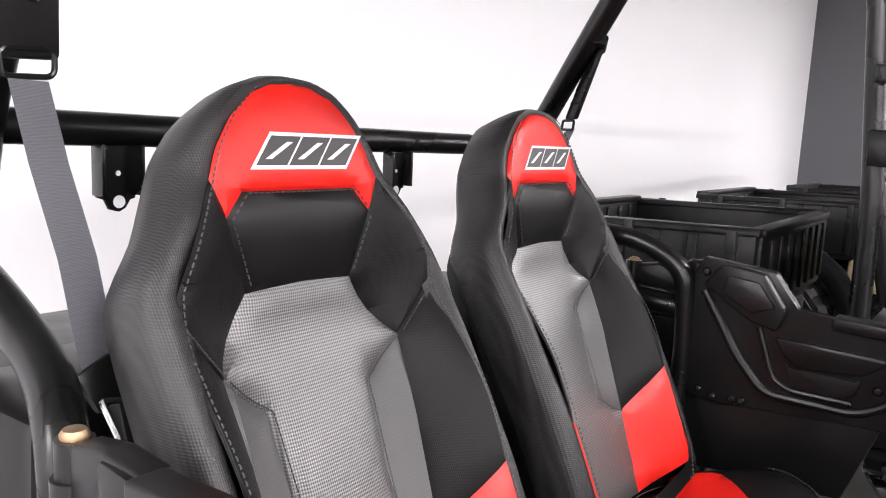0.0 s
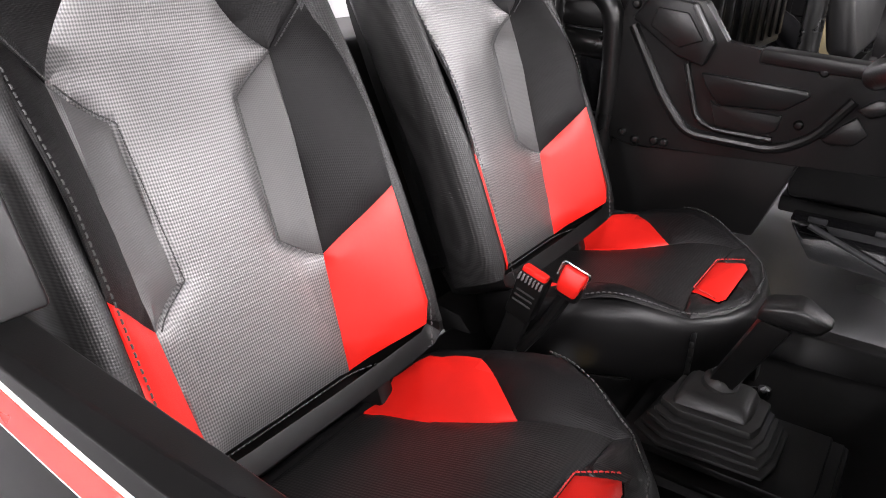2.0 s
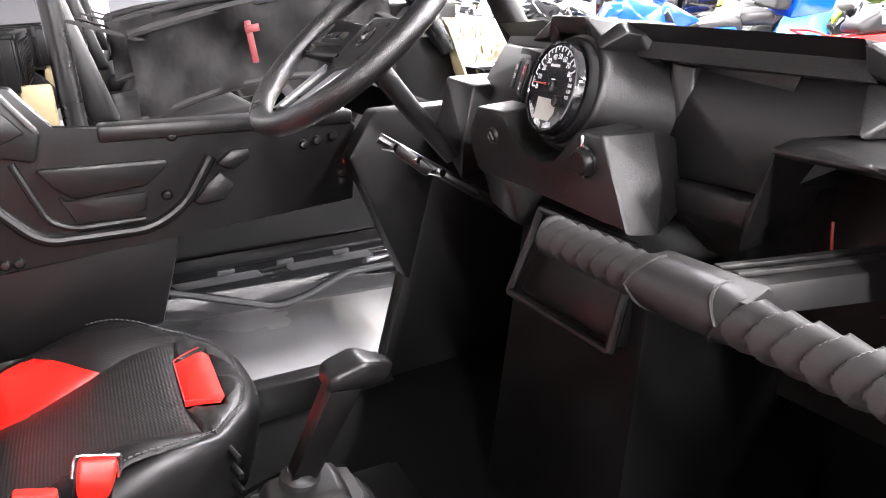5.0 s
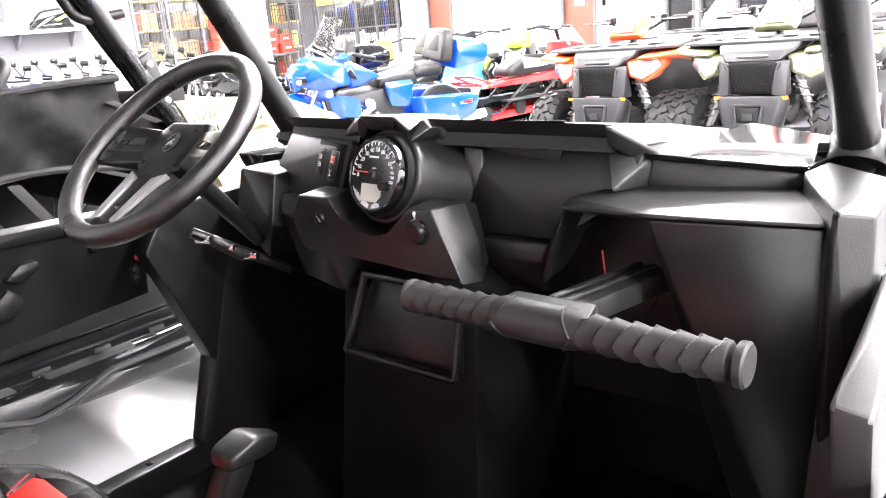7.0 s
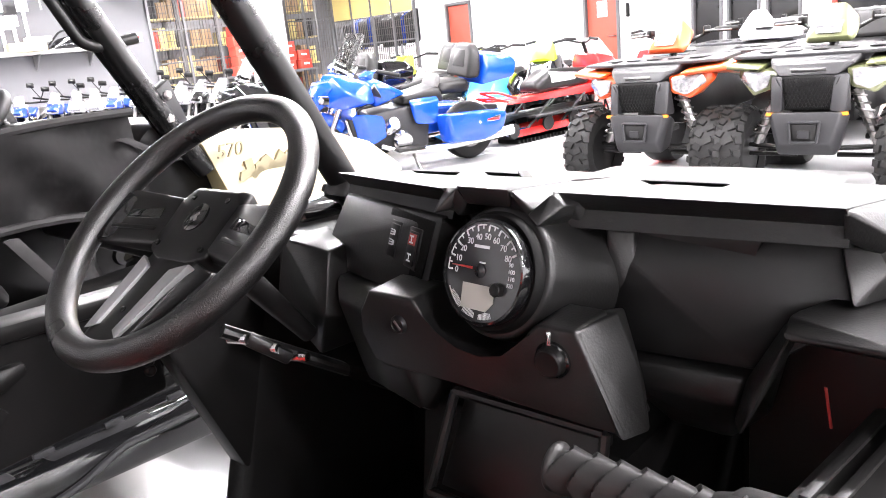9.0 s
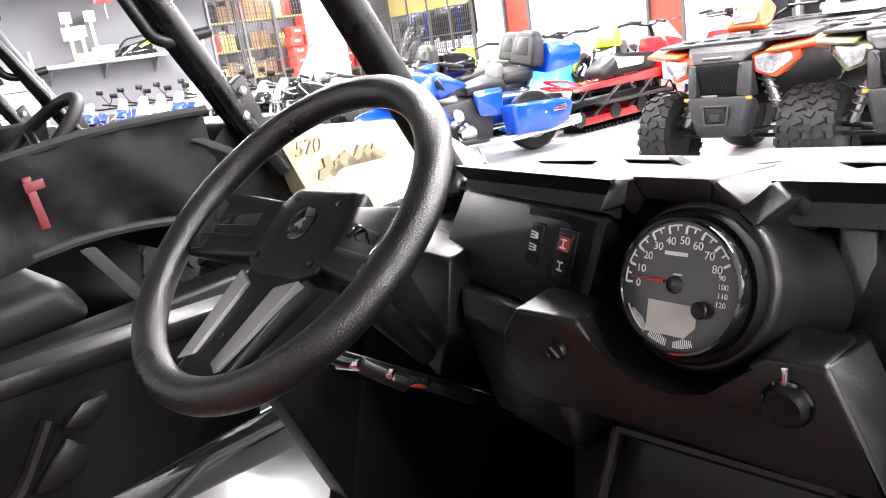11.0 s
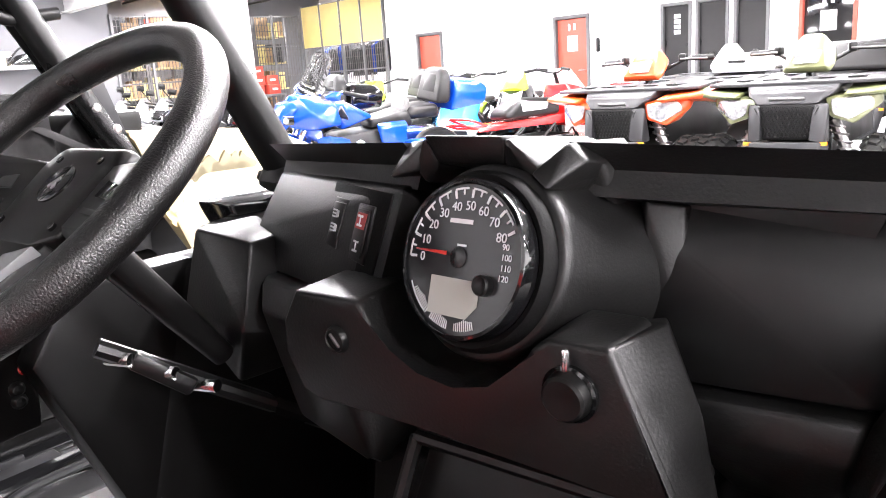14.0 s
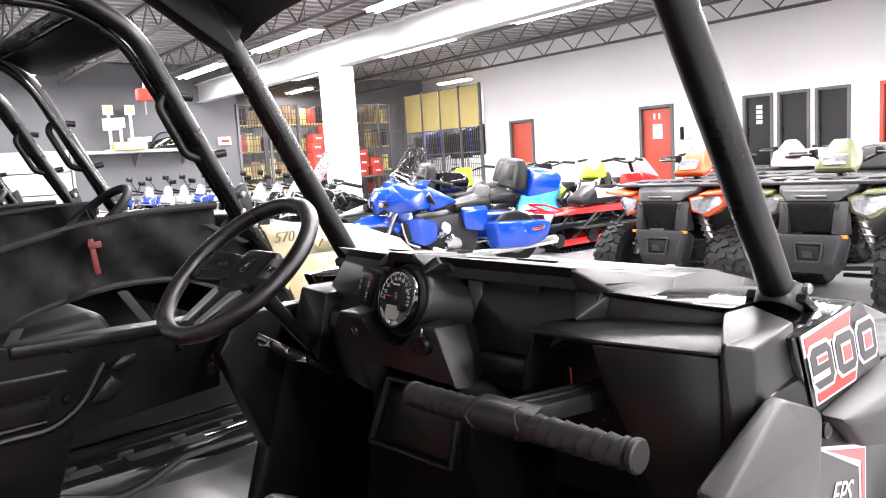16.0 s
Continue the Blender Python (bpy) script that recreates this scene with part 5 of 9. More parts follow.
# ignition key and power socket
KEY = CENTER @ pose(-0.090, 0.045, 0.0)
key = part("key_switch", lathe([(0.0105, -0.004), (0.0105, 0.002), (0.0088, 0.0045), (0.0082, 0.003), (0.0, 0.003)], 28, KEY), "black_plastic", dash)
part("key_ring", lathe([(0.0100, 0.0022), (0.0094, 0.0034), (0.0088, 0.0030)], 28, KEY, caps=False), "dim_red", key, "dull red ring of the key switch")
part("key_slot", box((0.012, 0.002, 0.002), (0, 0, 0.004), (0, 0, -50), 0.0004, bm=None), "steel", key).data.transform(KEY)
sock = part("power_socket", lathe([(0.0205, 0.0), (0.0205, 0.005), (0.019, 0.012), (0.0165, 0.014), (0.0, 0.013)], 32, pose(0.100, 0.351, 0.976, 93, 0, 1) @ Matrix.Diagonal((0.72, 0.72, 0.8, 1))), "black_plastic", dash)
part("socket_ring", lathe([(0.024, -0.001), (0.024, 0.003), (0.021, 0.004)], 32, pose(0.100, 0.351, 0.976, 93, 0, 1) @ Matrix.Diagonal((0.72, 0.72, 0.8, 1)), caps=False), "gloss_black", sock)
part("socket_tab", box((0.0050, 0.004, 0.014), (0.100, 0.346, 0.997), (-6, 0, 0), 0.002), "chrome", sock)

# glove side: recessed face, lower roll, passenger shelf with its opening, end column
# wall and lid take the darker plastic to stand for shade below the lip
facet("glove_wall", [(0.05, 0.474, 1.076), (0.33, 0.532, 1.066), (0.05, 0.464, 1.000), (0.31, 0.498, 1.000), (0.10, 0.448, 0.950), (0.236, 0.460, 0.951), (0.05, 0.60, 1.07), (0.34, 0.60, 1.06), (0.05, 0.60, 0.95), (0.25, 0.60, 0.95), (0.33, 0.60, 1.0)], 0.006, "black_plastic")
facet("recess_jamb", [(0.094, 0.462, 1.066), (0.116, 0.474, 1.062), (0.097, 0.458, 0.994), (0.118, 0.466, 0.990), (0.07, 0.50, 1.066), (0.07, 0.50, 0.99), (0.12, 0.50, 1.06), (0.12, 0.50, 0.99)], 0.003)
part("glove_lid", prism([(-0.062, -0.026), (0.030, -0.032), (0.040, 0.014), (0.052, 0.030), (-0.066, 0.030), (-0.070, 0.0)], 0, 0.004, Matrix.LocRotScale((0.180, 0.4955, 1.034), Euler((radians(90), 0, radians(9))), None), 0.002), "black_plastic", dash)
facet("glove_roll", [(0.12, 0.434, 0.949), (0.234, 0.446, 0.950), (0.125, 0.432, 0.925), (0.226, 0.442, 0.922), (0.15, 0.475, 0.87), (0.21, 0.475, 0.87), (0.14, 0.56, 0.949), (0.24, 0.56, 0.949), (0.15, 0.56, 0.86), (0.22, 0.56, 0.86)], 0.008)
facet("corner_bulge", [(0.290, 0.503, 1.058), (0.306, 0.478, 1.014), (0.327, 0.527, 1.012), (0.332, 0.540, 1.050), (0.28, 0.56, 1.06), (0.28, 0.56, 1.01), (0.34, 0.60, 1.05), (0.34, 0.60, 1.01)], 0.005)
facet("passenger_shelf", [(0.264, 0.450, 1.013), (0.272, 0.414, 1.010), (0.386, 0.404, 1.013), (0.550, 0.455, 1.007), (0.505, 0.62, 1.004), (0.300, 0.54, 1.014), (0.274, 0.417, 1.003), (0.386, 0.407, 1.005), (0.552, 0.458, 0.999), (0.51, 0.62, 0.98), (0.29, 0.54, 0.99)], 0.006)
# the opening's left jamb, its back in darker plastic for the shade inside, and the broad knee face to its right
facet("opening_jamb", [(0.264, 0.446, 1.006), (0.276, 0.418, 1.004), (0.234, 0.446, 0.950), (0.246, 0.424, 0.945), (0.222, 0.448, 0.905), (0.234, 0.430, 0.90), (0.27, 0.52, 1.0), (0.24, 0.52, 0.95), (0.22, 0.52, 0.90)], 0.005)
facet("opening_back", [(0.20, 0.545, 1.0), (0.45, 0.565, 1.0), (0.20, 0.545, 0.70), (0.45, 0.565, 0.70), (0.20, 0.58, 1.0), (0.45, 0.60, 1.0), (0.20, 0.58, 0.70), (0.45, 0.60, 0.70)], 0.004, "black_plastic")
facet("knee_wall", [(0.386, 0.407, 1.006), (0.551, 0.458, 1.000), (0.412, 0.432, 0.940), (0.551, 0.468, 0.93), (0.47, 0.458, 0.935), (0.475, 0.50, 0.55), (0.551, 0.50, 0.50), (0.40, 0.60, 0.99), (0.55, 0.62, 0.98), (0.42, 0.60, 0.93), (0.48, 0.60, 0.55), (0.55, 0.62, 0.50)], 0.006, "dash_plastic")
facet("shelf_riser", [(0.327, 0.528, 1.008), (0.500, 0.614, 0.998), (0.332, 0.538, 1.046), (0.496, 0.618, 1.024), (0.33, 0.80, 1.0), (0.50, 0.80, 1.0), (0.35, 0.80, 1.05), (0.50, 0.80, 1.02)], 0.004, "black_plastic")
facet("shelf_lip", [(0.325, 0.522, 1.056), (0.492, 0.606, 1.031), (0.327, 0.528, 1.046), (0.492, 0.612, 1.021), (0.36, 0.80, 1.052), (0.51, 0.80, 1.029), (0.36, 0.80, 1.04), (0.51, 0.80, 1.01)], 0.003, "gloss_black")
facet("end_column", [(0.493, 0.585, 1.030), (0.562, 0.440, 1.022), (0.594, 0.462, 1.017), (0.585, 0.60, 1.024), (0.50, 0.66, 1.028), (0.553, 0.452, 0.99), (0.560, 0.446, 0.50), (0.604, 0.470, 0.50), (0.50, 0.62, 0.50), (0.606, 0.62, 0.50)], 0.006)
# near-black too: the unlit space under the dash is put in its colour
facet("tunnel_front", [(-0.14, 0.42, 0.85), (0.13, 0.42, 0.85), (-0.14, 0.40, 0.72), (0.13, 0.40, 0.72), (-0.16, 0.36, 0.42), (0.14, 0.36, 0.42), (-0.14, 0.72, 0.85), (0.13, 0.72, 0.85), (-0.16, 0.72, 0.42), (0.14, 0.72, 0.42)], 0.012, "shaded_black")
# storage tray: a frame round a dark bin
TRAY = Matrix.LocRotScale((0.006, 0.395, 0.812), Euler((radians(72), radians(0), radians(1))), (0.86, 1.06, 1.0))
fr = bmesh.new()
for a, b in (((-0.125, -0.055), (0.125, -0.055)), ((0.125, -0.055), (0.12, 0.06)), ((0.12, 0.06), (-0.10, 0.06)), ((-0.10, 0.06), (-0.125, -0.055))):
    fr = tube([TRAY @ Vector((*a, 0)), TRAY @ Vector((*b, 0))], 0.006, 8, bm=fr)
part("tray_frame", fr, "dash_plastic", dash)
part("tray_bin", prism([(-0.12, -0.05), (0.12, -0.05), (0.115, 0.055), (-0.095, 0.055)], -0.03, -0.012, TRAY, 0.004), "black_plastic", dash)
# wires under the shelf
wire = part("wire", tube(rounded([(0.355, 0.53, 0.93), (0.36, 0.50, 0.90), (0.35, 0.495, 0.865), (0.325, 0.52, 0.85)], 0.02), 0.0022, 6), "black_plastic", dash)
part("wire_end", box((0.008, 0.008, 0.012), (0.354, 0.522, 0.925), (20, 10, 0), 0.001), "steel", wire)
part("wire", tube([(0.285, 0.49, 0.935), (0.292, 0.485, 0.90)], 0.0014, 6), "dim_red", dash, "short red wire")

# ---- grab handle ----
grab = thing("grab_handle", pose(0, 0, 0), "grey rubber covered T-shaped passenger grab handle", "handle")
A, B = Vector((0.137, 0.284, 0.919)), Vector((0.538, 0.292, 0.919))
axis = (B - A).normalized()


def grip(p0, p1, wraps, cap):
    """A taped grip: overlapping wraps whose edges run in a shallow V round the bar, and a flared or rounded end."""
    n, sides = 150, 40
    d = (p1 - p0).normalized()
    side = d.cross(Vector((0, 0, 1))).normalized()
    up = side.cross(d)
    rings = []
    for k in range(n + 1):
        t = k / n
        ring = []
        for a in range(sides):
            an = 2 * math.pi * a / sides
            v = abs((a / sides * 2) % 1.0 - 0.5) * 2
            phase = (t * wraps + 0.75 * v) % 1.0
            r = 0.0168 + 0.0042 * (1.0 - phase) * smoothstep(0.0, 0.07, phase)
            if cap == "flare":
                r = r * (1 - smoothstep(0.90, 0.93, t)) + 0.0215 * smoothstep(0.90, 0.95, t)
                r *= 1 - 0.12 * smoothstep(0.985, 1.0, t)
            else:
                r = r * smoothstep(0.05, 0.09, t) + 0.0205 * (1 - smoothstep(0.05, 0.09, t))
                r *= math.sqrt(max(0.02, 1 - (1 - smoothstep(0.0, 0.045, t)) ** 2))
            ring.append(p0.lerp(p1, t) + (side * math.cos(an) + up * math.sin(an)) * r)
        rings.append(ring)
    return loft(rings, True, True)


part("grip", grip(A, A.lerp(B, 0.36), 7, "round"), "grip_rubber", grab, "wrapped grey rubber grip", smooth=45)
part("grip", grip(A.lerp(B, 0.57), B, 8, "flare"), "grip_rubber", grab, "wrapped grey rubber grip", smooth=45)
part("middle", tube([A.lerp(B, q) for q in (0.33, 0.36, 0.42, 0.50, 0.57, 0.60)], [0.019, 0.0225, 0.0235, 0.0235, 0.0220, 0.019], 24), "grip_rubber", grab, smooth=60)
for q, turn in ((0.345, 1), (0.585, -1)):
    c = A.lerp(B, q)
    part("middle_edge", tube([c + axis * (0.016 * turn * abs(math.sin(a * math.pi / 12))) + Vector((0, -math.cos(a * math.pi / 12), math.sin(a * math.pi / 12))) * 0.0225 for a in range(24)], 0.0018, 6, True), "grip_rubber", grab)
mid = A.lerp(B, 0.47)
part("clamp", hull([tuple(mid + Vector(p)) for p in ((-0.055, -0.012, 0.018), (-0.04, 0.012, 0.026), (0.06, -0.01, 0.016), (0.055, 0.02, 0.024), (-0.03, 0.03, 0.01), (0.05, 0.035, 0.008), (-0.05, 0.0, 0.0), (0.055, 0.0, 0.0))], 0.003), "grip_rubber", grab)
part("stem", hull([tuple(mid + Vector(p)) for p in ((-0.02, 0.02, 0.014), (0.03, 0.02, 0.014), (-0.005, 0.22, 0.0), (0.045, 0.22, 0.0), (-0.02, 0.02, -0.012), (0.03, 0.02, -0.012), (-0.005, 0.22, -0.03), (0.045, 0.22, -0.03))], 0.004), "grip_rubber", grab)
for dx in (-0.006, 0.012):
    part("stem_rib", hull([tuple(mid + Vector(p)) for p in ((dx - 0.004, 0.03, 0.015), (dx + 0.004, 0.03, 0.015), (dx + 0.01, 0.21, 0.001), (dx + 0.018, 0.21, 0.001), (dx - 0.004, 0.03, 0.019), (dx + 0.004, 0.03, 0.019), (dx + 0.01, 0.21, 0.006), (dx + 0.018, 0.21, 0.006))], 0.001), "grip_rubber", grab)

# ---- gear shifter ----
sh = thing("gear_shifter", pose(0, 0, 0), "black gear lever with hexagonal knob and folded rubber boot", "gear lever")
for k in range(5):
    wx, wy = 0.066 - 0.005 * k, 0.092 - 0.007 * k
    poly = [(-wx, -wy * 0.9), (wx * 0.6, -wy), (wx, -wy * 0.55), (wx, wy * 0.9), (wx * 0.5, wy), (-wx * 0.8, wy), (-wx, wy * 0.7)]
    part("boot_fold", prism(poly, 0, 0.006 if k < 4 else 0.012, pose(-0.030, 0.052, 0.530 + 0.010 * k, 3, 0, 0), 0.0025), "boot_rubber", sh)
part("boot_top", hull([(-0.070, 0.000, 0.580), (0.008, 0.000, 0.580), (-0.070, 0.104, 0.584), (0.008, 0.104, 0.584), (-0.062, 0.012, 0.604), (-0.006, 0.012, 0.598), (-0.062, 0.092, 0.606), (-0.006, 0.092, 0.600)], 0.006), "boot_rubber", sh)
part("boot_collar", lathe([(0.026, 0.0), (0.024, 0.012), (0.019, 0.016), (0.017, 0.022)], 20, pose(-0.046, 0.050, 0.596, -8, 6, 0)), "boot_rubber", sh)
part("lever", hull([(-0.062, 0.030, 0.595), (-0.034, 0.030, 0.595), (-0.062, 0.066, 0.595), (-0.034, 0.066, 0.595), (-0.030, 0.085, 0.735), (0.006, 0.085, 0.735), (-0.030, 0.124, 0.73), (0.006, 0.124, 0.73)], 0.006), "black_plastic", sh)
knob = part("knob", hull([(-0.030, 0.080, 0.735), (0.010, 0.080, 0.735), (-0.032, 0.150, 0.732), (0.010, 0.150, 0.732), (-0.036, 0.085, 0.755), (0.014, 0.085, 0.755), (-0.038, 0.125, 0.765), (0.014, 0.125, 0.765), (-0.024, 0.165, 0.748), (0.002, 0.165, 0.748)], 0.006, 3), "dash_plastic", sh)
part("base_plate", box((0.17, 0.25, 0.012), (-0.045, 0.070, 0.522), (0, 0, 0), 0.003), "black_plastic", sh)
part("base_step", box((0.21, 0.28, 0.010), (-0.045, 0.072, 0.505), (0, 0, 0), 0.003), "black_plastic", sh)
for z in (0.560, 0.585, 0.610):
    part("gate_rib", box((0.035, 0.008, 0.010), (-0.125, -0.012, z), (0, 0, 12), 0.002), "black_plastic", sh)

# lever of the seat slide beside the tunnel
sl = thing("seat_slide_lever", pose(0, 0, 0), "black seat slide lever with a bright end", "lever")
part("arm", tube([(-0.18, -0.02, 0.50), (-0.175, 0.085, 0.53)], 0.009, 8), "black_plastic", sl)
part("end", lathe([(0.0, 0.012), (0.009, 0.008), (0.011, 0.0), (0.009, -0.008), (0.0, -0.012)], 14, pose(-0.175, 0.092, 0.533)), "chrome", sl)
part("rail", box((0.03, 0.34, 0.03), (-0.175, -0.05, 0.455), (2, 0, 0), 0.003), "steel", sl)


lab = thing("warning_label", pose(-0.05, -0.17, 0.4995, 0, 0, 12), "small white and yellow warning label on the tunnel", "label")
part("paper", box((0.05, 0.07, 0.001), (0, 0, 0.0006)), "white_print", lab)
part("yellow_bar", box((0.046, 0.018, 0.0008), (0, 0.022, 0.0015)), "amber_print", lab)
for k in range(4):
    part("print_bar", box((0.036, 0.003, 0.0006), (0, 0.004 - k * 0.009, 0.0014)), "dark_print", lab)


# ---- belts ----
def upright(p):
    """Leans back along the tunnel, its broad side to the passenger."""
    return Matrix(((0, -1, 0, p[0]), (0.957, 0, 0.29, p[1]), (-0.29, 0, 0.957, p[2]), (0, 0, 0, 1)))


buckle = thing("belt_buckle", upright((0.0, -0.2265, 0.658)), "black ribbed seat belt buckle with a red button", "buckle", "belt buckles")
part("stalk", box((0.036, 0.022, 0.12), (0, 0, -0.06), (0, 0, 0), 0.006), "black_plastic", buckle)
part("body", hull([(-0.021, -0.013, -0.03), (0.021, -0.013, -0.03), (-0.021, 0.013, -0.03), (0.021, 0.013, -0.03), (-0.023, -0.015, 0.048), (0.023, -0.015, 0.048), (-0.023, 0.015, 0.048), (0.023, 0.015, 0.048)], 0.005), "black_plastic", buckle)
for k in range(7):
    part("rib", box((0.0025, 0.006, 0.011), (-0.018 + k * 0.006, -0.0155, 0.040), (0, 0, 0), 0.0008), "spoke_silver", buckle)
for k in range(3):
    part("print_bar", box((0.030, 0.0006, 0.003), (0, -0.0152, 0.018 - k * 0.009), (0, 0, 0)), "grey_plastic", buckle)
part("release_button", box((0.040, 0.016, 0.012), (0, -0.005, 0.050), (0, 0, 0), 0.004), "red_vinyl", buckle, "red release button")
open_buckle = thing("belt_buckle", upright((0.0, -0.158, 0.708)), "open seat belt buckle with a red button and bright rim", "buckle", "belt buckles")
part("frame", box((0.036, 0.022, 0.040), (0, 0.004, -0.010), (0, 0, 0), 0.006), "black_plastic", open_buckle)
part("rim", tube(rounded([(-0.021, -0.010, 0.004), (-0.021, -0.006, 0.026), (0.021, -0.006, 0.026), (0.021, -0.010, 0.004)], 0.006, 4), 0.0022, 8), "chrome", open_buckle)
part("release_button", hull([(-0.018, -0.016, 0.0), (0.018, -0.016, 0.0), (-0.018, -0.008, 0.022), (0.018, -0.008, 0.022), (-0.014, -0.012, -0.020), (0.014, -0.012, -0.020), (-0.018, 0.004, 0.020), (0.018, 0.004, 0.020), (-0.014, 0.004, -0.020), (0.014, 0.004, -0.020)], 0.004, 3), "red_vinyl", open_buckle, "red release button")
part("stalk", tube([(0, 0.004, -0.02), (-0.012, 0.004, -0.09), (-0.03, 0.004, -0.15)], 0.010, 10), "black_plastic", open_buckle)


def strap(points, width, across, thick=0.0016):
    b = bmesh.new()
    ax = Vector(across).normalized()
    rows = []
    for p in points:
        p = Vector(p)
        d = ax * width / 2
        rows.append([b.verts.new(p - d), b.verts.new(p - d * 0.33), b.verts.new(p + d * 0.33), b.verts.new(p + d)])
    for r0, r1 in zip(rows, rows[1:]):
        for k in range(3):
            b.faces.new((r0[k], r0[k + 1], r1[k + 1], r1[k]))
    r = bmesh.ops.solidify(b, geom=b.faces[:], thickness=thick)
    return b


belt = thing("seat_belt", pose(0, 0, 0), "grey woven shoulder belt hanging from a black padded guide", "seat belt", "seat belts")
part("webbing", strap([(0.575, -0.75, 1.31), (0.570, -0.72, 1.22), (0.562, -0.68, 1.12), (0.556, -0.66, 1.03), (0.55, -0.655, 0.99)], 0.048, (1, 0.15, 0)), "belt", belt, "grey woven webbing")
part("guide_ring", tube(rounded([(0.545, -0.752, 1.345), (0.545, -0.752, 1.315), (0.605, -0.75, 1.312), (0.605, -0.75, 1.342)], 0.012, 5, True), 0.0035, 8, True), "tube_black", belt)
part("guide_pad", hull([(0.538, -0.78, 1.335), (0.63, -0.78, 1.33), (0.538, -0.75, 1.335), (0.63, -0.75, 1.33), (0.535, -0.78, 1.50), (0.63, -0.78, 1.50), (0.535, -0.75, 1.50), (0.63, -0.75, 1.50)], 0.006), "black_plastic", belt, "black padded belt guide")
part("guide_mark", box((0.022, 0.002, 0.022), (0.572, -0.7485, 1.405), (0, 0, 0), 0.004), "gloss_black", belt)
tongue = part("tongue", box((0.05, 0.012, 0.05), (0.555, -0.645, 0.985), (20, 20, 10), 0.005), "black_plastic", belt)
fr = tube(rounded([(0.538, -0.63, 0.965), (0.572, -0.62, 0.975), (0.562, -0.585, 0.915), (0.528, -0.595, 0.905)], 0.006, 4, True), 0.004, 8, True)
part("tongue_plate", fr, "chrome", tongue)
dbelt = thing("seat_belt", pose(0, 0, 0), "grey shoulder belt behind the driver's seat", "seat belt", "seat belts")
part("webbing", strap([(-0.56, -0.657, 1.305), (-0.55, -0.69, 1.22), (-0.53, -0.72, 1.08)], 0.042, (0.6, 0.75, 0)), "belt", dbelt)
part("guide_pad", hull([(-0.572, -0.628, 1.475), (-0.545, -0.595, 1.475), (-0.582, -0.622, 1.475), (-0.556, -0.588, 1.475), (-0.572, -0.682, 1.325), (-0.545, -0.645, 1.325), (-0.584, -0.676, 1.325), (-0.556, -0.638, 1.325)], 0.004), "black_plastic", dbelt, "black padded belt guide")
for k in range(4):
    part("guide_rib", tube([(-0.568, -0.634 - 0.010 * k, 1.45 - 0.03 * k), (-0.545, -0.602 - 0.010 * k, 1.45 - 0.03 * k)], 0.003, 6), "black_plastic", dbelt)
part("guide_bolt", lathe([(0.012, -0.02), (0.012, 0.02)], 12, pose(-0.56, -0.598, 1.487, 0, 60, 30)), "tube_black", dbelt)
part("guide_bracket", box((0.05, 0.03, 0.02), (-0.553, -0.607, 1.485), (0, -20, 40), 0.004), "tube_black", dbelt)
part("guide_ring", tube(rounded([(-0.572, -0.684, 1.322), (-0.545, -0.643, 1.322), (-0.545, -0.645, 1.302), (-0.572, -0.686, 1.302)], 0.006, 4, True), 0.003, 8, True), "tube_black", dbelt)

# ---- steering wheel ----
# the wheel leans towards the driver; its ring is the x, y plane of this pose
WHEEL = Matrix.LocRotScale((-0.318, 0.248, 1.092), Euler((radians(39), 0, radians(1))), None)
sw = thing("steering_wheel", WHEEL, "black leather-grained steering wheel with three spokes", "steering wheel")
R_W = 0.170
ring = [(R_W * math.cos(2 * math.pi * k / 72), R_W * math.sin(2 * math.pi * k / 72), 0) for k in range(72)]
part("rim", tube(ring, 0.0165, 20, True), "wheel_rim", sw, "grained black wheel rim", smooth=60)
hub = part("hub_pad", hull([(-0.044, 0.058, -0.017), (0.044, 0.058, -0.017), (0.066, 0.032, -0.019), (0.058, -0.030, -0.019), (0.032, -0.042, -0.018), (-0.032, -0.042, -0.018), (-0.058, -0.030, -0.019), (-0.066, 0.032, -0.019), (-0.05, 0.066, -0.028), (0.05, 0.066, -0.028), (-0.045, 0.058, -0.06), (0.045, 0.058, -0.06), (-0.045, -0.027, -0.06), (0.045, -0.027, -0.06)], 0.004, 3), "black_plastic", sw)
for sx in (1, -1):
    sp = part("spoke", hull([(sx * 0.050, 0.044, -0.0195), (sx * 0.050, -0.022, -0.0195), (sx * 0.050, 0.048, -0.04), (sx * 0.050, -0.026, -0.04), (sx * 0.150, 0.028, -0.002), (sx * 0.152, -0.032, -0.002), (sx * 0.160, 0.040, -0.004), (sx * 0.158, -0.044, -0.004), (sx * 0.154, 0.032, -0.018), (sx * 0.154, -0.034, -0.018)], 0.004, 3), "black_plastic", sw)
    part("spoke_slot", hull([(sx * 0.076, 0.024, -0.0142), (sx * 0.072, 0.008, -0.0150), (sx * 0.128, 0.010, -0.0055), (sx * 0.128, -0.002, -0.0055), (sx * 0.076, 0.024, -0.022), (sx * 0.072, 0.008, -0.022), (sx * 0.128, 0.010, -0.014), (sx * 0.128, -0.002, -0.014)], 0.001), "gloss_black", sp)
    part("spoke_flange", hull([(sx * 0.070, -0.002, -0.0150), (sx * 0.068, -0.008, -0.0154), (sx * 0.140, -0.014, -0.0020), (sx * 0.140, -0.020, -0.0020), (sx * 0.070, -0.002, -0.022), (sx * 0.140, -0.017, -0.012)], 0.001), "black_plastic", sp)
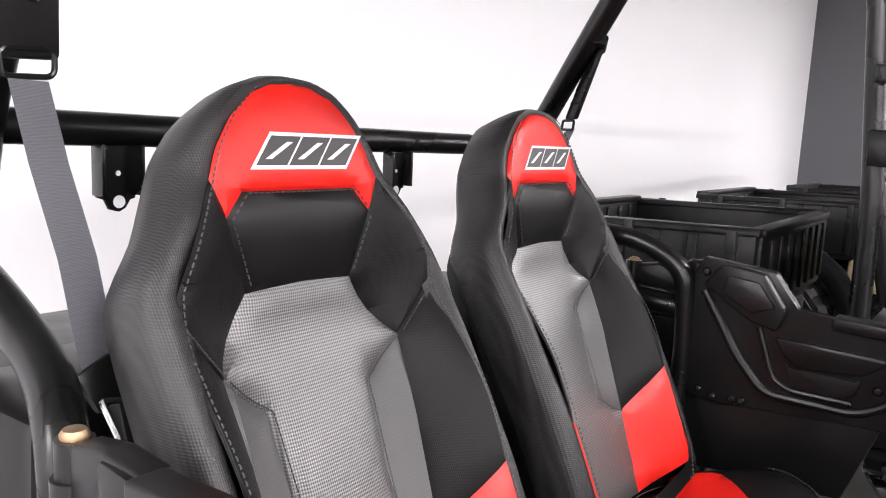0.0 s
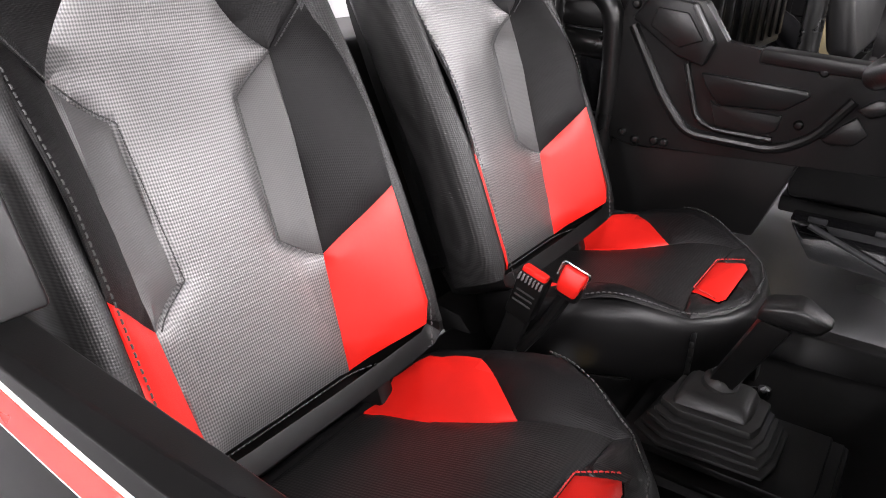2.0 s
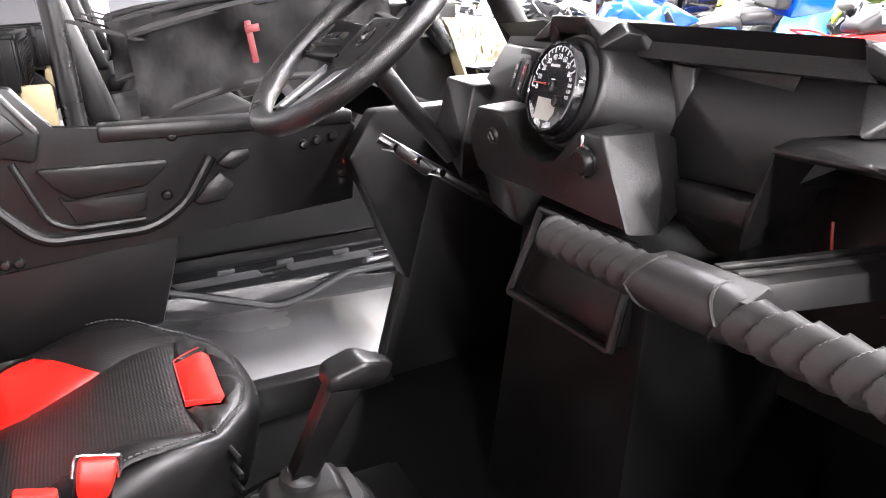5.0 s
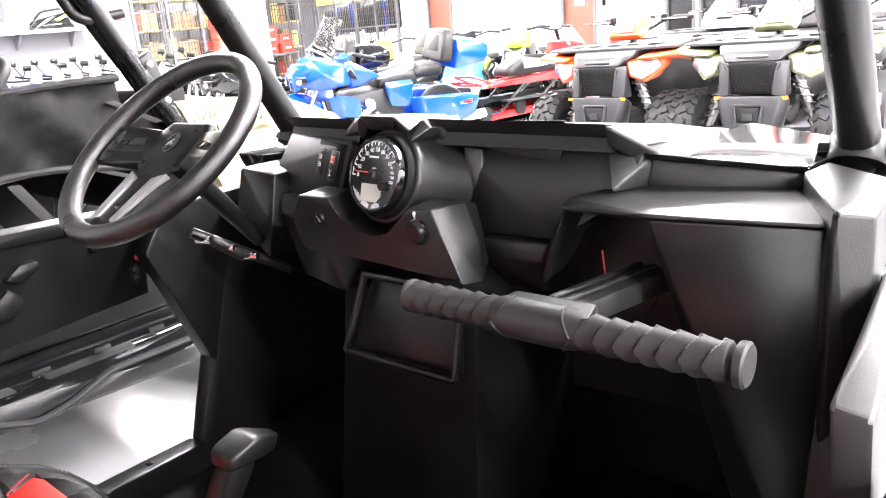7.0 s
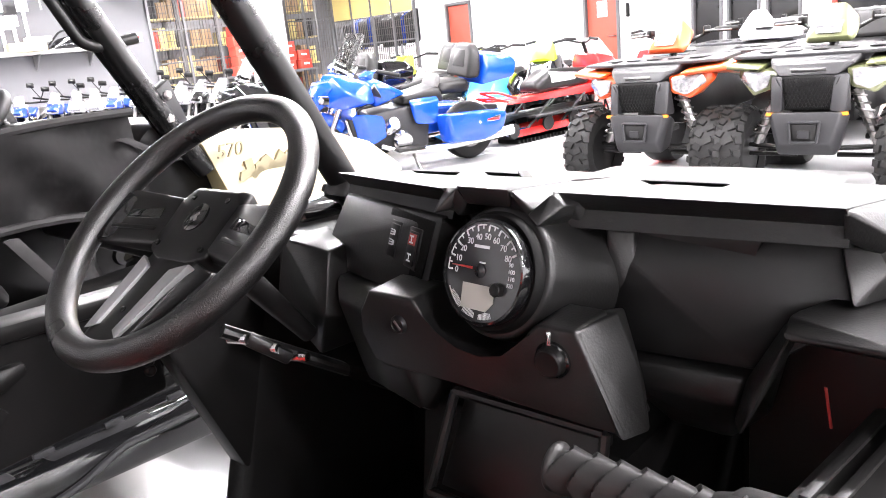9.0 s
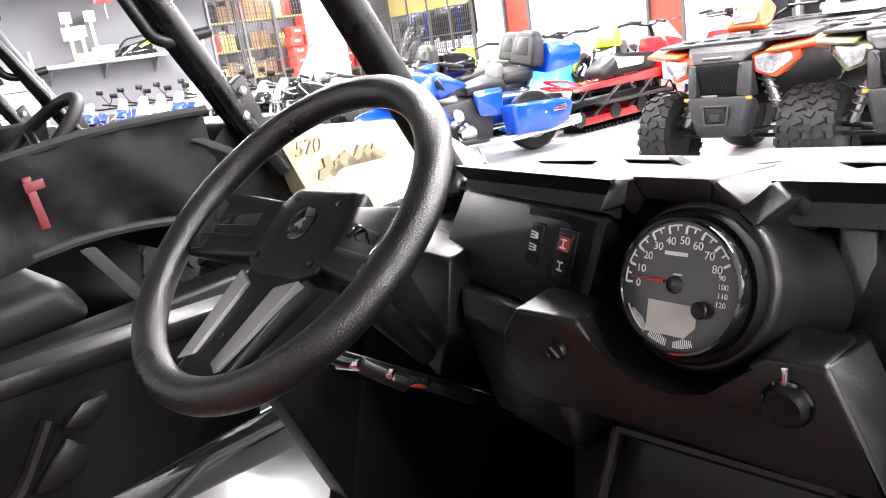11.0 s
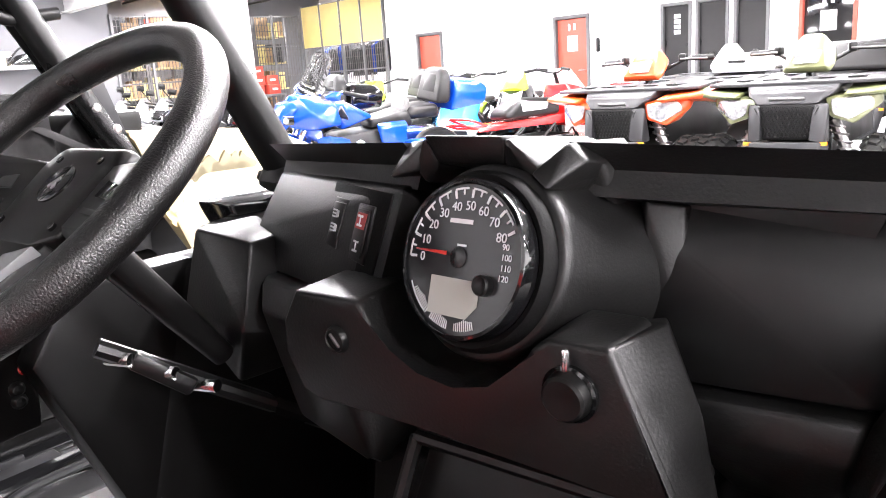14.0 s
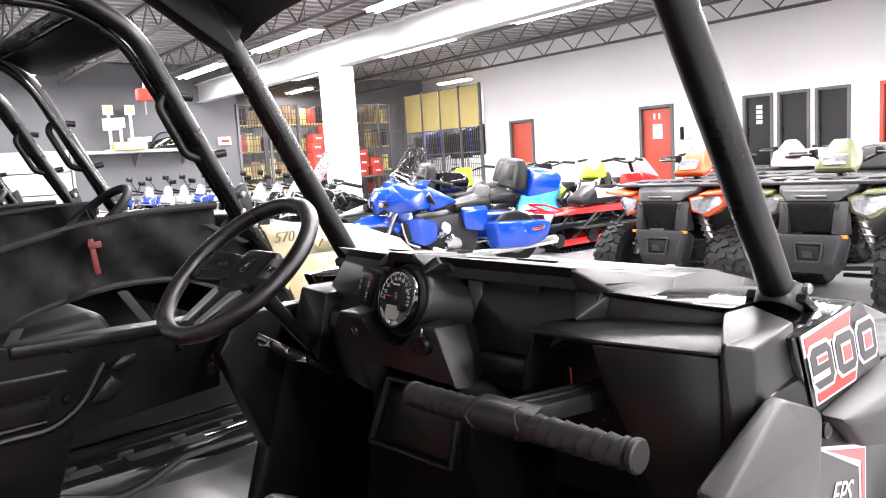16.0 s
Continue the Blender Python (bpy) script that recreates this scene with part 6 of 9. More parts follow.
sp = part("spoke", hull([(-0.046, -0.034, -0.0195), (0.046, -0.034, -0.0195), (-0.050, -0.034, -0.045), (0.050, -0.034, -0.045), (-0.026, -0.155, -0.002), (0.026, -0.155, -0.002), (-0.038, -0.160, -0.006), (0.038, -0.160, -0.006), (-0.032, -0.158, -0.018), (0.032, -0.158, -0.018)], 0.004, 3), "black_plastic", sw)
for sx in (1, -1):
    part("spoke_inlay", hull([(sx * 0.048, -0.042, -0.0140), (sx * 0.022, -0.054, -0.0120), (sx * 0.018, -0.138, -0.0010), (sx * 0.034, -0.146, -0.0002), (sx * 0.046, -0.042, -0.028), (sx * 0.024, -0.054, -0.024), (sx * 0.018, -0.128, -0.014), (sx * 0.030, -0.134, -0.013)], 0.001), "spoke_silver", sp, "satin silver spoke inlay")
for sx in (1, -1):
    part("spoke_end", hull([(sx * 0.128, 0.028, -0.0062), (sx * 0.124, -0.030, -0.0070), (sx * 0.154, 0.034, 0.0005), (sx * 0.152, -0.042, 0.0005), (sx * 0.130, 0.024, -0.014), (sx * 0.128, -0.026, -0.014), (sx * 0.156, 0.030, -0.010), (sx * 0.154, -0.038, -0.010)], 0.003), "gloss_black", sw)
part("hub_badge", lathe([(0.019, -0.004), (0.019, 0.0010), (0.0175, 0.002), (0.0, 0.002)], 28, pose(-0.004, 0.018, -0.017)), "gloss_black", sw, "round dark hub badge")
part("badge_mark", box((0.013, 0.004, 0.001), (-0.004, 0.018, -0.0146), (0, 0, 45), 0.0), "spoke_silver", sw, "plain metal mark on the badge")
part("badge_mark", box((0.004, 0.010, 0.001), (-0.002, 0.016, -0.0146), (0, 0, 40), 0.0), "spoke_silver", sw, "plain metal mark on the badge")
for x, y in ((-0.034, 0.044), (0.034, 0.044), (-0.045, -0.022), (0.045, -0.022), (0.0, -0.112)):
    part("hub_screw", lathe([(0.0036, -0.002), (0.0036, 0.0006), (0.002, 0.0002)], 10, pose(x, y, -0.0165 if y > -0.1 else -0.0075)), "gloss_black", sw)
colm = thing("steering_column", pose(0, 0, 0), "dark steering column with a steel universal joint", "steering column")
part("shroud", tube([(-0.318, 0.284, 1.048), (-0.320, 0.345, 0.970), (-0.322, 0.40, 0.90)], [0.017, 0.015, 0.012], 16), "black_plastic", colm)
part("shaft", tube([(-0.345, 0.29, 0.94), (-0.285, 0.42, 0.85), (-0.24, 0.60, 0.72)], 0.009, 10), "tube_black", colm)
part("joint", box((0.016, 0.062, 0.018), (-0.320, 0.335, 0.905), (-38, 0, -30), 0.004), "tube_black", colm)
for k in range(3):
    part("joint_bolt", lathe([(0.0065, -0.014), (0.0065, 0.014)], 10, pose(-0.338 + k * 0.017, 0.305 + k * 0.03, 0.925 - k * 0.02, 0, 90, 20)), "chrome", colm)

# ---- the other vehicles and the back of the showroom ----
random.seed(7)


def paint(name, c, rough=(0.12, 0.22), coat=0.8, **k):
    M[name] = surface(name, c, tuple(min(1, v * 1.12) for v in c), rough, big=2, fine=60, relief=0.02, coat=coat, **k)
    return name


paint("blue_paint", (0.002, 0.042, 0.34), (0.15, 0.25), 0.5)
paint("navy_paint", (0.012, 0.035, 0.22))
paint("orange_paint", (0.62, 0.065, 0.010), (0.3, 0.4), 0.2)
paint("olive_paint", (0.11, 0.12, 0.055), (0.3, 0.4), 0.2)
paint("red_paint", (0.50, 0.012, 0.012))
paint("lime_paint", (0.42, 0.62, 0.015), (0.25, 0.35), 0.3)
paint("sky_paint", (0.03, 0.25, 0.62))
paint("white_paint", (0.58, 0.58, 0.60))
paint("yellow_paint", (0.62, 0.52, 0.20), (0.4, 0.5), 0.0)
paint("cream_paint", (0.60, 0.50, 0.22), (0.5, 0.6), 0.0)
paint("camo_paint", (0.42, 0.35, 0.20), (0.4, 0.5), 0.1)
paint("camo_dark", (0.20, 0.17, 0.10), (0.4, 0.5), 0.1)
paint("rack_grey", (0.028, 0.028, 0.030), (0.42, 0.55), 0.0, spec=0.25)
paint("graphite", (0.017, 0.017, 0.0185), (0.38, 0.5), 0.0, spec=0.35)
M["lens"] = surface("lens", (0.22, 0.225, 0.235), (0.55, 0.55, 0.57), (0.05, 0.12), 0.7, big=45, fine=90, relief=0.5, depth=0.004)
M["amber"] = surface("amber", (0.6, 0.18, 0.02), (0.65, 0.2, 0.02), (0.2, 0.3))
M["tint_glass"] = glass("tint_glass", (0.93, 0.92, 0.92), 0.0)
M["tint_glass"].node_tree.nodes["Principled BSDF"].inputs["IOR"].default_value = 1.08
M["card_red"] = surface("card_red", (0.50, 0.05, 0.035), (0.56, 0.07, 0.045), (0.6, 0.7), big=3, fine=60)
M["card_brown"] = surface("card_brown", (0.36, 0.24, 0.13), (0.42, 0.28, 0.16), (0.7, 0.8), big=3, fine=60)
M["cloth_black"] = surface("cloth_black", (0.012, 0.012, 0.013), (0.03, 0.03, 0.033), (0.8, 0.9), big=9, fine=200, relief=0.5, depth=0.003)


def tyre(parent, x, y, r, w, knobs=0, rim="black_plastic", name="wheel"):
    """A wheel on a cross axle: rounded tyre, tread blocks, dished rim."""
    at = pose(x, y, r, 0, 90, 0)
    h = w / 2
    t = part(name, lathe([(r * 0.56, -h * 0.8), (r * 0.72, -h), (r * 0.90, -h * 0.95), (r * 0.97, -h * 0.6), (r * 0.985, 0), (r * 0.97, h * 0.6), (r * 0.90, h * 0.95), (r * 0.72, h), (r * 0.56, h * 0.8)], 32, at, caps=False), "rubber", parent, "black rubber tyre", smooth=40)
    part("rim", lathe([(r * 0.57, -h * 0.75), (r * 0.57, h * 0.75), (r * 0.50, h * 0.7), (r * 0.40, h * 0.25), (r * 0.16, h * 0.35), (r * 0.14, h * 0.6), (0.0, h * 0.6)], 20, at), rim, t, smooth=30)
    if knobs:
        b = bmesh.new()
        for k in range(knobs):
            a = 360.0 * k / knobs
            for j, (px, skew) in enumerate(((-0.32, 24), (0.32, -24), (-0.82, 8), (0.82, -8))):
                off = 180.0 / knobs if j % 2 else 0.0
                m = at @ pose(0, 0, 0, 0, 0, a + off) @ pose(r * (0.985 if j < 2 else 0.93), 0, px * h, 0, 0 if j < 2 else (-38 if px > 0 else 38), 0) @ pose(0, 0, 0, skew, 0, 0)
                c = box((0.024, r * 0.135, w * (0.25 if j < 2 else 0.2)), bm=None)
                c.transform(m)
                b = merge(b, c)
        part("tread", b, "rubber", t, "chunky tread blocks", smooth=0)
    return t


def atv(m, color, label):
    t = thing("quad_bike", m, label, "quad bike", "parked quad bikes")
    for sx in (1, -1):
        tyre(t, sx * 0.49, 0.60, 0.315, 0.21, 22)
        tyre(t, sx * 0.47, -0.62, 0.315, 0.26, 0)
        # headlight pod in a coloured surround
        pod = part("headlight_surround", hull([(sx * 0.19, 0.74, 0.86), (sx * 0.46, 0.66, 0.885), (sx * 0.22, 0.77, 0.75), (sx * 0.35, 0.74, 0.705), (sx * 0.48, 0.63, 0.82), (sx * 0.20, 0.5, 0.88), (sx * 0.46, 0.5, 0.88), (sx * 0.34, 0.5, 0.72)], 0.012), color, t)
        part("headlight", hull([(sx * 0.225, 0.783, 0.855), (sx * 0.425, 0.715, 0.872), (sx * 0.24, 0.793, 0.765), (sx * 0.33, 0.770, 0.728), (sx * 0.450, 0.692, 0.805), (sx * 0.26, 0.66, 0.82), (sx * 0.40, 0.62, 0.82), (sx * 0.32, 0.66, 0.76)], 0.012), "lens", pod, "clear faceted headlight")
        part("fender", hull([(sx * 0.30, 0.80, 0.885), (sx * 0.58, 0.70, 0.91), (sx * 0.62, 0.45, 0.94), (sx * 0.28, 0.40, 0.93), (sx * 0.60, 0.16, 0.86), (sx * 0.60, 0.10, 0.82), (sx * 0.30, 0.80, 0.865), (sx * 0.60, 0.68, 0.885), (sx * 0.28, 0.12, 0.88)], 0.010), color, t)
        part("fender_lip", hull([(sx * 0.44, 0.72, 0.88), (sx * 0.61, 0.60, 0.87), (sx * 0.62, 0.20, 0.80), (sx * 0.63, 0.58, 0.91), (sx * 0.64, 0.20, 0.84), (sx * 0.46, 0.74, 0.905)], 0.006), color, t)
        part("rear_fender", hull([(sx * 0.2, -0.25, 0.86), (sx * 0.56, -0.30, 0.86), (sx * 0.60, -0.62, 0.90), (sx * 0.55, -0.98, 0.86), (sx * 0.2, -1.0, 0.88), (sx * 0.58, -0.32, 0.80), (sx * 0.60, -0.64, 0.84), (sx * 0.2, -0.6, 0.82)], 0.015), color, t)
        # suspension
        part("shock", tube([(sx * 0.22, 0.60, 0.72), (sx * 0.36, 0.60, 0.38)], 0.032, 10), "steel", t)
        coil = []
        for k in range(61):
            c = Vector((sx * 0.22, 0.60, 0.70)).lerp(Vector((sx * 0.36, 0.60, 0.42)), k / 60)
            coil.append(c + Vector((0.045 * math.cos(k * math.pi / 5), 0.045 * math.sin(k * math.pi / 5), 0)))
        b = tube(coil, 0.007, 6)
        part("spring", b, "steel", t, "steel coil spring")
        part("control_arm", tube([(sx * 0.12, 0.55, 0.30), (sx * 0.42, 0.60, 0.31)], 0.016, 8), "black_plastic", t)
        part("control_arm", tube([(sx * 0.12, 0.66, 0.36), (sx * 0.42, 0.60, 0.37)], 0.016, 8), "black_plastic", t)
        part("marker", box((0.05, 0.012, 0.022), (sx * 0.21, 0.845, 0.60), (0, 0, 0), 0.003), "amber", t, "small amber marker")
        part("foot_well", hull([(sx * 0.2, 0.2, 0.38), (sx * 0.58, 0.25, 0.42), (sx * 0.2, -0.3, 0.38), (sx * 0.58, -0.28, 0.40), (sx * 0.58, 0.30, 0.55), (sx * 0.58, -0.3, 0.50), (sx * 0.2, 0.2, 0.34), (sx * 0.2, -0.3, 0.34)], 0.01), "black_plastic", t)
    # front fascia, grille and bumper
    part("fascia", hull([(-0.20, 0.78, 0.90), (0.20, 0.78, 0.90), (-0.26, 0.72, 0.915), (0.26, 0.72, 0.915), (-0.17, 0.83, 0.83), (0.17, 0.83, 0.83), (-0.19, 0.5, 0.9), (0.19, 0.5, 0.9), (-0.15, 0.5, 0.8), (0.15, 0.5, 0.8)], 0.012), "graphite", t)
    for sx in (1, -1):
        part("fascia_side", hull([(sx * 0.145, 0.83, 0.83), (sx * 0.225, 0.79, 0.83), (sx * 0.135, 0.865, 0.62), (sx * 0.215, 0.83, 0.60), (sx * 0.16, 0.7, 0.83), (sx * 0.22, 0.7, 0.60), (sx * 0.14, 0.7, 0.62)], 0.010), "graphite", t)
    part("grille_back", box((0.30, 0.02, 0.21), (0, 0.80, 0.725), (-8, 0, 0), 0.004), "rubber", t)
    b = bmesh.new()
    for k in range(13):
        b = box((0.004, 0.006, 0.20), (-0.138 + k * 0.023, 0.822, 0.725), (-8, 25, 0), bm=b)
        b = box((0.004, 0.006, 0.20), (-0.138 + k * 0.023, 0.823, 0.725), (-8, -25, 0), bm=b)
    part("grille_mesh", b, "black_plastic", t, "dark diamond mesh grille", smooth=0)
    part("hood_cap", hull([(-0.24, 0.765, 0.885), (0.24, 0.765, 0.885), (-0.27, 0.66, 0.955), (0.27, 0.66, 0.955), (-0.30, 0.40, 0.975), (0.30, 0.40, 0.975), (-0.2, 0.80, 0.86), (0.2, 0.80, 0.86), (-0.25, 0.45, 0.88), (0.25, 0.45, 0.88)], 0.015, 3), "rack_grey", t, "charcoal nose cover")
    part("brand_plate", box((0.20, 0.006, 0.022), (0, 0.825, 0.862), (-40, 0, 0), 0.002), "steel", t, "plain raised plate on the nose")
    bump_part = part("bumper", hull([(-0.20, 0.86, 0.615), (0.20, 0.86, 0.615), (-0.24, 0.80, 0.60), (0.24, 0.80, 0.60), (-0.15, 0.885, 0.42), (0.15, 0.885, 0.42), (-0.17, 0.82, 0.34), (0.17, 0.82, 0.34), (-0.2, 0.66, 0.55), (0.2, 0.66, 0.55), (-0.16, 0.66, 0.36), (0.16, 0.66, 0.36)], 0.015), "graphite", t, "charcoal moulded bumper")
    part("bumper_frame", tube(rounded([(-0.09, 0.885, 0.555), (0.09, 0.885, 0.555), (0.075, 0.897, 0.43), (-0.075, 0.897, 0.43)], 0.012, 4, True), 0.010, 8, True), "graphite", bump_part)
    part("bumper_recess", box((0.14, 0.01, 0.10), (0, 0.882, 0.492), (-5, 0, 0), 0.004), "rubber", bump_part)
    part("tow_block", box((0.07, 0.02, 0.05), (0, 0.888, 0.48), (-5, 0, 0), 0.006), "graphite", bump_part)
    for k in (-1, 1):
        part("bumper_slot", box((0.05, 0.01, 0.035), (k * 0.17, 0.845, 0.565), (-5, 0, k * -25), 0.004), "rubber", bump_part)
    # racks
    for y0, y1, z in ((0.22, 0.69, 0.955), (-1.02, -0.42, 0.945)):
        rack = part("rack", hull([(-0.52, y1 - 0.06, z), (0.52, y1 - 0.06, z), (-0.34, y1, z), (0.34, y1, z), (-0.50, y0, z + 0.015), (0.50, y0, z + 0.015), (-0.52, y1 - 0.06, z - 0.022), (0.52, y1 - 0.06, z - 0.022), (-0.34, y1, z - 0.022), (0.34, y1, z - 0.022), (-0.50, y0, z - 0.015), (0.50, y0, z - 0.015)], 0.008), "rack_grey", t, "charcoal slotted cargo rack")
        for k in range(5):
            part("rack_slot", box((0.085, (y1 - y0) * 0.45, 0.006), (-0.32 + 0.16 * k, (y0 + y1) / 2 + 0.02, z + 0.010), (1.5, 0, 0), 0.002), "rubber", rack)
    # pod, handlebar, seat, body
    part("body", hull([(-0.2, 0.5, 0.5), (0.2, 0.5, 0.5), (-0.22, -0.9, 0.5), (0.22, -0.9, 0.5), (-0.17, 0.35, 0.90), (0.17, 0.35, 0.90), (-0.2, -0.8, 0.82), (0.2, -0.8, 0.82)], 0.03), "black_plastic", t)
    pod = part("handlebar_pod", hull([(-0.14, 0.36, 0.99), (0.14, 0.36, 0.99), (-0.06, 0.21, 1.235), (0.06, 0.21, 1.235), (-0.135, 0.20, 1.14), (0.135, 0.20, 1.14), (-0.12, 0.40, 1.03), (0.12, 0.40, 1.03), (-0.10, 0.08, 1.12), (0.10, 0.08, 1.12), (-0.16, 0.30, 1.05), (0.16, 0.30, 1.05)], 0.012), color, t)
    part("pod_light", hull([(-0.075, 0.398, 1.05), (0.075, 0.398, 1.05), (-0.085, 0.345, 1.13), (0.085, 0.345, 1.13), (-0.05, 0.30, 1.08), (0.05, 0.30, 1.08)], 0.008), "lens", pod, "clear pod light")
    part("handlebar", tube(rounded([(-0.40, 0.08, 1.13), (-0.24, 0.14, 1.13), (-0.10, 0.20, 1.05), (0.10, 0.20, 1.05), (0.24, 0.14, 1.13), (0.40, 0.08, 1.13)], 0.05), 0.013, 10), "black_plastic", t)
    for sx in (1, -1):
        part("grip", tube([(sx * 0.28, 0.125, 1.132), (sx * 0.42, 0.07, 1.13)], 0.019, 12), "rubber", t)
        part("brake_lever", tube([(sx * 0.22, 0.19, 1.13), (sx * 0.40, 0.14, 1.125)], 0.007, 6), "steel", t)
        part("control_block", box((0.05, 0.05, 0.06), (sx * 0.22, 0.145, 1.135), (0, 0, sx * -20), 0.01), "black_plastic", t)
    part("steering_post", tube([(0, 0.30, 0.85), (0, 0.20, 1.06)], 0.03, 10), "black_plastic", t)
    part("seat", hull([(-0.13, 0.02, 0.90), (0.13, 0.02, 0.90), (-0.17, -0.45, 0.92), (0.17, -0.45, 0.92), (-0.17, -0.70, 0.98), (0.17, -0.70, 0.98), (-0.12, 0.0, 0.84), (0.12, 0.0, 0.84), (-0.17, -0.75, 0.86), (0.17, -0.75, 0.86)], 0.05, 4), "black_smooth", t, "black padded seat")
    return t


def aim(fx, fy):
    return math.degrees(math.atan2(-fx, fy))


atv(pose(-2.12, 5.56, 0, 0, 0, 180.5), "orange_paint", "orange and charcoal quad bike with knobbly tyres")
atv(pose(-1.03, 5.60, 0, 0, 0, 181.8), "olive_paint", "olive green and charcoal quad bike with knobbly tyres")
atv(pose(-1.15, 8.1, 0, 0, 0, aim(0.0, -1.0)), "white_paint", "white and charcoal quad bike behind the others")
atv(pose(-2.35, 8.0, 0, 0, 0, aim(-0.1, -1.0)), "white_paint", "white and charcoal quad bike behind the others")
rear_box = thing("cargo_trunk", pose(-2.10, 7.35, 0.965, 0, 0, 175), "white plastic cargo trunk on a quad bike's rack", "box")
part("body", hull([(-0.25, -0.15, 0), (0.25, -0.15, 0), (-0.25, 0.15, 0), (0.25, 0.15, 0), (-0.22, -0.12, 0.17), (0.22, -0.12, 0.17), (-0.22, 0.12, 0.17), (0.22, 0.12, 0.17)], 0.03, 3), "white_paint", rear_box)
part("latch", box((0.16, 0.02, 0.02), (0, 0.15, 0.10), (0, 0, 0), 0.004), "black_plastic", rear_box)
box_seat = thing("passenger_backrest", pose(-0.95, 6.35, 0.96, 0, 0, 180), "black padded passenger backrest on a quad bike's rack", "seat")
part("base", hull([(-0.28, -0.2, 0), (0.28, -0.2, 0), (-0.28, 0.2, 0), (0.28, 0.2, 0), (-0.22, -0.2, 0.20), (0.22, -0.2, 0.20), (-0.24, 0.1, 0.22), (0.24, 0.1, 0.22)], 0.05, 4), "black_smooth", box_seat)


def tourer(m, color, label, seat_mat="black_smooth"):
    """A touring motorcycle; it heads along y."""
    t = thing("touring_motorcycle", m, label, "motorcycle", "parked motorcycles")
    tyre(t, 0, 0.86, 0.31, 0.14, 0, "steel")
    tyre(t, 0, -0.82, 0.31, 0.18, 0, "steel")
    part("front_fender", tube([(0, 0.86 + 0.34 * math.cos(radians(a)), 0.31 + 0.34 * math.sin(radians(a))) for a in range(-5, 150, 12)], 0.085, 12, squash=0.35), color, t)
    for sx in (1, -1):
        part("fork", tube([(sx * 0.10, 0.86, 0.31), (sx * 0.09, 0.58, 0.88)], 0.028, 10), "chrome", t)
        # fairing: upper flank with a lower scoop
        part("fairing_side", hull([(sx * 0.06, 0.86, 0.86), (sx * 0.34, 0.66, 0.90), (sx * 0.38, 0.48, 0.80), (sx * 0.27, 0.34, 0.77), (sx * 0.22, 0.66, 0.73), (sx * 0.14, 0.80, 0.76), (sx * 0.28, 0.40, 0.97), (sx * 0.12, 0.70, 1.05), (sx * 0.10, 0.44, 1.0)], 0.03, 4), color, t)
        part("fairing_pocket", hull([(sx * 0.29, 0.36, 0.93), (sx * 0.30, 0.30, 0.84), (sx * 0.22, 0.26, 0.80), (sx * 0.20, 0.32, 0.95), (sx * 0.2, 0.4, 0.85)], 0.008), "graphite", t)
        part("lower_belly", hull([(sx * 0.10, 0.64, 0.40), (sx * 0.28, 0.52, 0.38), (sx * 0.26, 0.30, 0.30), (sx * 0.08, 0.5, 0.28), (sx * 0.1, 0.4, 0.45)], 0.015), "gloss_black", t)
        part("brake_disc", lathe([(0.075, 0), (0.15, 0), (0.15, 0.006), (0.075, 0.006)], 28, pose(sx * 0.078, 0.86, 0.31, 0, sx * 90, 0)), "steel", t)
        part("scoop", hull([(sx * 0.26, 0.62, 0.69), (sx * 0.35, 0.52, 0.70), (sx * 0.26, 0.56, 0.42), (sx * 0.32, 0.42, 0.38), (sx * 0.35, 0.30, 0.66), (sx * 0.31, 0.27, 0.44), (sx * 0.22, 0.34, 0.5)], 0.018, 3), color, t)
        part("scoop_mouth", hull([(sx * 0.225, 0.655, 0.66), (sx * 0.275, 0.645, 0.66), (sx * 0.22, 0.60, 0.42), (sx * 0.268, 0.585, 0.43), (sx * 0.24, 0.5, 0.6)], 0.006), "rubber", t)
        part("scoop_trim", tube([(sx * 0.275, 0.665, 0.65), (sx * 0.285, 0.65, 0.55), (sx * 0.262, 0.60, 0.43), (sx * 0.30, 0.48, 0.38)], 0.014, 8), "chrome", t)
        recess = part("headlight_recess", hull([(sx * 0.035, 0.905, 0.865), (sx * 0.235, 0.795, 0.875), (sx * 0.05, 0.895, 0.79), (sx * 0.22, 0.80, 0.805), (sx * 0.1, 0.75, 0.84)], 0.006), "gloss_black", t, "dark headlight opening")
        part("headlight", lathe([(0.030, -0.02), (0.030, 0.004), (0.02, 0.014), (0.0, 0.017)], 18, pose(sx * 0.155, 0.850, 0.838, -90, 0, sx * -28)), "lens", recess, "round clear headlight")
        part("headlight_trim", tube([(sx * 0.235, 0.80, 0.885), (sx * 0.035, 0.912, 0.872), (sx * 0.05, 0.905, 0.785)], 0.007, 6), "chrome", t)
        mir = part("mirror", hull([(sx * 0.34, 0.50, 1.00), (sx * 0.50, 0.46, 1.02), (sx * 0.34, 0.48, 1.10), (sx * 0.50, 0.44, 1.11), (sx * 0.36, 0.56, 1.05), (sx * 0.48, 0.52, 1.06)], 0.015, 3), color, t)
        # saddlebag with lamp
        bag = part("saddlebag", hull([(sx * 0.22, -0.30, 0.72), (sx * 0.40, -0.36, 0.74), (sx * 0.44, -0.70, 0.74), (sx * 0.36, -1.10, 0.66), (sx * 0.22, -1.12, 0.68), (sx * 0.22, -0.36, 0.42), (sx * 0.40, -0.42, 0.44), (sx * 0.42, -0.80, 0.42), (sx * 0.34, -1.06, 0.48), (sx * 0.22, -1.06, 0.44)], 0.03, 3), color, t)
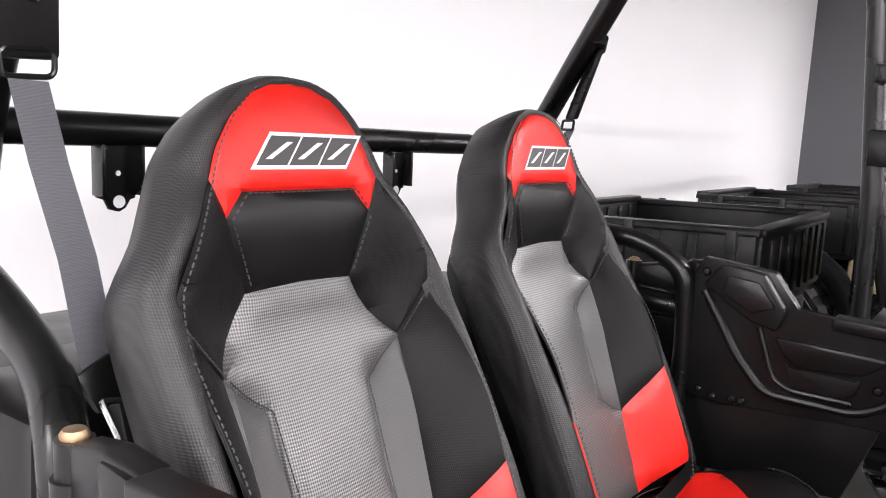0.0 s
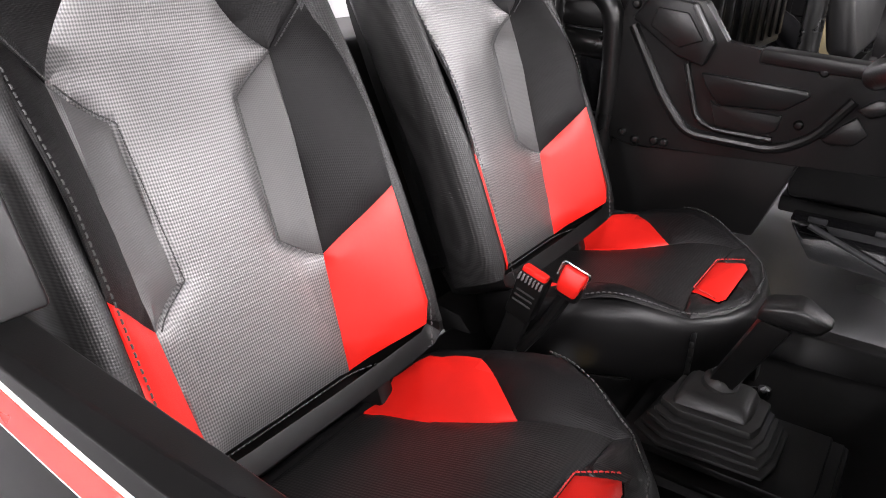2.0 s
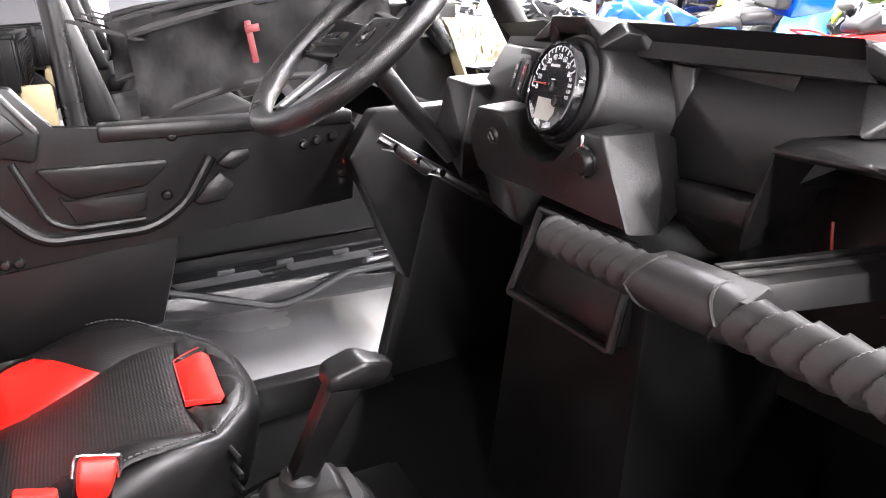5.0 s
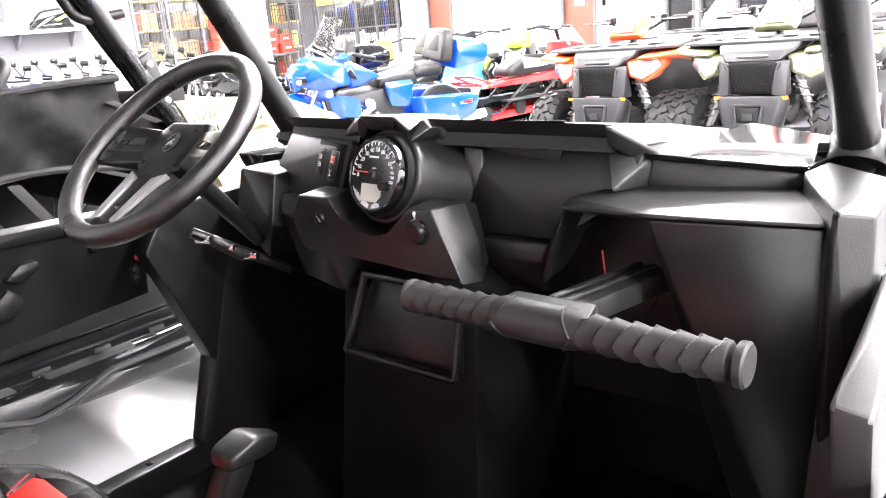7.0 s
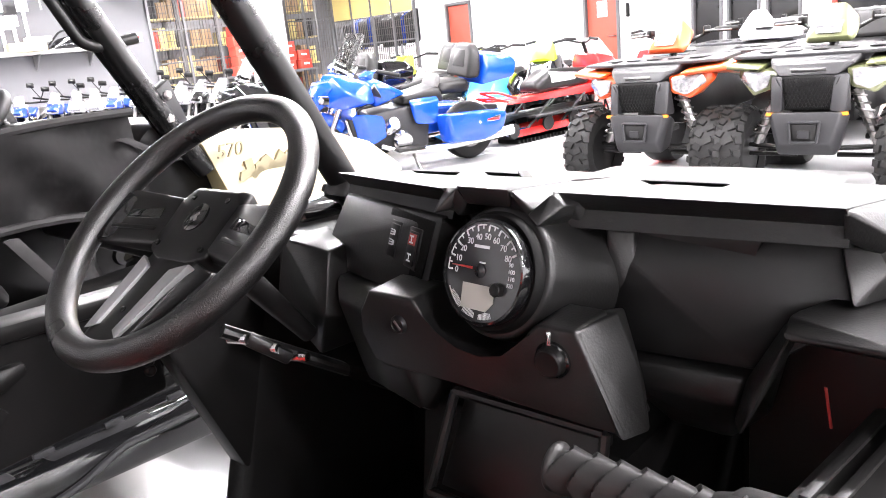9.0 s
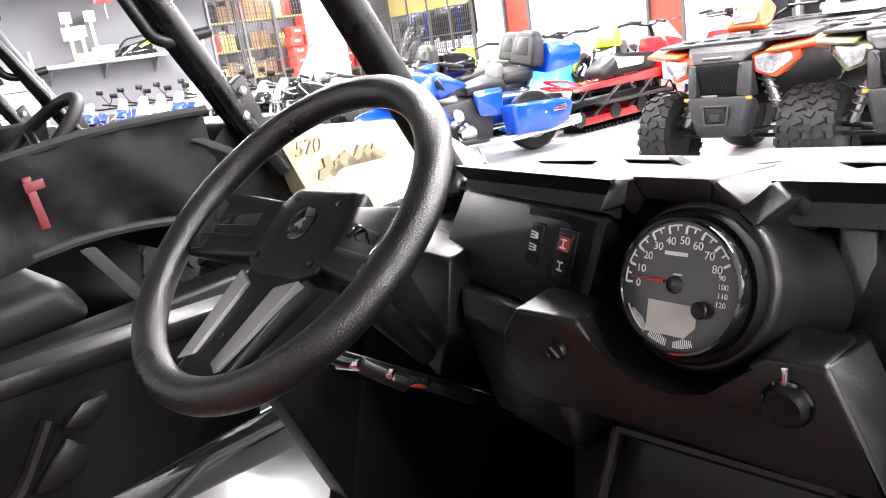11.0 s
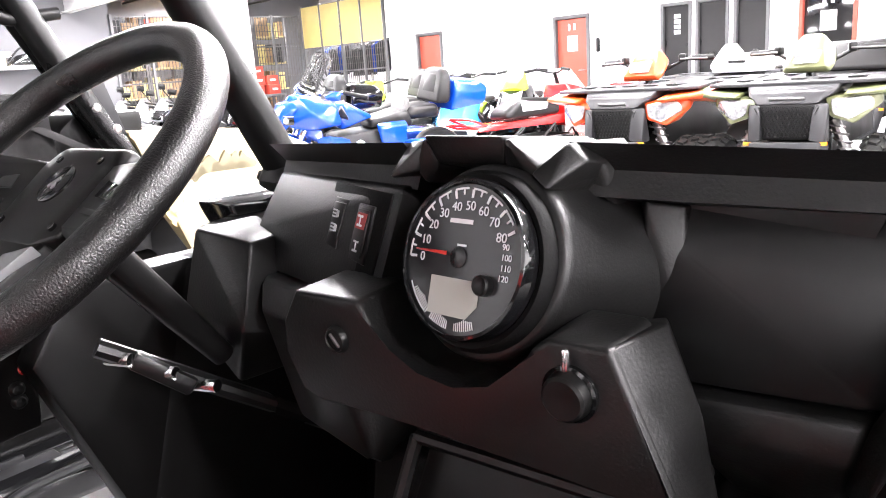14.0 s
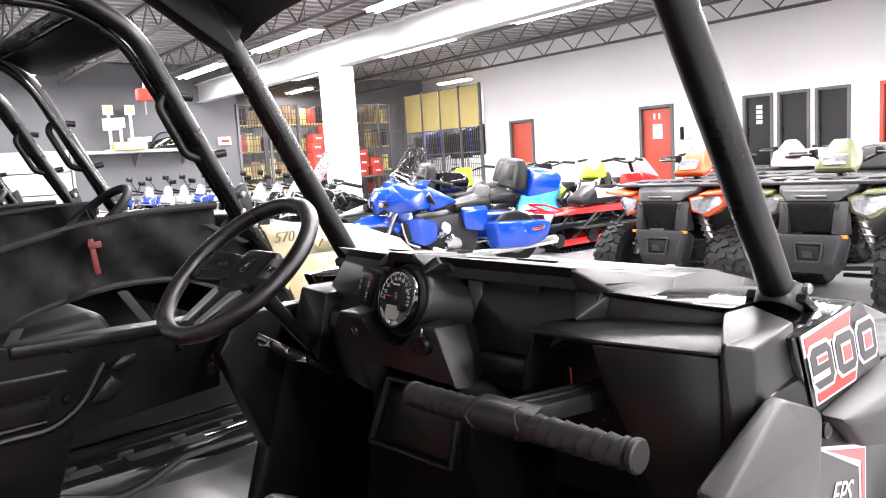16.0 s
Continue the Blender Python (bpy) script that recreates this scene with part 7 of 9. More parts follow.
        part("bag_lamp", hull([(sx * 0.432, -0.70, 0.655), (sx * 0.385, -1.0, 0.655), (sx * 0.436, -0.70, 0.60), (sx * 0.392, -0.98, 0.60), (sx * 0.38, -0.72, 0.63), (sx * 0.34, -0.98, 0.63)], 0.01), "chrome", bag)
        part("bag_reflector", box((0.012, 0.18, 0.022), (sx * 0.418, -0.86, 0.625), (0, 0, sx * 7), 0.003), "red_paint", bag, "red reflector")
        bag.location.z = -0.15
        part("side_cover", hull([(sx * 0.16, -0.04, 0.74), (sx * 0.24, -0.06, 0.70), (sx * 0.24, -0.36, 0.72), (sx * 0.16, -0.36, 0.76), (sx * 0.22, -0.08, 0.50), (sx * 0.24, -0.34, 0.46), (sx * 0.14, -0.2, 0.5)], 0.02, 3), color, t)
        cyl = part("engine_cover", lathe([(0.10, 0), (0.105, 0.02), (0.085, 0.06), (0.05, 0.065), (0.0, 0.06)], 24, pose(sx * 0.20, 0.06, 0.36, 0, sx * 90, 0)), "chrome", t)
        part("cylinder", lathe([(0.08, 0), (0.085, 0.02), (0.06, 0.12), (0.0, 0.12)], 20, pose(sx * 0.18, 0.20, 0.50, 0, sx * 60, 20)), "chrome", t)
        part("exhaust", tube(rounded([(sx * 0.18, 0.35, 0.42), (sx * 0.26, 0.20, 0.26), (sx * 0.30, -0.3, 0.24), (sx * 0.32, -1.15, 0.30)], 0.1), [0.03] * 8 + [0.045] * 8, 12) if False else tube([(sx * 0.22, 0.30, 0.34), (sx * 0.28, 0.1, 0.26), (sx * 0.30, -0.35, 0.25), (sx * 0.31, -0.5, 0.26), (sx * 0.32, -1.18, 0.31)], [0.024, 0.028, 0.034, 0.046, 0.05], 14), "chrome", t)
        part("floorboard", box((0.12, 0.30, 0.03), (sx * 0.34, 0.05, 0.30), (0, 0, 0), 0.01), "rubber", t)
        part("grip", tube([(sx * 0.22, 0.30, 1.06), (sx * 0.40, 0.14, 1.02)], 0.02, 12), "rubber", t)
        part("handlebar", tube([(sx * 0.05, 0.42, 1.02), (sx * 0.22, 0.30, 1.06)], 0.014, 8), "chrome", t)
    part("fairing_nose", hull([(-0.12, 0.90, 0.86), (0.12, 0.90, 0.86), (-0.18, 0.78, 0.93), (0.18, 0.78, 0.93), (-0.09, 0.84, 0.98), (0.09, 0.84, 0.98), (-0.16, 0.5, 1.02), (0.16, 0.5, 1.02), (-0.08, 0.86, 0.72), (0.08, 0.86, 0.72)], 0.02, 3), color, t)
    ws = bmesh.new()
    rows = []
    for i in range(7):
        v = i / 6
        rows.append([ws.verts.new((0.20 * (1 - 0.35 * v * v) * s, 0.78 - 0.22 * v - 0.10 * s * s, 0.96 + 0.36 * v)) for s in [(j - 4) / 4 for j in range(9)]])
    for r0, r1 in zip(rows, rows[1:]):
        for j in range(8):
            ws.faces.new((r0[j], r0[j + 1], r1[j + 1], r1[j]))
    bmesh.ops.solidify(ws, geom=ws.faces[:], thickness=0.004)
    w = part("windshield", ws, "tint_glass", t, "clear smoked windshield", smooth=60)
    w.visible_shadow = False
    w.location = (0, -0.10, 0.09)
    part("tank", hull([(-0.16, 0.36, 0.92), (0.16, 0.36, 0.92), (-0.18, 0.20, 0.90), (0.18, 0.20, 0.90), (-0.13, -0.06, 0.80), (0.13, -0.06, 0.80), (-0.14, 0.3, 0.70), (0.14, 0.3, 0.70), (-0.12, 0.25, 0.97), (0.12, 0.25, 0.97)], 0.04, 4), color, t)
    part("engine", hull([(-0.18, 0.40, 0.30), (0.18, 0.40, 0.30), (-0.18, -0.25, 0.25), (0.18, -0.25, 0.25), (-0.16, 0.35, 0.65), (0.16, 0.35, 0.65), (-0.16, -0.30, 0.70), (0.16, -0.30, 0.70)], 0.03), "graphite", t)
    part("seat", hull([(-0.14, -0.02, 0.77), (0.14, -0.02, 0.77), (-0.19, -0.30, 0.76), (0.19, -0.30, 0.76), (-0.18, -0.40, 0.84), (0.18, -0.40, 0.84), (-0.12, 0.0, 0.68), (0.12, 0.0, 0.68), (-0.2, -0.45, 0.68), (0.2, -0.45, 0.68)], 0.05, 4), seat_mat, t, "black padded rider seat")
    part("seat_rest", hull([(-0.15, -0.34, 0.78), (0.15, -0.34, 0.78), (-0.13, -0.40, 0.95), (0.13, -0.40, 0.95), (-0.14, -0.46, 0.78), (0.14, -0.46, 0.78), (-0.11, -0.45, 0.94), (0.11, -0.45, 0.94)], 0.035, 4), "grey_vinyl", t, "grey lumbar pad")
    part("pillion_seat", hull([(-0.19, -0.40, 0.86), (0.19, -0.40, 0.86), (-0.18, -0.74, 0.88), (0.18, -0.74, 0.88), (-0.18, -0.40, 0.74), (0.18, -0.40, 0.74), (-0.18, -0.78, 0.74), (0.18, -0.78, 0.74)], 0.05, 4), seat_mat, t, "black padded pillion seat")
    part("pillion_backrest", hull([(-0.22, -0.70, 0.88), (0.22, -0.70, 0.88), (-0.20, -0.77, 1.14), (0.20, -0.77, 1.14), (-0.12, -0.79, 1.21), (0.12, -0.79, 1.21), (-0.27, -0.84, 0.88), (0.27, -0.84, 0.88), (-0.20, -0.89, 1.14), (0.20, -0.89, 1.14), (-0.12, -0.89, 1.21), (0.12, -0.89, 1.21)], 0.06, 5), seat_mat, t, "tall black padded backrest")
    part("backrest_inset", hull([(-0.12, -0.722, 0.98), (0.12, -0.722, 0.98), (-0.10, -0.772, 1.16), (0.10, -0.772, 1.16), (-0.11, -0.76, 0.98), (0.11, -0.76, 0.98), (-0.09, -0.80, 1.15), (0.09, -0.80, 1.15)], 0.015, 3), "black_smooth", t)
    case = part("top_case", hull([(-0.24, -0.86, 0.80), (0.24, -0.86, 0.80), (-0.27, -0.92, 0.96), (0.27, -0.92, 0.96), (-0.22, -0.92, 1.10), (0.22, -0.92, 1.10), (-0.22, -1.28, 0.84), (0.22, -1.28, 0.84), (-0.22, -1.32, 1.0), (0.22, -1.32, 1.0), (-0.18, -1.22, 1.08), (0.18, -1.22, 1.08)], 0.04, 4), color, t)
    part("case_lamp", box((0.34, 0.03, 0.05), (0, -1.30, 0.92), (0, 0, 0), 0.01), "red_paint", case, "red tail lamp")
    part("side_stand", tube([(-0.15, -0.05, 0.25), (-0.30, -0.1, 0.01)], 0.014, 8), "steel", t)
    return t


tourer(pose(-5.08, 5.25, 0, 0, 0, 161) @ pose(0, 0, 0, 0, -6, 0), "blue_paint", "glossy blue touring motorcycle with saddlebags and top case")
tourer(pose(-6.35, 5.05, 0, 0, 0, 160) @ pose(0, 0, 0, 0, -4, 0), "gloss_black", "black touring motorcycle with saddlebags and windshield")
tourer(pose(-6.35, 6.5, 0, 0, 0, 158) @ pose(0, 0, 0, 0, -4, 0), "gloss_black", "black touring motorcycle behind the blue one")


def snowmobile(m, color, second, label, screen=None):
    """A snowmobile heading along y."""
    t = thing("snowmobile", m, label, "snowmobile", "parked snowmobiles")
    part("hood", hull([(-0.30, 0.20, 0.62), (0.30, 0.20, 0.62), (-0.33, 0.55, 0.50), (0.33, 0.55, 0.50), (-0.14, 0.98, 0.42), (0.14, 0.98, 0.42), (-0.16, 0.45, 0.86), (0.16, 0.45, 0.86), (-0.18, 0.10, 0.92), (0.18, 0.10, 0.92), (-0.30, 0.15, 0.40), (0.30, 0.15, 0.40), (-0.12, 0.9, 0.32), (0.12, 0.9, 0.32)], 0.025, 3), color, t)
    for sx in (1, -1):
        part("side_panel", hull([(sx * 0.30, 0.60, 0.62), (sx * 0.36, 0.50, 0.44), (sx * 0.35, 0.0, 0.40), (sx * 0.30, -0.10, 0.66), (sx * 0.24, 0.20, 0.80), (sx * 0.22, 0.0, 0.4)], 0.015), second, t)
        ski = part("ski", hull([(sx * 0.52 - 0.07, -0.02, 0.03), (sx * 0.52 + 0.07, -0.02, 0.03), (sx * 0.52 - 0.08, 0.85, 0.03), (sx * 0.52 + 0.08, 0.85, 0.03), (sx * 0.52 - 0.06, 1.12, 0.16), (sx * 0.52 + 0.06, 1.12, 0.16), (sx * 0.52 - 0.03, 0.3, 0.10), (sx * 0.52 + 0.03, 0.3, 0.10), (sx * 0.52, 0.0, 0.0), (sx * 0.52, 0.8, 0.0)], 0.01), color, t)
        part("ski_loop", tube(rounded([(sx * 0.52, 0.80, 0.08), (sx * 0.52, 1.05, 0.30), (sx * 0.52, 1.13, 0.16)], 0.05), 0.013, 8), "black_plastic", ski)
        part("spindle", tube([(sx * 0.50, 0.45, 0.08), (sx * 0.42, 0.42, 0.52)], 0.025, 8), "graphite", t)
        part("shock", tube([(sx * 0.48, 0.45, 0.22), (sx * 0.22, 0.45, 0.62)], 0.035, 10), second, t)
        part("running_board", box((0.12, 1.2, 0.03), (sx * 0.26, -0.55, 0.30), (0, 0, 0), 0.008), "graphite", t)
        part("slide_rail", hull([(sx * 0.19, -0.05, 0.10), (sx * 0.215, -0.05, 0.10), (sx * 0.19, -1.42, 0.09), (sx * 0.215, -1.42, 0.09), (sx * 0.19, 0.06, 0.20), (sx * 0.215, 0.06, 0.20), (sx * 0.19, -1.42, 0.165), (sx * 0.215, -1.42, 0.165)], 0.004), color, t)
        for y, z in ((0.08, 0.20), (-0.40, 0.19), (-0.85, 0.19), (-1.42, 0.17)):
            part("idler_wheel", lathe([(0.03, -0.012), (0.085, -0.014), (0.09, 0.0), (0.085, 0.014), (0.03, 0.012)], 18, pose(sx * 0.225, y, z, 0, 90, 0)), "rubber", t)
        part("suspension_arm", tube([(sx * 0.20, -0.15, 0.46), (sx * 0.20, -0.62, 0.16)], 0.016, 8), "graphite", t)
        part("suspension_arm", tube([(sx * 0.20, -0.75, 0.46), (sx * 0.20, -1.20, 0.15)], 0.016, 8), "graphite", t)
        part("grip", tube([(sx * 0.20, 0.0, 1.10), (sx * 0.36, -0.06, 1.08)], 0.018, 10), "rubber", t)
    part("tunnel", hull([(-0.19, 0.05, 0.56), (0.19, 0.05, 0.56), (-0.19, -1.45, 0.52), (0.19, -1.45, 0.52), (-0.2, 0.05, 0.45), (0.2, 0.05, 0.45), (-0.2, -1.45, 0.47), (0.2, -1.45, 0.47)], 0.008), color, t)
    part("snow_flap", hull([(-0.18, -1.46, 0.50), (0.18, -1.46, 0.50), (-0.17, -1.62, 0.24), (0.17, -1.62, 0.24), (-0.18, -1.44, 0.49), (0.18, -1.44, 0.49), (-0.17, -1.60, 0.23), (0.17, -1.60, 0.23)], 0.004), "steel", t, "light grey snow flap")
    part("rear_bumper", tube(rounded([(-0.18, -1.30, 0.53), (-0.17, -1.56, 0.62), (0.17, -1.56, 0.62), (0.18, -1.30, 0.53)], 0.05), 0.014, 8), color, t)
    track = [(0, 0.25, 0.24), (0, 0.18, 0.10), (0, -0.1, 0.05), (0, -1.35, 0.05), (0, -1.55, 0.14), (0, -1.50, 0.27), (0, -1.35, 0.30), (0, 0.1, 0.33)]
    b = bmesh.new()
    rows = []
    path = rounded(track, 0.08, 4, True)
    for p in path:
        rows.append((b.verts.new((-0.19, p.y, p.z)), b.verts.new((0.19, p.y, p.z))))
    for i in range(len(rows)):
        r0, r1 = rows[i], rows[(i + 1) % len(rows)]
        b.faces.new((r0[0], r0[1], r1[1], r1[0]))
    bmesh.ops.solidify(b, geom=b.faces[:], thickness=0.02)
    for k in range(22):
        b = box((0.36, 0.018, 0.05), (0, 0.05 - k * 0.064, 0.022), bm=b)
    tagged(part("track", b, "rubber", t, smooth=0), "black rubber drive track", "", "", "stuff")
    part("windshield", hull([(-0.19, 0.46, 0.84), (0.19, 0.46, 0.84), (-0.13, 0.24, 1.10), (0.13, 0.24, 1.10), (-0.20, 0.36, 0.86), (0.20, 0.36, 0.86), (-0.05, 0.5, 0.88), (0.05, 0.5, 0.88)], 0.01), screen or second, t)
    part("handlebar", tube(rounded([(-0.22, 0.0, 1.10), (-0.06, 0.10, 1.05), (0.06, 0.10, 1.05), (0.22, 0.0, 1.10)], 0.04), 0.012, 8), "black_plastic", t)
    part("steering_post", tube([(0, 0.20, 0.80), (0, 0.09, 1.06)], 0.022, 8), "black_plastic", t)
    part("headlight", hull([(-0.11, 0.66, 0.72), (0.11, 0.66, 0.72), (-0.10, 0.58, 0.80), (0.10, 0.58, 0.80), (0, 0.5, 0.72)], 0.01), "lens", t)
    part("seat", hull([(-0.13, 0.02, 0.76), (0.13, 0.02, 0.76), (-0.15, -0.65, 0.80), (0.15, -0.65, 0.80), (-0.12, -0.95, 0.66), (0.12, -0.95, 0.66), (-0.17, 0.0, 0.56), (0.17, 0.0, 0.56), (-0.17, -0.95, 0.56), (0.17, -0.95, 0.56)], 0.04, 3), "black_smooth", t)
    part("seat_flash", hull([(-0.155, -0.2, 0.72), (0.155, -0.2, 0.72), (-0.16, -0.70, 0.77), (0.16, -0.70, 0.77), (-0.165, -0.25, 0.62), (0.165, -0.25, 0.62), (-0.165, -0.7, 0.62), (0.165, -0.7, 0.62)], 0.02), second, t)
    part("rear_bumper", tube(rounded([(-0.18, -1.40, 0.50), (-0.18, -1.62, 0.56), (0.18, -1.62, 0.56), (0.18, -1.40, 0.50)], 0.06), 0.014, 8), color, t)
    part("snow_flap", box((0.36, 0.02, 0.30), (0, -1.58, 0.36), (12, 0, 0), 0.01), "graphite", t)
    return t


snowmobile(pose(-4.72, 8.2, 0, 0, 0, aim(0.16, 0.98)), "red_paint", "white_paint", "red and white snowmobile with black track")
for x, y in ((-6.5, 8.5), (-6.9, 7.5), (-5.6, 8.9)):
    snowmobile(pose(x, y, 0, 0, 0, aim(0.3, -0.95)), "gloss_black", "gloss_black", "black snowmobile with a lime green screen", "lime_paint")
snowmobile(pose(-5.75, 7.9, 0, 0, 0, aim(0.3, -0.95)), "sky_paint", "gloss_black", "sky blue snowmobile among the parked machines")
snowmobile(pose(-4.5, 9.9, 0, 0, 0, aim(0.3, -0.95)), "red_paint", "white_paint", "red and white snowmobile by the wall")


def street_bike(m, color, label):
    t = thing("sport_motorcycle", m, label, "motorcycle", "motorcycles along the wall")
    tyre(t, 0, 0.68, 0.30, 0.12, 0, "steel")
    tyre(t, 0, -0.68, 0.30, 0.16, 0, "steel")
    part("frame", hull([(-0.12, 0.35, 0.35), (0.12, 0.35, 0.35), (-0.12, -0.3, 0.3), (0.12, -0.3, 0.3), (-0.1, 0.3, 0.7), (0.1, 0.3, 0.7), (-0.1, -0.3, 0.65), (0.1, -0.3, 0.65)], 0.03), "graphite", t)
    part("tank", hull([(-0.13, 0.30, 0.82), (0.13, 0.30, 0.82), (-0.15, 0.12, 0.92), (0.15, 0.12, 0.92), (-0.1, -0.12, 0.76), (0.1, -0.12, 0.76), (-0.1, 0.2, 0.68), (0.1, 0.2, 0.68)], 0.03, 3), color, t)
    part("fairing", hull([(-0.15, 0.56, 0.66), (0.15, 0.56, 0.66), (-0.17, 0.25, 0.48), (0.17, 0.25, 0.48), (-0.16, 0.30, 0.78), (0.16, 0.30, 0.78), (-0.12, 0.5, 0.80), (0.12, 0.5, 0.80)], 0.02, 3), "gloss_black", t)
    part("nose", hull([(-0.12, 0.64, 0.78), (0.12, 0.64, 0.78), (-0.10, 0.54, 0.94), (0.10, 0.54, 0.94), (-0.04, 0.76, 0.85), (0.04, 0.76, 0.85), (-0.13, 0.46, 0.80), (0.13, 0.46, 0.80)], 0.02, 3), color, t)
    part("engine_cover", lathe([(0.09, -0.16), (0.10, -0.14), (0.10, 0.14), (0.09, 0.16)], 18, pose(0, 0.05, 0.42, 0, 90, 0)), "chrome", t)
    part("front_fender", tube([(0, 0.68 + 0.32 * math.cos(radians(a)), 0.30 + 0.32 * math.sin(radians(a))) for a in range(20, 150, 16)], 0.06, 8, squash=0.3), color, t)
    part("screen", hull([(-0.09, 0.58, 0.93), (0.09, 0.58, 0.93), (-0.06, 0.46, 1.08), (0.06, 0.46, 1.08), (-0.085, 0.56, 0.925), (0.085, 0.56, 0.925)], 0.006), "lens", t, "pale wind screen")
    part("headlight", hull([(-0.10, 0.72, 0.80), (0.10, 0.72, 0.80), (-0.08, 0.70, 0.88), (0.08, 0.70, 0.88), (0, 0.62, 0.84)], 0.01), "lens", t)
    part("seat", hull([(-0.11, -0.08, 0.78), (0.11, -0.08, 0.78), (-0.11, -0.70, 0.86), (0.11, -0.70, 0.86), (-0.08, -0.85, 0.84), (0.08, -0.85, 0.84), (-0.1, -0.1, 0.70), (0.1, -0.1, 0.70), (-0.08, -0.8, 0.74), (0.08, -0.8, 0.74)], 0.025, 3), "black_smooth", t)
    part("tail", hull([(-0.10, -0.45, 0.76), (0.10, -0.45, 0.76), (-0.06, -0.95, 0.88), (0.06, -0.95, 0.88), (-0.08, -0.5, 0.66), (0.08, -0.5, 0.66)], 0.015), color, t)
    part("handlebar", tube(rounded([(-0.36, 0.28, 1.0), (-0.12, 0.38, 0.98), (0.12, 0.38, 0.98), (0.36, 0.28, 1.0)], 0.04), 0.014, 8), "black_plastic", t)
    for sx in (1, -1):
        part("fork", tube([(sx * 0.08, 0.68, 0.30), (sx * 0.08, 0.46, 0.95)], 0.025, 8), "steel", t)
        mir = part("mirror", hull([(sx * 0.28, 0.42, 1.14), (sx * 0.40, 0.40, 1.14), (sx * 0.28, 0.42, 1.22), (sx * 0.40, 0.40, 1.22), (sx * 0.34, 0.46, 1.18)], 0.012), "black_plastic", t)
        part("mirror_stem", tube([(sx * 0.24, 0.34, 1.0), (sx * 0.32, 0.43, 1.15)], 0.007, 6), "black_plastic", mir)
        part("exhaust", tube([(sx * 0.14, 0.2, 0.28), (sx * 0.16, -0.3, 0.30), (sx * 0.18, -0.8, 0.5)], [0.025, 0.03, 0.05], 10), "steel", t)
    return t


first = {}
for k, (x, y, color, word) in enumerate(((-11.92, 4.20, "navy_paint", "dark blue"), (-11.48, 4.55, "navy_paint", "dark blue"), (-11.21, 4.77, "white_paint", "white"), (-10.95, 4.95, "white_paint", "white"), (-10.59, 5.08, "navy_paint", "dark blue"), (-10.15, 5.26, "white_paint", "white"), (-9.71, 5.39, "gloss_black", "black"), (-9.27, 5.48, "white_paint", "white"), (-8.82, 5.53, "gloss_black", "black"), (-8.29, 5.53, "white_paint", "white"))):
    m = pose(x, y, 0, 0, 0, aim(0.75 - 0.05 * k, -0.55)) @ pose(0, 0, 0, 0, -6, 0)
    if color not in first:
        first[color] = street_bike(m, color, f"{word} sport motorcycle in the row by the wall")
    else:
        copy_thing(first[color], m)


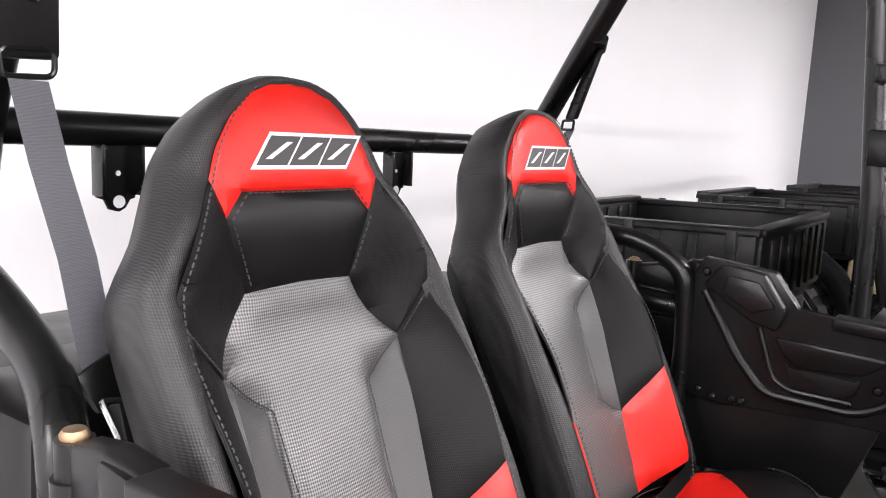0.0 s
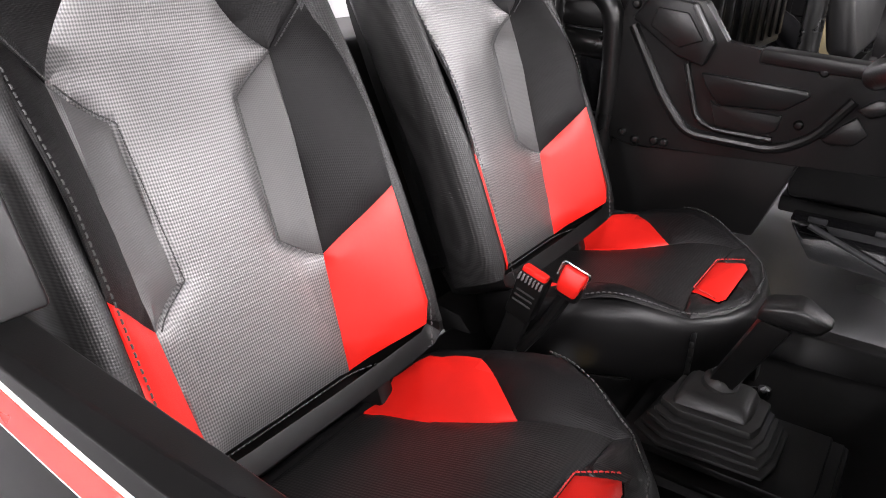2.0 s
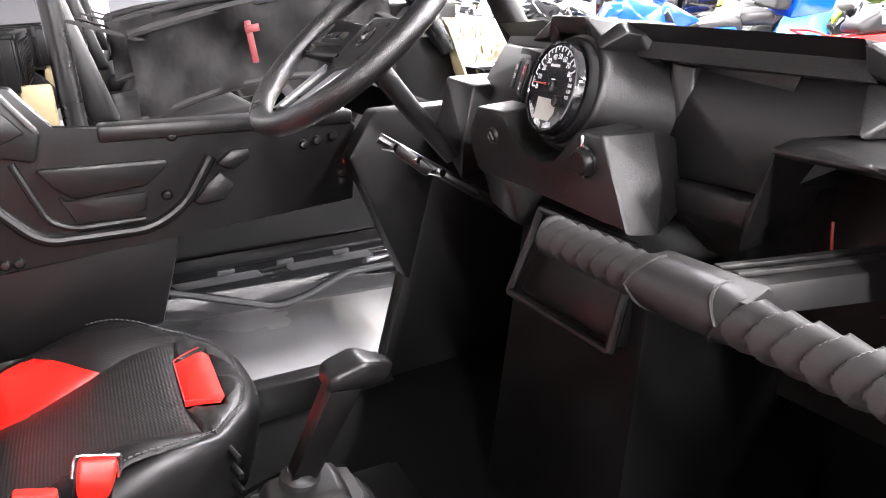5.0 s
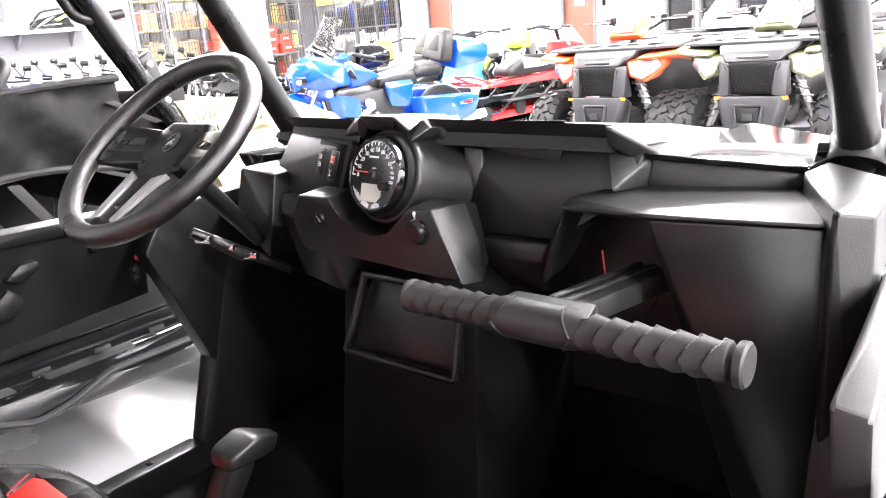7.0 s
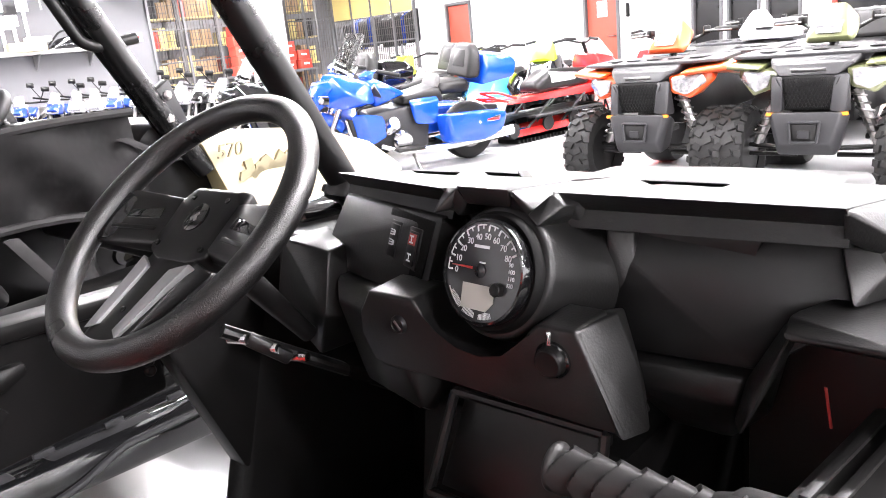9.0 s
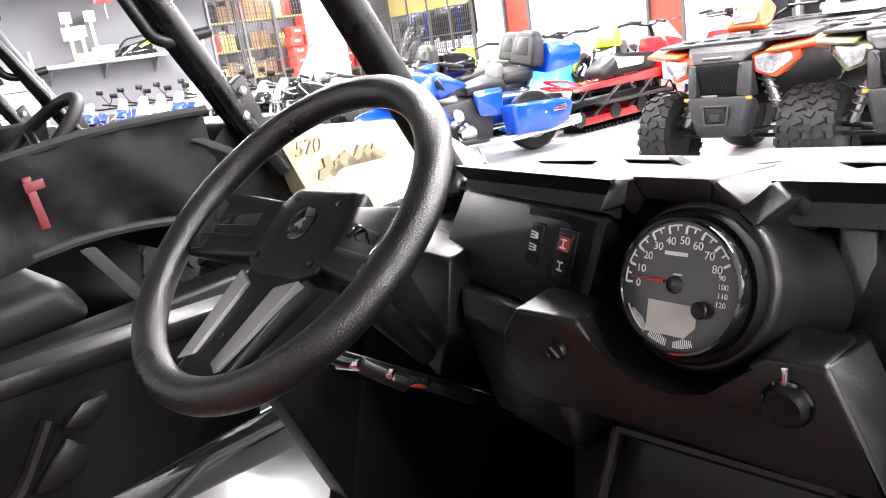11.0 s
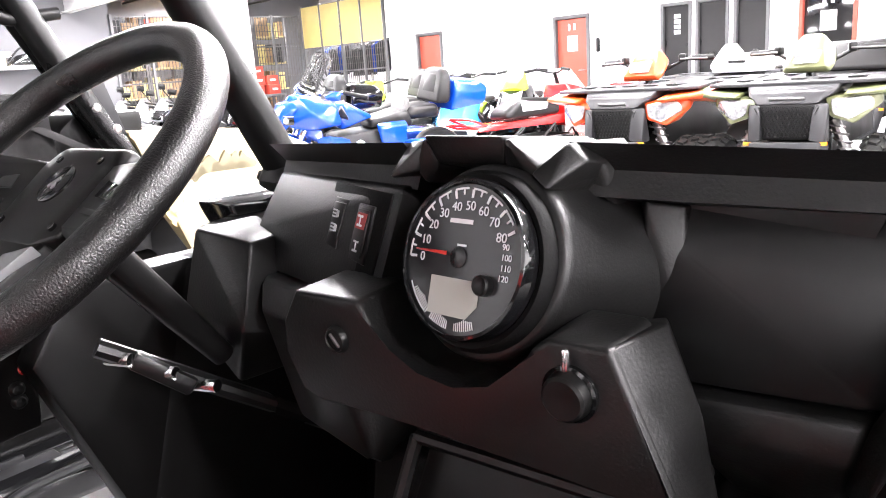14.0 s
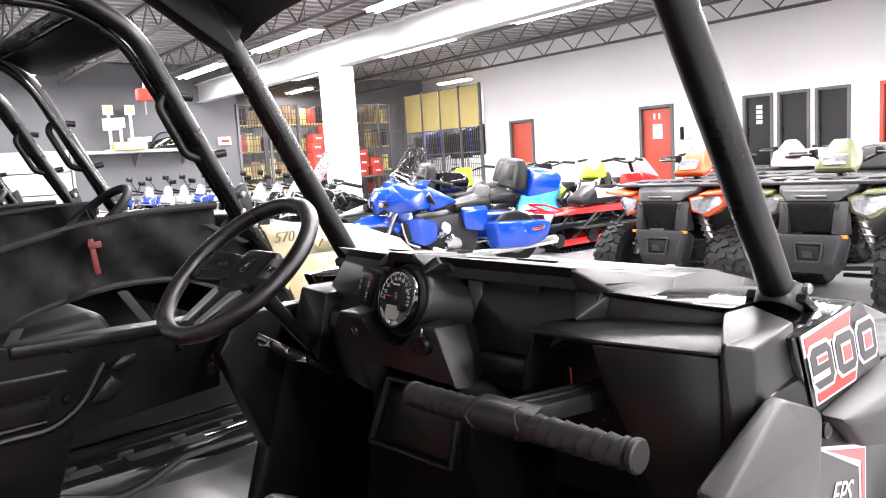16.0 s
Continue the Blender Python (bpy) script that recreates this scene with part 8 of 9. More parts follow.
# ---- the neighbour utility vehicles ----
def utility(m, label):
    """A closed-cage utility vehicle; x = 0 is its side towards the aisle, it reaches to x = -1.2."""
    t = thing("utility_vehicle", m, label, "vehicle", "parked utility vehicles")
    for x in (0.0, -1.2):
        s = 1 if x == 0 else -1
        part("front_post", tube(rounded([(x, 0.92, 0.98), (x, 0.84, 1.10), (x, 0.53, 1.72), (x - s * 0.02, 0.36, 1.83), (x - s * 0.02, -0.15, 1.86), (x - s * 0.02, -0.27, 1.86)], 0.09), 0.030, 14), "tube_black", t, smooth=60)
        part("post_lining", tube(rounded([(x - s * 0.045, 0.86, 1.06), (x - s * 0.045, 0.505, 1.70), (x - s * 0.06, 0.36, 1.79), (x - s * 0.06, -0.10, 1.82)], 0.09), 0.016, 10), "tube_black", t, smooth=60)
        part("middle_post", tube(rounded([(x, -0.13, 0.50), (x, -0.14, 1.14), (x - s * 0.02, -0.19, 1.72), (x - s * 0.02, -0.25, 1.85)], 0.06), 0.028, 14), "tube_black", t, smooth=60)
        hd = part("grab_handle", tube(rounded([(x, 0.695, 1.52), (x, 0.60, 1.53), (x, 0.58, 1.49), (x, 0.655, 1.335), (x, 0.69, 1.32), (x, 0.795, 1.335)], 0.02), 0.014, 10), "black_plastic", t, smooth=60)
        part("post_bracket", box((0.03, 0.07, 0.10), (x + s * 0.012, -0.13, 1.30), (0, 0, 0), 0.006), "tube_black", t)
        part("post_bracket", box((0.035, 0.05, 0.05), (x + s * 0.012, -0.145, 1.50), (0, 0, 0), 0.006), "tube_black", t)
        # net door with its frame, straps and red tags
        net = bmesh.new()
        rows = []
        for i in range(37):
            u = i / 36
            y = 0.02 + 0.72 * u
            top, low = 1.075 + 0.085 * u + 0.03 * math.sin(u * 3.1), 0.86 + 0.06 * math.sin(u * 3.1) + 0.04 * u
            rows.append([net.verts.new((x + s * (0.020 * math.sin(7 * u + 5 * v) + 0.012 * math.sin(23 * u + 6 * v) + 0.006 * math.sin(41 * u - 9 * v)), y, low + (top - low) * v)) for v in [j / 6 for j in range(7)]])
        for r0, r1 in zip(rows, rows[1:]):
            for j in range(6):
                net.faces.new((r0[j], r1[j], r1[j + 1], r0[j + 1]))
        bmesh.ops.solidify(net, geom=net.faces[:], thickness=0.004)
        n = part("side_net", net, "net", t, "black fabric side net", smooth=60)
        for v in (0.0, 1.0):
            part("net_hem", tube([(x + s * 0.006, 0.02 + 0.72 * i / 10, (1.075 + 0.085 * i / 10 + 0.03 * math.sin(i / 10 * 3.1)) * v + (0.86 + 0.06 * math.sin(i / 10 * 3.1) + 0.04 * i / 10) * (1 - v)) for i in range(11)], 0.011, 8), "net", n)
        for y0, z0, y1, z1 in ((0.10, 0.86, 0.02, 0.74), (0.40, 0.92, 0.52, 0.72), (0.70, 1.10, 0.84, 1.02), (0.62, 0.92, 0.86, 0.82), (0.05, 1.06, -0.12, 1.12)):
            part("net_strap", hull([(x + s * 0.01, y0 - 0.018, z0), (x + s * 0.01, y0 + 0.018, z0), (x + s * 0.01, y1 - 0.018, z1), (x + s * 0.01, y1 + 0.018, z1), (x, y0, z0), (x, y1, z1)], 0.002), "net", n)
        part("red_tag", box((0.006, 0.018, 0.11), (x + s * 0.022, 0.325, 1.04), (6, 0, 0), 0.002), "tag_red", n, "dark red warning tag")
        part("red_tag", box((0.006, 0.04, 0.02), (x + s * 0.024, 0.33, 1.075), (6, 0, 0), 0.002), "tag_red", n, "dark red warning tag")
        # rocker and lower body
        part("side_body", hull([(x, -0.15, 0.72), (x, 0.95, 0.76), (x, -0.10, 0.46), (x, 0.90, 0.46), (x - s * 0.06, -0.15, 0.74), (x - s * 0.06, 0.95, 0.78), (x - s * 0.06, -0.10, 0.44), (x - s * 0.06, 0.9, 0.44)], 0.012), "black_plastic", t)
        part("rocker", hull([(x + s * 0.03, -0.08, 0.40), (x + s * 0.03, 0.85, 0.40), (x + s * 0.05, 0.0, 0.30), (x + s * 0.05, 0.85, 0.26), (x - s * 0.10, -0.08, 0.42), (x - s * 0.10, 0.85, 0.42), (x - s * 0.10, 0.0, 0.26), (x - s * 0.10, 0.85, 0.24)], 0.012), "gloss_black", t)
        part("rocker_rib", tube(rounded([(x + s * 0.045, -0.02, 0.40), (x + s * 0.05, 0.16, 0.335), (x + s * 0.055, 0.30, 0.285), (x + s * 0.05, 0.40, 0.30), (x + s * 0.045, 0.52, 0.345), (x + s * 0.045, 0.85, 0.345)], 0.03), 0.010, 8), "graphite", t)
        for k in range(5):
            part("clip", box((0.012, 0.05, 0.016), (x + s * 0.05, 0.0 + k * 0.17, 0.42), (0, 0, 0), 0.004), "graphite", t)
        for y0, y1 in ((0.02, 0.26), (0.34, 0.60)):
            part("floor_slot", hull([(x + s * 0.034, y0, 0.405), (x + s * 0.034, y1, 0.405), (x + s * 0.034, y0 + 0.02, 0.38), (x + s * 0.034, y1 + 0.02, 0.38), (x + s * 0.02, y0, 0.40), (x + s * 0.02, y1, 0.40)], 0.003), "graphite", t)
        # wheels and fenders
        tyre(t, x - s * 0.06, 1.45, 0.33, 0.23, 20)
        tyre(t, x - s * 0.06, -0.85, 0.33, 0.26, 20)
        part("front_fender", hull([(x - s * 0.02, 0.95, 0.98), (x + s * 0.06, 1.15, 0.93), (x + s * 0.08, 1.6, 0.86), (x - s * 0.25, 0.95, 1.08), (x - s * 0.25, 1.75, 0.92), (x + s * 0.08, 1.0, 0.72), (x + s * 0.09, 1.2, 0.84), (x - s * 0.2, 1.75, 0.8), (x + s * 0.02, 0.90, 1.07), (x + s * 0.02, 1.30, 1.04)], 0.012), "camo_paint", t, "tan camouflage front fender")
        for k in range(12):
            y, z, rr = 0.96 + 0.055 * (k % 4) + 0.03 * (k // 4), 0.86 + 0.05 * ((k * 2) % 4), 0.024 + 0.006 * (k % 5)
            poly = [(rr * (0.7 + 0.5 * math.sin(3.1 * a + k)) * math.cos(a), rr * (0.9 + 0.4 * math.cos(2.3 * a + 2 * k)) * math.sin(a)) for a in [j * math.pi / 5 for j in range(10)]]
            part("camo_patch", prism(poly, 0.0, 0.010, pose(x + s * 0.046, y, z, 90, 40 * k, 90 * s)), "camo_dark" if k % 2 else "cream_paint", t, smooth=0)
        letters("570", 0.055, pose(x + s * 0.056, 0.965, 1.025, 90, 0, 90 * s), "camo_dark", t, 0.003, "lettering", 0.2, "CENTER", "brown number on the fender")
        br = part("post_bracket", hull([(x - 0.02, 0.82, 1.10), (x + 0.02, 0.82, 1.10), (x - 0.02, 0.90, 1.06), (x + 0.02, 0.90, 1.06), (x - 0.02, 0.80, 1.20), (x + 0.02, 0.80, 1.20), (x - 0.02, 0.85, 1.23), (x + 0.02, 0.85, 1.23)], 0.006), "graphite", t)
        for y, z in ((0.835, 1.19), (0.83, 1.13), (0.87, 1.08)):
            part("bracket_bolt", lathe([(0.012, 0), (0.012, 0.008), (0.006, 0.012)], 8, pose(x + s * 0.02, y, z, 0, 90 * s, 0)), "steel", br)
        part("rear_fender", tube([(x - s * 0.02, -0.85 + 0.42 * math.cos(radians(a)), 0.36 + 0.42 * math.sin(radians(a))) for a in range(15, 170, 14)], 0.10, 10, squash=0.3), "graphite", t)
    part("roof_bar", tube([(-1.18, 0.42, 1.82), (-0.02, 0.42, 1.82)], 0.026, 12), "tube_black", t)
    part("roof_bar", tube([(-1.18, -0.22, 1.85), (-0.02, -0.22, 1.85)], 0.026, 12), "tube_black", t)
    hb = prism([(-1.16, 0.0), (-0.04, 0.0), (-0.04, 0.12), (-0.16, 0.16), (-1.04, 0.16), (-1.16, 0.12)], -0.012, 0.012, pose(0, 0.44, 1.80, -32, 0, 0), 0.004)
    part("front_visor", hb, "black_plastic", t, "black header panel under the roof")
    part("crossbar", tube([(-1.19, -0.145, 1.22), (-0.01, -0.145, 1.22)], 0.024, 12), "tube_black", t)
    part("hood", hull([(-1.0, 0.98, 1.10), (-0.2, 0.98, 1.10), (-0.95, 1.72, 0.92), (-0.25, 1.72, 0.92), (-1.05, 1.0, 0.7), (-0.15, 1.0, 0.7), (-0.95, 1.80, 0.6), (-0.25, 1.80, 0.6)], 0.03), "graphite", t)
    part("front_bumper", hull([(-1.0, 1.72, 0.75), (-0.2, 1.72, 0.75), (-0.95, 1.92, 0.70), (-0.25, 1.92, 0.70), (-1.0, 1.72, 0.40), (-0.2, 1.72, 0.40), (-0.9, 1.90, 0.42), (-0.3, 1.90, 0.42)], 0.03), "black_plastic", t)
    part("dashboard", hull([(-1.15, 0.80, 1.12), (-0.04, 0.80, 1.12), (-1.15, 0.98, 1.12), (-0.04, 0.98, 1.12), (-1.12, 0.72, 1.02), (-0.06, 0.72, 1.02), (-1.1, 0.85, 0.7), (-0.1, 0.85, 0.7), (-1.1, 0.98, 0.7), (-0.1, 0.98, 0.7)], 0.02), "black_plastic", t)
    part("floor_pan", box((1.12, 1.05, 0.05), (-0.6, 0.40, 0.42), (0, 0, 0), 0.01), "black_plastic", t)
    part("seat_cushion", hull([(-1.12, -0.05, 0.70), (-0.08, -0.05, 0.70), (-1.12, 0.42, 0.74), (-0.08, 0.42, 0.74), (-1.12, -0.05, 0.82), (-0.08, -0.05, 0.82), (-1.12, 0.36, 0.86), (-0.08, 0.36, 0.86)], 0.045, 4), "black_smooth", t, "black vinyl bench cushion")
    part("seat_back", hull([(-1.12, -0.02, 0.84), (-0.08, -0.02, 0.84), (-1.10, -0.12, 1.22), (-0.10, -0.12, 1.22), (-1.12, -0.10, 0.84), (-0.08, -0.10, 0.84), (-1.10, -0.19, 1.22), (-0.10, -0.19, 1.22)], 0.03, 4), "black_smooth", t, "black vinyl bench back")
    part("seat_base", box((1.0, 0.45, 0.28), (-0.6, 0.15, 0.57), (0, 0, 0), 0.02), "black_plastic", t)
    wheel_m = pose(-0.36, 0.45, 1.13, 40, 0, 0)
    ring = [tuple(wheel_m @ Vector((0.16 * math.cos(2 * math.pi * k / 40), 0.16 * math.sin(2 * math.pi * k / 40), 0))) for k in range(40)]
    wh = part("steering_wheel", tube(ring, 0.016, 12, True), "rubber", t, "black steering wheel", smooth=60)
    for a in (20, 160, 270):
        part("wheel_spoke", tube([tuple(wheel_m @ Vector((0, 0, -0.03))), tuple(wheel_m @ Vector((0.155 * math.cos(radians(a)), 0.155 * math.sin(radians(a)), 0)))], 0.012, 8), "black_plastic", wh)
    part("wheel_column", tube([tuple(wheel_m @ Vector((0, 0, -0.02))), (-0.36, 0.85, 0.90)], 0.03, 10), "black_plastic", t)
    # cargo bed: floor, ribbed walls, rim, clips
    part("bed_floor", box((1.16, 0.86, 0.04), (-0.60, -0.86, 0.76), (0, 0, 0), 0.008), "black_plastic", t)
    for x, s in ((-0.02, 1), (-1.18, -1)):
        wl = part("bed_side", box((0.04, 0.86, 0.26), (x, -0.86, 0.90), (0, 0, 0), 0.008), "black_plastic", t)
        part("bed_rim", hull([(x - 0.035, -0.42, 1.02), (x + 0.035, -0.42, 1.02), (x - 0.035, -1.30, 1.0), (x + 0.035, -1.30, 1.0), (x - 0.03, -0.42, 1.045), (x + 0.03, -0.42, 1.045), (x - 0.03, -1.30, 1.025), (x + 0.03, -1.30, 1.025)], 0.006), "black_plastic", wl)
        for k in range(7):
            part("bed_rib", box((0.014, 0.03, 0.24), (x + s * 0.022, -0.50 - k * 0.12, 0.89), (0, 0, 0), 0.004), "black_plastic", wl)
        for k in range(3):
            part("bed_clip", box((0.02, 0.03, 0.07), (x + s * 0.036, -0.50 - k * 0.33, 1.0), (0, 0, 0), 0.004), "graphite", wl)
    for y in (-0.44, -1.28):
        wl = part("bed_end", box((1.12, 0.04, 0.25), (-0.60, y, 0.895), (0, 0, 0), 0.008), "black_plastic", t)
        part("bed_rim", box((1.14, 0.06, 0.025), (-0.60, y, 1.028), (0, 0, 0), 0.006), "black_plastic", wl)
        for k in range(8):
            part("bed_rib", box((0.03, 0.014, 0.22), (-0.15 - k * 0.13, y + 0.024, 0.89), (0, 0, 0), 0.004), "black_plastic", wl)
    part("engine_panel", hull([(-0.02, -0.30, 0.80), (-0.02, -0.48, 0.80), (-0.02, -0.30, 0.58), (-0.02, -0.50, 0.58), (-0.1, -0.3, 0.8), (-0.1, -0.48, 0.8), (-0.1, -0.3, 0.58), (-0.1, -0.5, 0.58)], 0.02), "camo_paint", t, "brown camouflage panel under the bed")
    part("engine_block", box((0.9, 0.6, 0.32), (-0.6, -0.75, 0.55), (0, 0, 0), 0.03), "graphite", t)
    return t


near = utility(pose(-1.40, 0, 0), "black utility vehicle with roll cage, side nets and cargo bed")
copy_thing(near, pose(-3.40, 0.06, 0))
copy_thing(near, pose(-5.35, 0.15, 0))

# ---- the far wall, its shelf and the caged store ----
WEST = BUILD @ pose(-0.13, 2.83, 0.16)
shelf = thing("wall_shelf", WEST @ pose(-17.1, 1.95, 1.66), "long grey shelf on the wall", "shelf")
part("board", box((0.55, 2.7, 0.07), (0.28, 0, 0.0), (0, 0, 0), 0.006), "beam_paint", shelf)
for y in (-1.1, 0.0, 1.1):
    part("bracket", hull([(0.0, y - 0.02, -0.035), (0.0, y + 0.02, -0.035), (0.45, y - 0.02, -0.035), (0.45, y + 0.02, -0.035), (0.0, y - 0.02, -0.35), (0.0, y + 0.02, -0.35)], 0.003), "frame_grey", shelf)
for a, b, tall in ((-16.75, 1.38, 1.0), (-16.8, 1.62, 0.72), (-16.8, 1.86, 1.0)):
    sg = thing("display_stand", WEST @ pose(a, b, 1.695), "white display stand with a square sign", "stand", "display stands on the shelf")
    part("foot", box((0.3, 0.28, 0.02), (0, 0, 0.01), (0, 0, 0), 0.004), "white_print", sg)
    part("pole", box((0.05, 0.06, tall - 0.2), (0, 0, (tall - 0.2) / 2 + 0.02), (0, 0, 0), 0.004), "white_print", sg)
    part("sign", box((0.03, 0.22, 0.22), (0, 0, tall - 0.1), (0, 0, 0), 0.006), "white_print", sg)
    part("sign_panel", box((0.006, 0.14, 0.12), (0.017, 0, tall - 0.08), (0, 0, 0), 0.002), "cream_paint", sg)
    if tall > 0.9 and b < 1.5:
        part("card", box((0.02, 0.36, 0.26), (0.03, 0.03, tall - 0.42), (0, 0, 0), 0.004), "white_print", sg)
yb = thing("yellow_box", WEST @ pose(-16.75, 1.72, 1.695), "yellow cardboard carton on the shelf", "box")
part("carton", box((0.4, 0.70, 0.17), (0.1, 0, 0.085), (0, 0, 0), 0.006), "yellow_paint", yb)
wb = thing("white_carton", WEST @ pose(-16.75, 2.0, 1.87), "white carton lying on the yellow box", "box")
part("carton", box((0.35, 0.45, 0.10), (0, 0, 0.05), (0, 0, 0), 0.006), "white_print", wb)
mm = thing("model_machine", WEST @ pose(-16.75, 2.65, 1.695), "small black and lime machine on the shelf", "machine")
part("body", hull([(-0.15, -0.5, 0), (0.15, -0.5, 0), (-0.15, 0.4, 0), (0.15, 0.4, 0), (-0.1, -0.3, 0.2), (0.1, -0.3, 0.2), (-0.1, 0.25, 0.32), (0.1, 0.25, 0.32)], 0.03), "gloss_black", mm)
part("flash", hull([(0.12, 0.0, 0.18), (0.16, 0.05, 0.14), (0.12, 0.3, 0.32), (0.16, 0.32, 0.24), (0.08, 0.1, 0.2)], 0.01), "lime_paint", mm, "lime green flash")
part("handle", tube(rounded([(0, -0.45, 0.1), (0, -0.2, 0.36), (0, 0.2, 0.40)], 0.1), 0.02, 8), "rubber", mm)
ex = thing("exit_sign", WEST @ pose(-17.07, 4.13, 1.83), "small white and red exit sign box", "sign")
part("box", box((0.08, 0.32, 0.2), (0, 0, 0), (0, 0, 0), 0.008), "white_print", ex)
part("bar", box((0.004, 0.20, 0.07), (0.042, 0, 0), (0, 0, 0), 0.001), "red_print", ex)
yd = thing("yellow_board", BUILD @ pose(-17.2, 6.7, 0), "yellow upright board leaning by the grey wall", "board")
part("panel", box((0.04, 0.44, 1.12), (0.03, 0, 0.56), (0, 0, 0), 0.004), "yellow_paint", yd)
fr = box((0.06, 0.04, 1.16), (0.03, -0.24, 0.58), (0, 0, 0), 0.004)
fr = box((0.06, 0.04, 1.16), (0.03, 0.24, 0.58), (0, 0, 0), 0.004, bm=fr)
fr = box((0.06, 0.44, 0.04), (0.03, 0, 1.14), (0, 0, 0), 0.004, bm=fr)
part("frame", fr, "frame_grey", yd)
oh = thing("overhead_door", BUILD @ pose(-17.21, 2.22, 0), "pale panelled overhead door", "door", "", "structure")
for k in range(4):
    part("panel", box((0.05, 2.3, 0.46), (0.03, 0, 0.24 + k * 0.48), (0, 0, 0), 0.012), "beam_paint", oh)
part("track", box((0.07, 0.05, 2.2), (0.04, 1.2, 1.1), (0, 0, 0), 0.006), "beam_paint", oh)


def cage_run(m, count, high, label, plates):
    """A straight run of mesh partition along y: posts, rails, welded wire and sheet panels at the top."""
    t = thing("store_cage", m, label, "partition", "store partitions", "structure")
    long = count * 0.84
    for k in range(count + 1):
        part("post", box((0.06, 0.06, high), (0, k * 0.84, high / 2), (0, 0, 0), 0.004), "frame_grey", t)
    for z in (0.06, 1.35, 2.1, high - 0.05):
        part("rail", box((0.035, long, 0.035), (0.0, long / 2, z), (0, 0, 0), 0.003), "frame_grey", t)
    b = bmesh.new()
    for k in range(int(long / 0.08)):
        b = box((0.012, 0.012, high - 0.1), (0.022, 0.03 + k * 0.08, high / 2), bm=b)
    for k in range(int((high - 0.1) / 0.16)):
        b = box((0.008, long, 0.011), (0.027, long / 2, 0.08 + k * 0.16), bm=b)
    tagged(part("wire_mesh", b, "joist_steel", t, "grey welded wire mesh", smooth=0), "grey welded wire mesh", "", "", "stuff")
    if plates:
        for k in range(count):
            part("panel", box((0.02, 0.74, plates), (-0.03, 0.42 + k * 0.84, high - plates / 2 - 0.05), (0, 0, 0), 0.004), "yellow_paint", t, "cream yellow sheet panel")


cage_run(BUILD @ pose(-17.2, 7.35, 0), 6, 2.9, "steel mesh partition before the storage racks", 0)
cage_run(BUILD @ pose(-13.93, 12.58, 0, 0, 0, 90), 4, 3.12, "steel mesh partition with cream yellow panels", 1.05)
for k in range(5):
    rk = thing("pallet_rack", BUILD @ pose(-18.4, 7.9 + k * 1.02, 0), "steel storage rack with brown and yellow cartons", "rack", "storage racks")
    for sx in (-0.4, 0.4):
        for sy in (-0.48, 0.48):
            part("upright", box((0.05, 0.05, 2.9), (sx, sy, 1.45), (0, 0, 0), 0.003), "frame_grey", rk)
    for z in (0.3, 1.0, 1.7, 2.4):
        part("shelf", box((0.8, 0.95, 0.04), (0, 0, z), (0, 0, 0), 0.003), "cream_paint", rk)
    for z in (0.32, 1.02, 1.72, 2.42):
        y = -0.42
        while y < 0.36:
            w, h = random.uniform(0.18, 0.32), random.uniform(0.25, 0.55)
            cb = thing("carton", BUILD @ pose(-18.3, 7.9 + k * 1.02 + y + w / 2, z), "cardboard carton on a storage rack", "box", "cartons in the store")
            part("box", box((0.4, w * 0.94, h), (0, 0, h / 2), (0, 0, 0), 0.005), random.choice(("card_brown", "yellow_paint", "card_brown", "graphite", "card_red")), cb)
            y += w
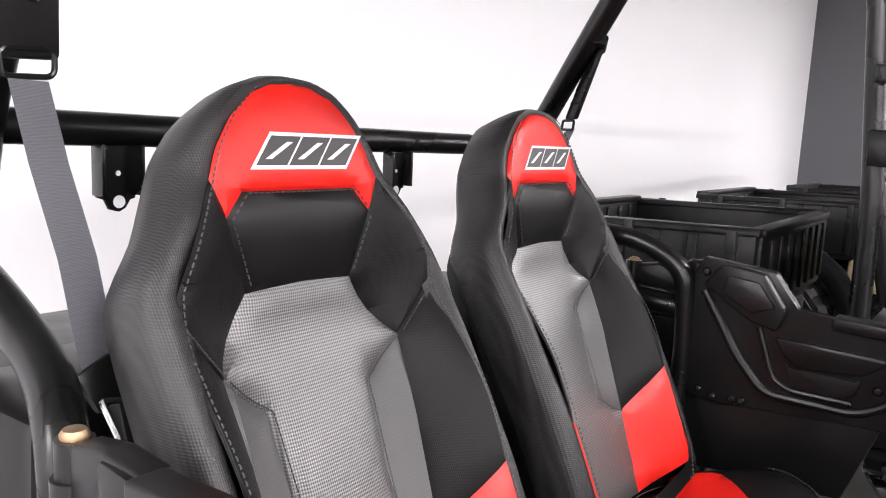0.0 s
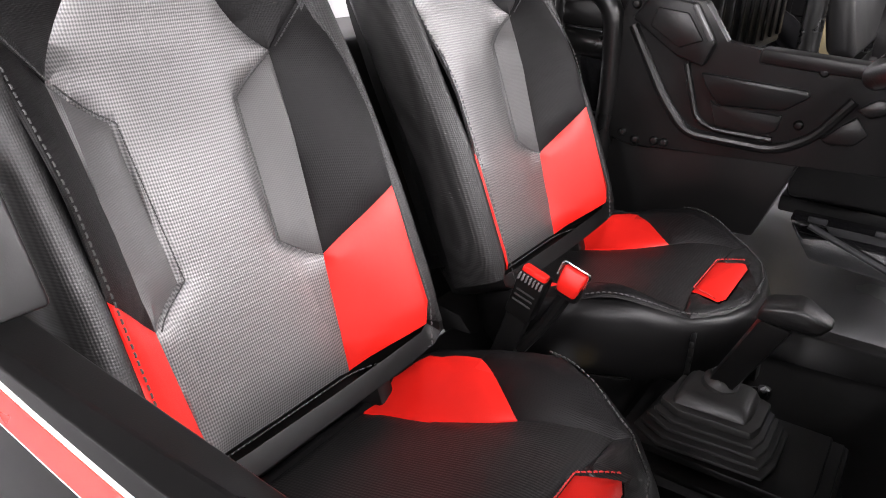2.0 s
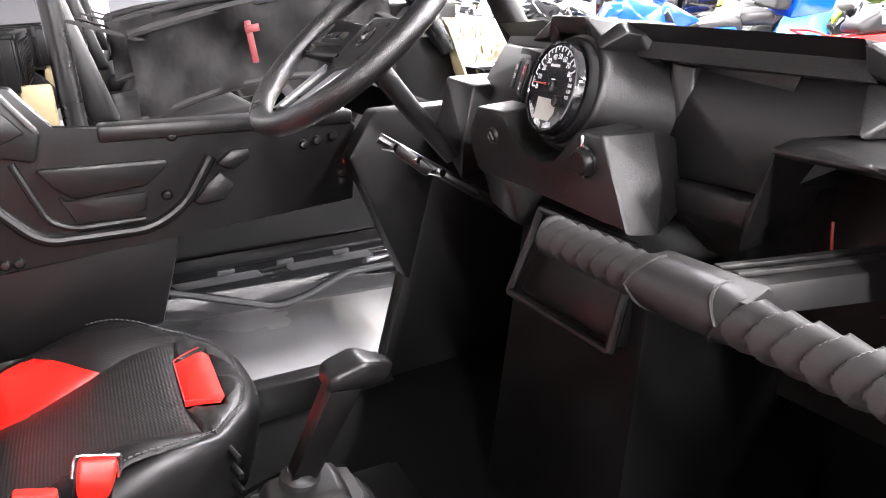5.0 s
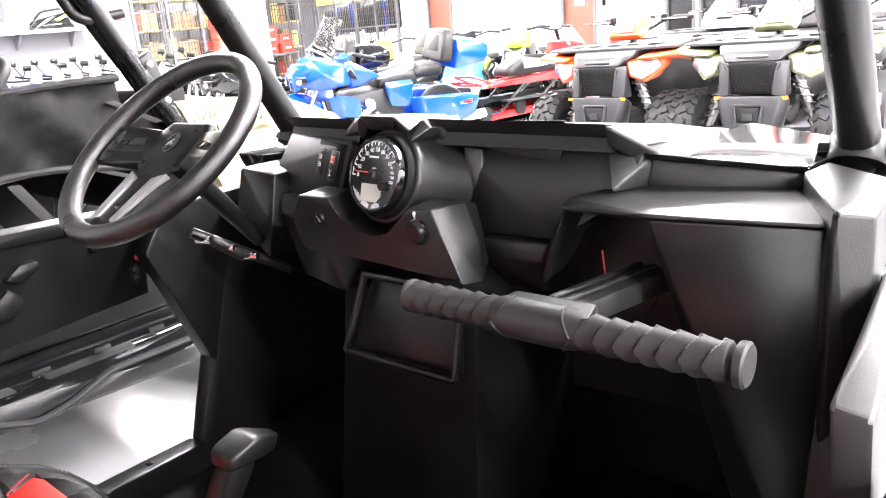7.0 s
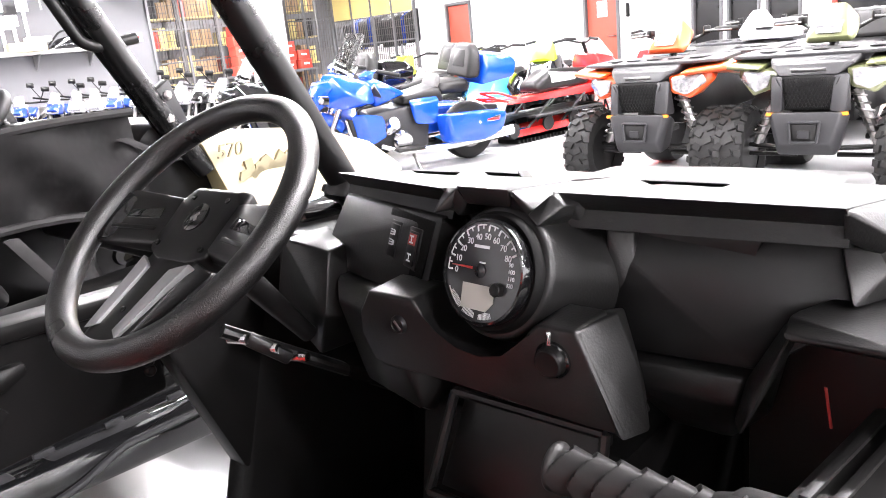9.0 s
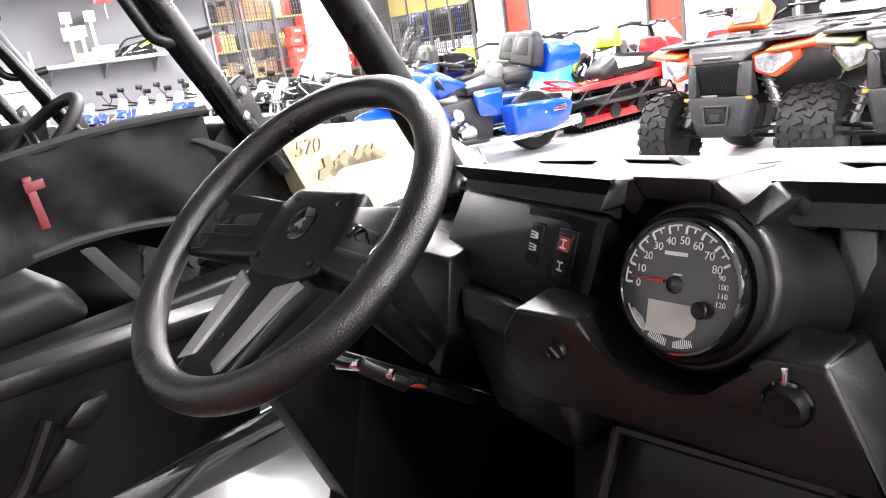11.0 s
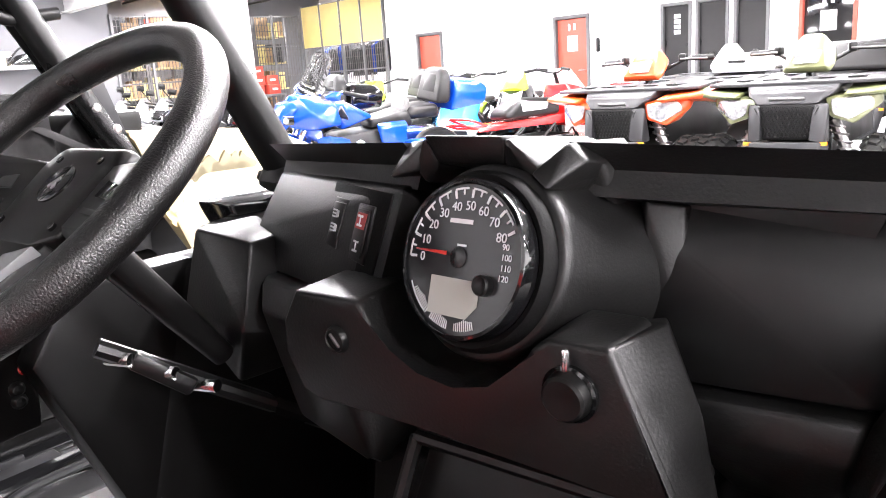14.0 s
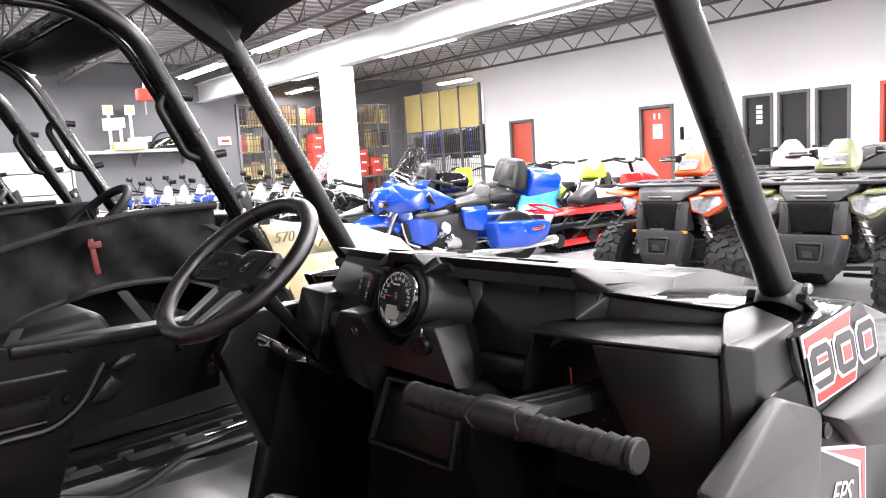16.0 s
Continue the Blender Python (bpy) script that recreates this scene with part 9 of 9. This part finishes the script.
for j, (b0, low, many) in enumerate(((9.2, 0.9, 5), (9.55, 0.9, 6), (10.55, 0.9, 3), (10.95, 0.9, 2))):
    for k in range(many):
        rb = thing("red_carton", BUILD @ pose(-16.7 + random.uniform(-0.03, 0.03), b0 + random.uniform(-0.03, 0.03), low + k * 0.232), "red printed carton in a stack by the cage", "box", "stack of red cartons")
        part("box", box((0.36, 0.33, 0.226), (0, 0, 0.113), (0, 0, 0), 0.005), "card_red", rb)
        part("label", box((0.004, 0.16, 0.05), (0.182, 0, 0.12)), "white_print", rb, "white printed bar")
for b0 in (9.4, 10.75):
    pl = thing("stock_bench", BUILD @ pose(-16.7, b0, 0), "grey steel bench carrying the red cartons", "bench", "stock benches")
    part("top", box((0.6, 1.0, 0.05), (0, 0, 0.875), (0, 0, 0), 0.005), "frame_grey", pl)
    for sx in (-0.26, 0.26):
        for sy in (-0.44, 0.44):
            part("leg", box((0.05, 0.05, 0.85), (sx, sy, 0.425), (0, 0, 0), 0.004), "frame_grey", pl)
for k in range(6):
    rk = thing("garment_rail", BUILD @ pose(-14.3 - k * 0.56, 13.1, 0, 0, 0, 90), "rail of dark riding jackets", "clothes rail", "clothes rails")
    drop = 0.05 * (k % 3)
    part("rail", tube([(0, -0.28, 2.15 - drop), (0, 0.28, 2.15 - drop)], 0.015, 8), "steel", rk)
    for q in (-0.27, 0.27):
        part("post", tube([(0, q, 0.0), (0, q, 2.15)], 0.016, 8), "steel", rk)
    for j in range(4):
        y, z = -0.2 + j * 0.135, 2.1 - drop
        part("jacket", hull([(-0.22, y - 0.04, z - 0.10), (0.22, y - 0.04, z - 0.10), (-0.05, y, z), (0.05, y, z), (-0.24, y + 0.045, z - 0.14), (0.24, y + 0.045, z - 0.14), (-0.20, y - 0.045, z - 0.78), (0.20, y - 0.045, z - 0.78), (-0.21, y + 0.045, z - 0.80), (0.21, y + 0.045, z - 0.80)], 0.02, 2), random.choice(("cloth_black", "cloth_black", "graphite", "navy_paint")), rk)
hoist = thing("chain_hoist", BUILD @ pose(-13.2, 3.94, 2.72), "small red chain hoist hanging from the joists", "hoist")
part("body", box((0.2, 0.28, 0.22), (0, 0, 0), (0, 0, 0), 0.03), "card_red", hoist)
part("hook_chain", tube([(0, 0, -0.1), (0, 0, -0.36)], 0.014, 8), "steel", hoist)
part("hanger", tube([(0, 0, 0.1), (0, 0, 1.08)], 0.02, 8), "steel", hoist)
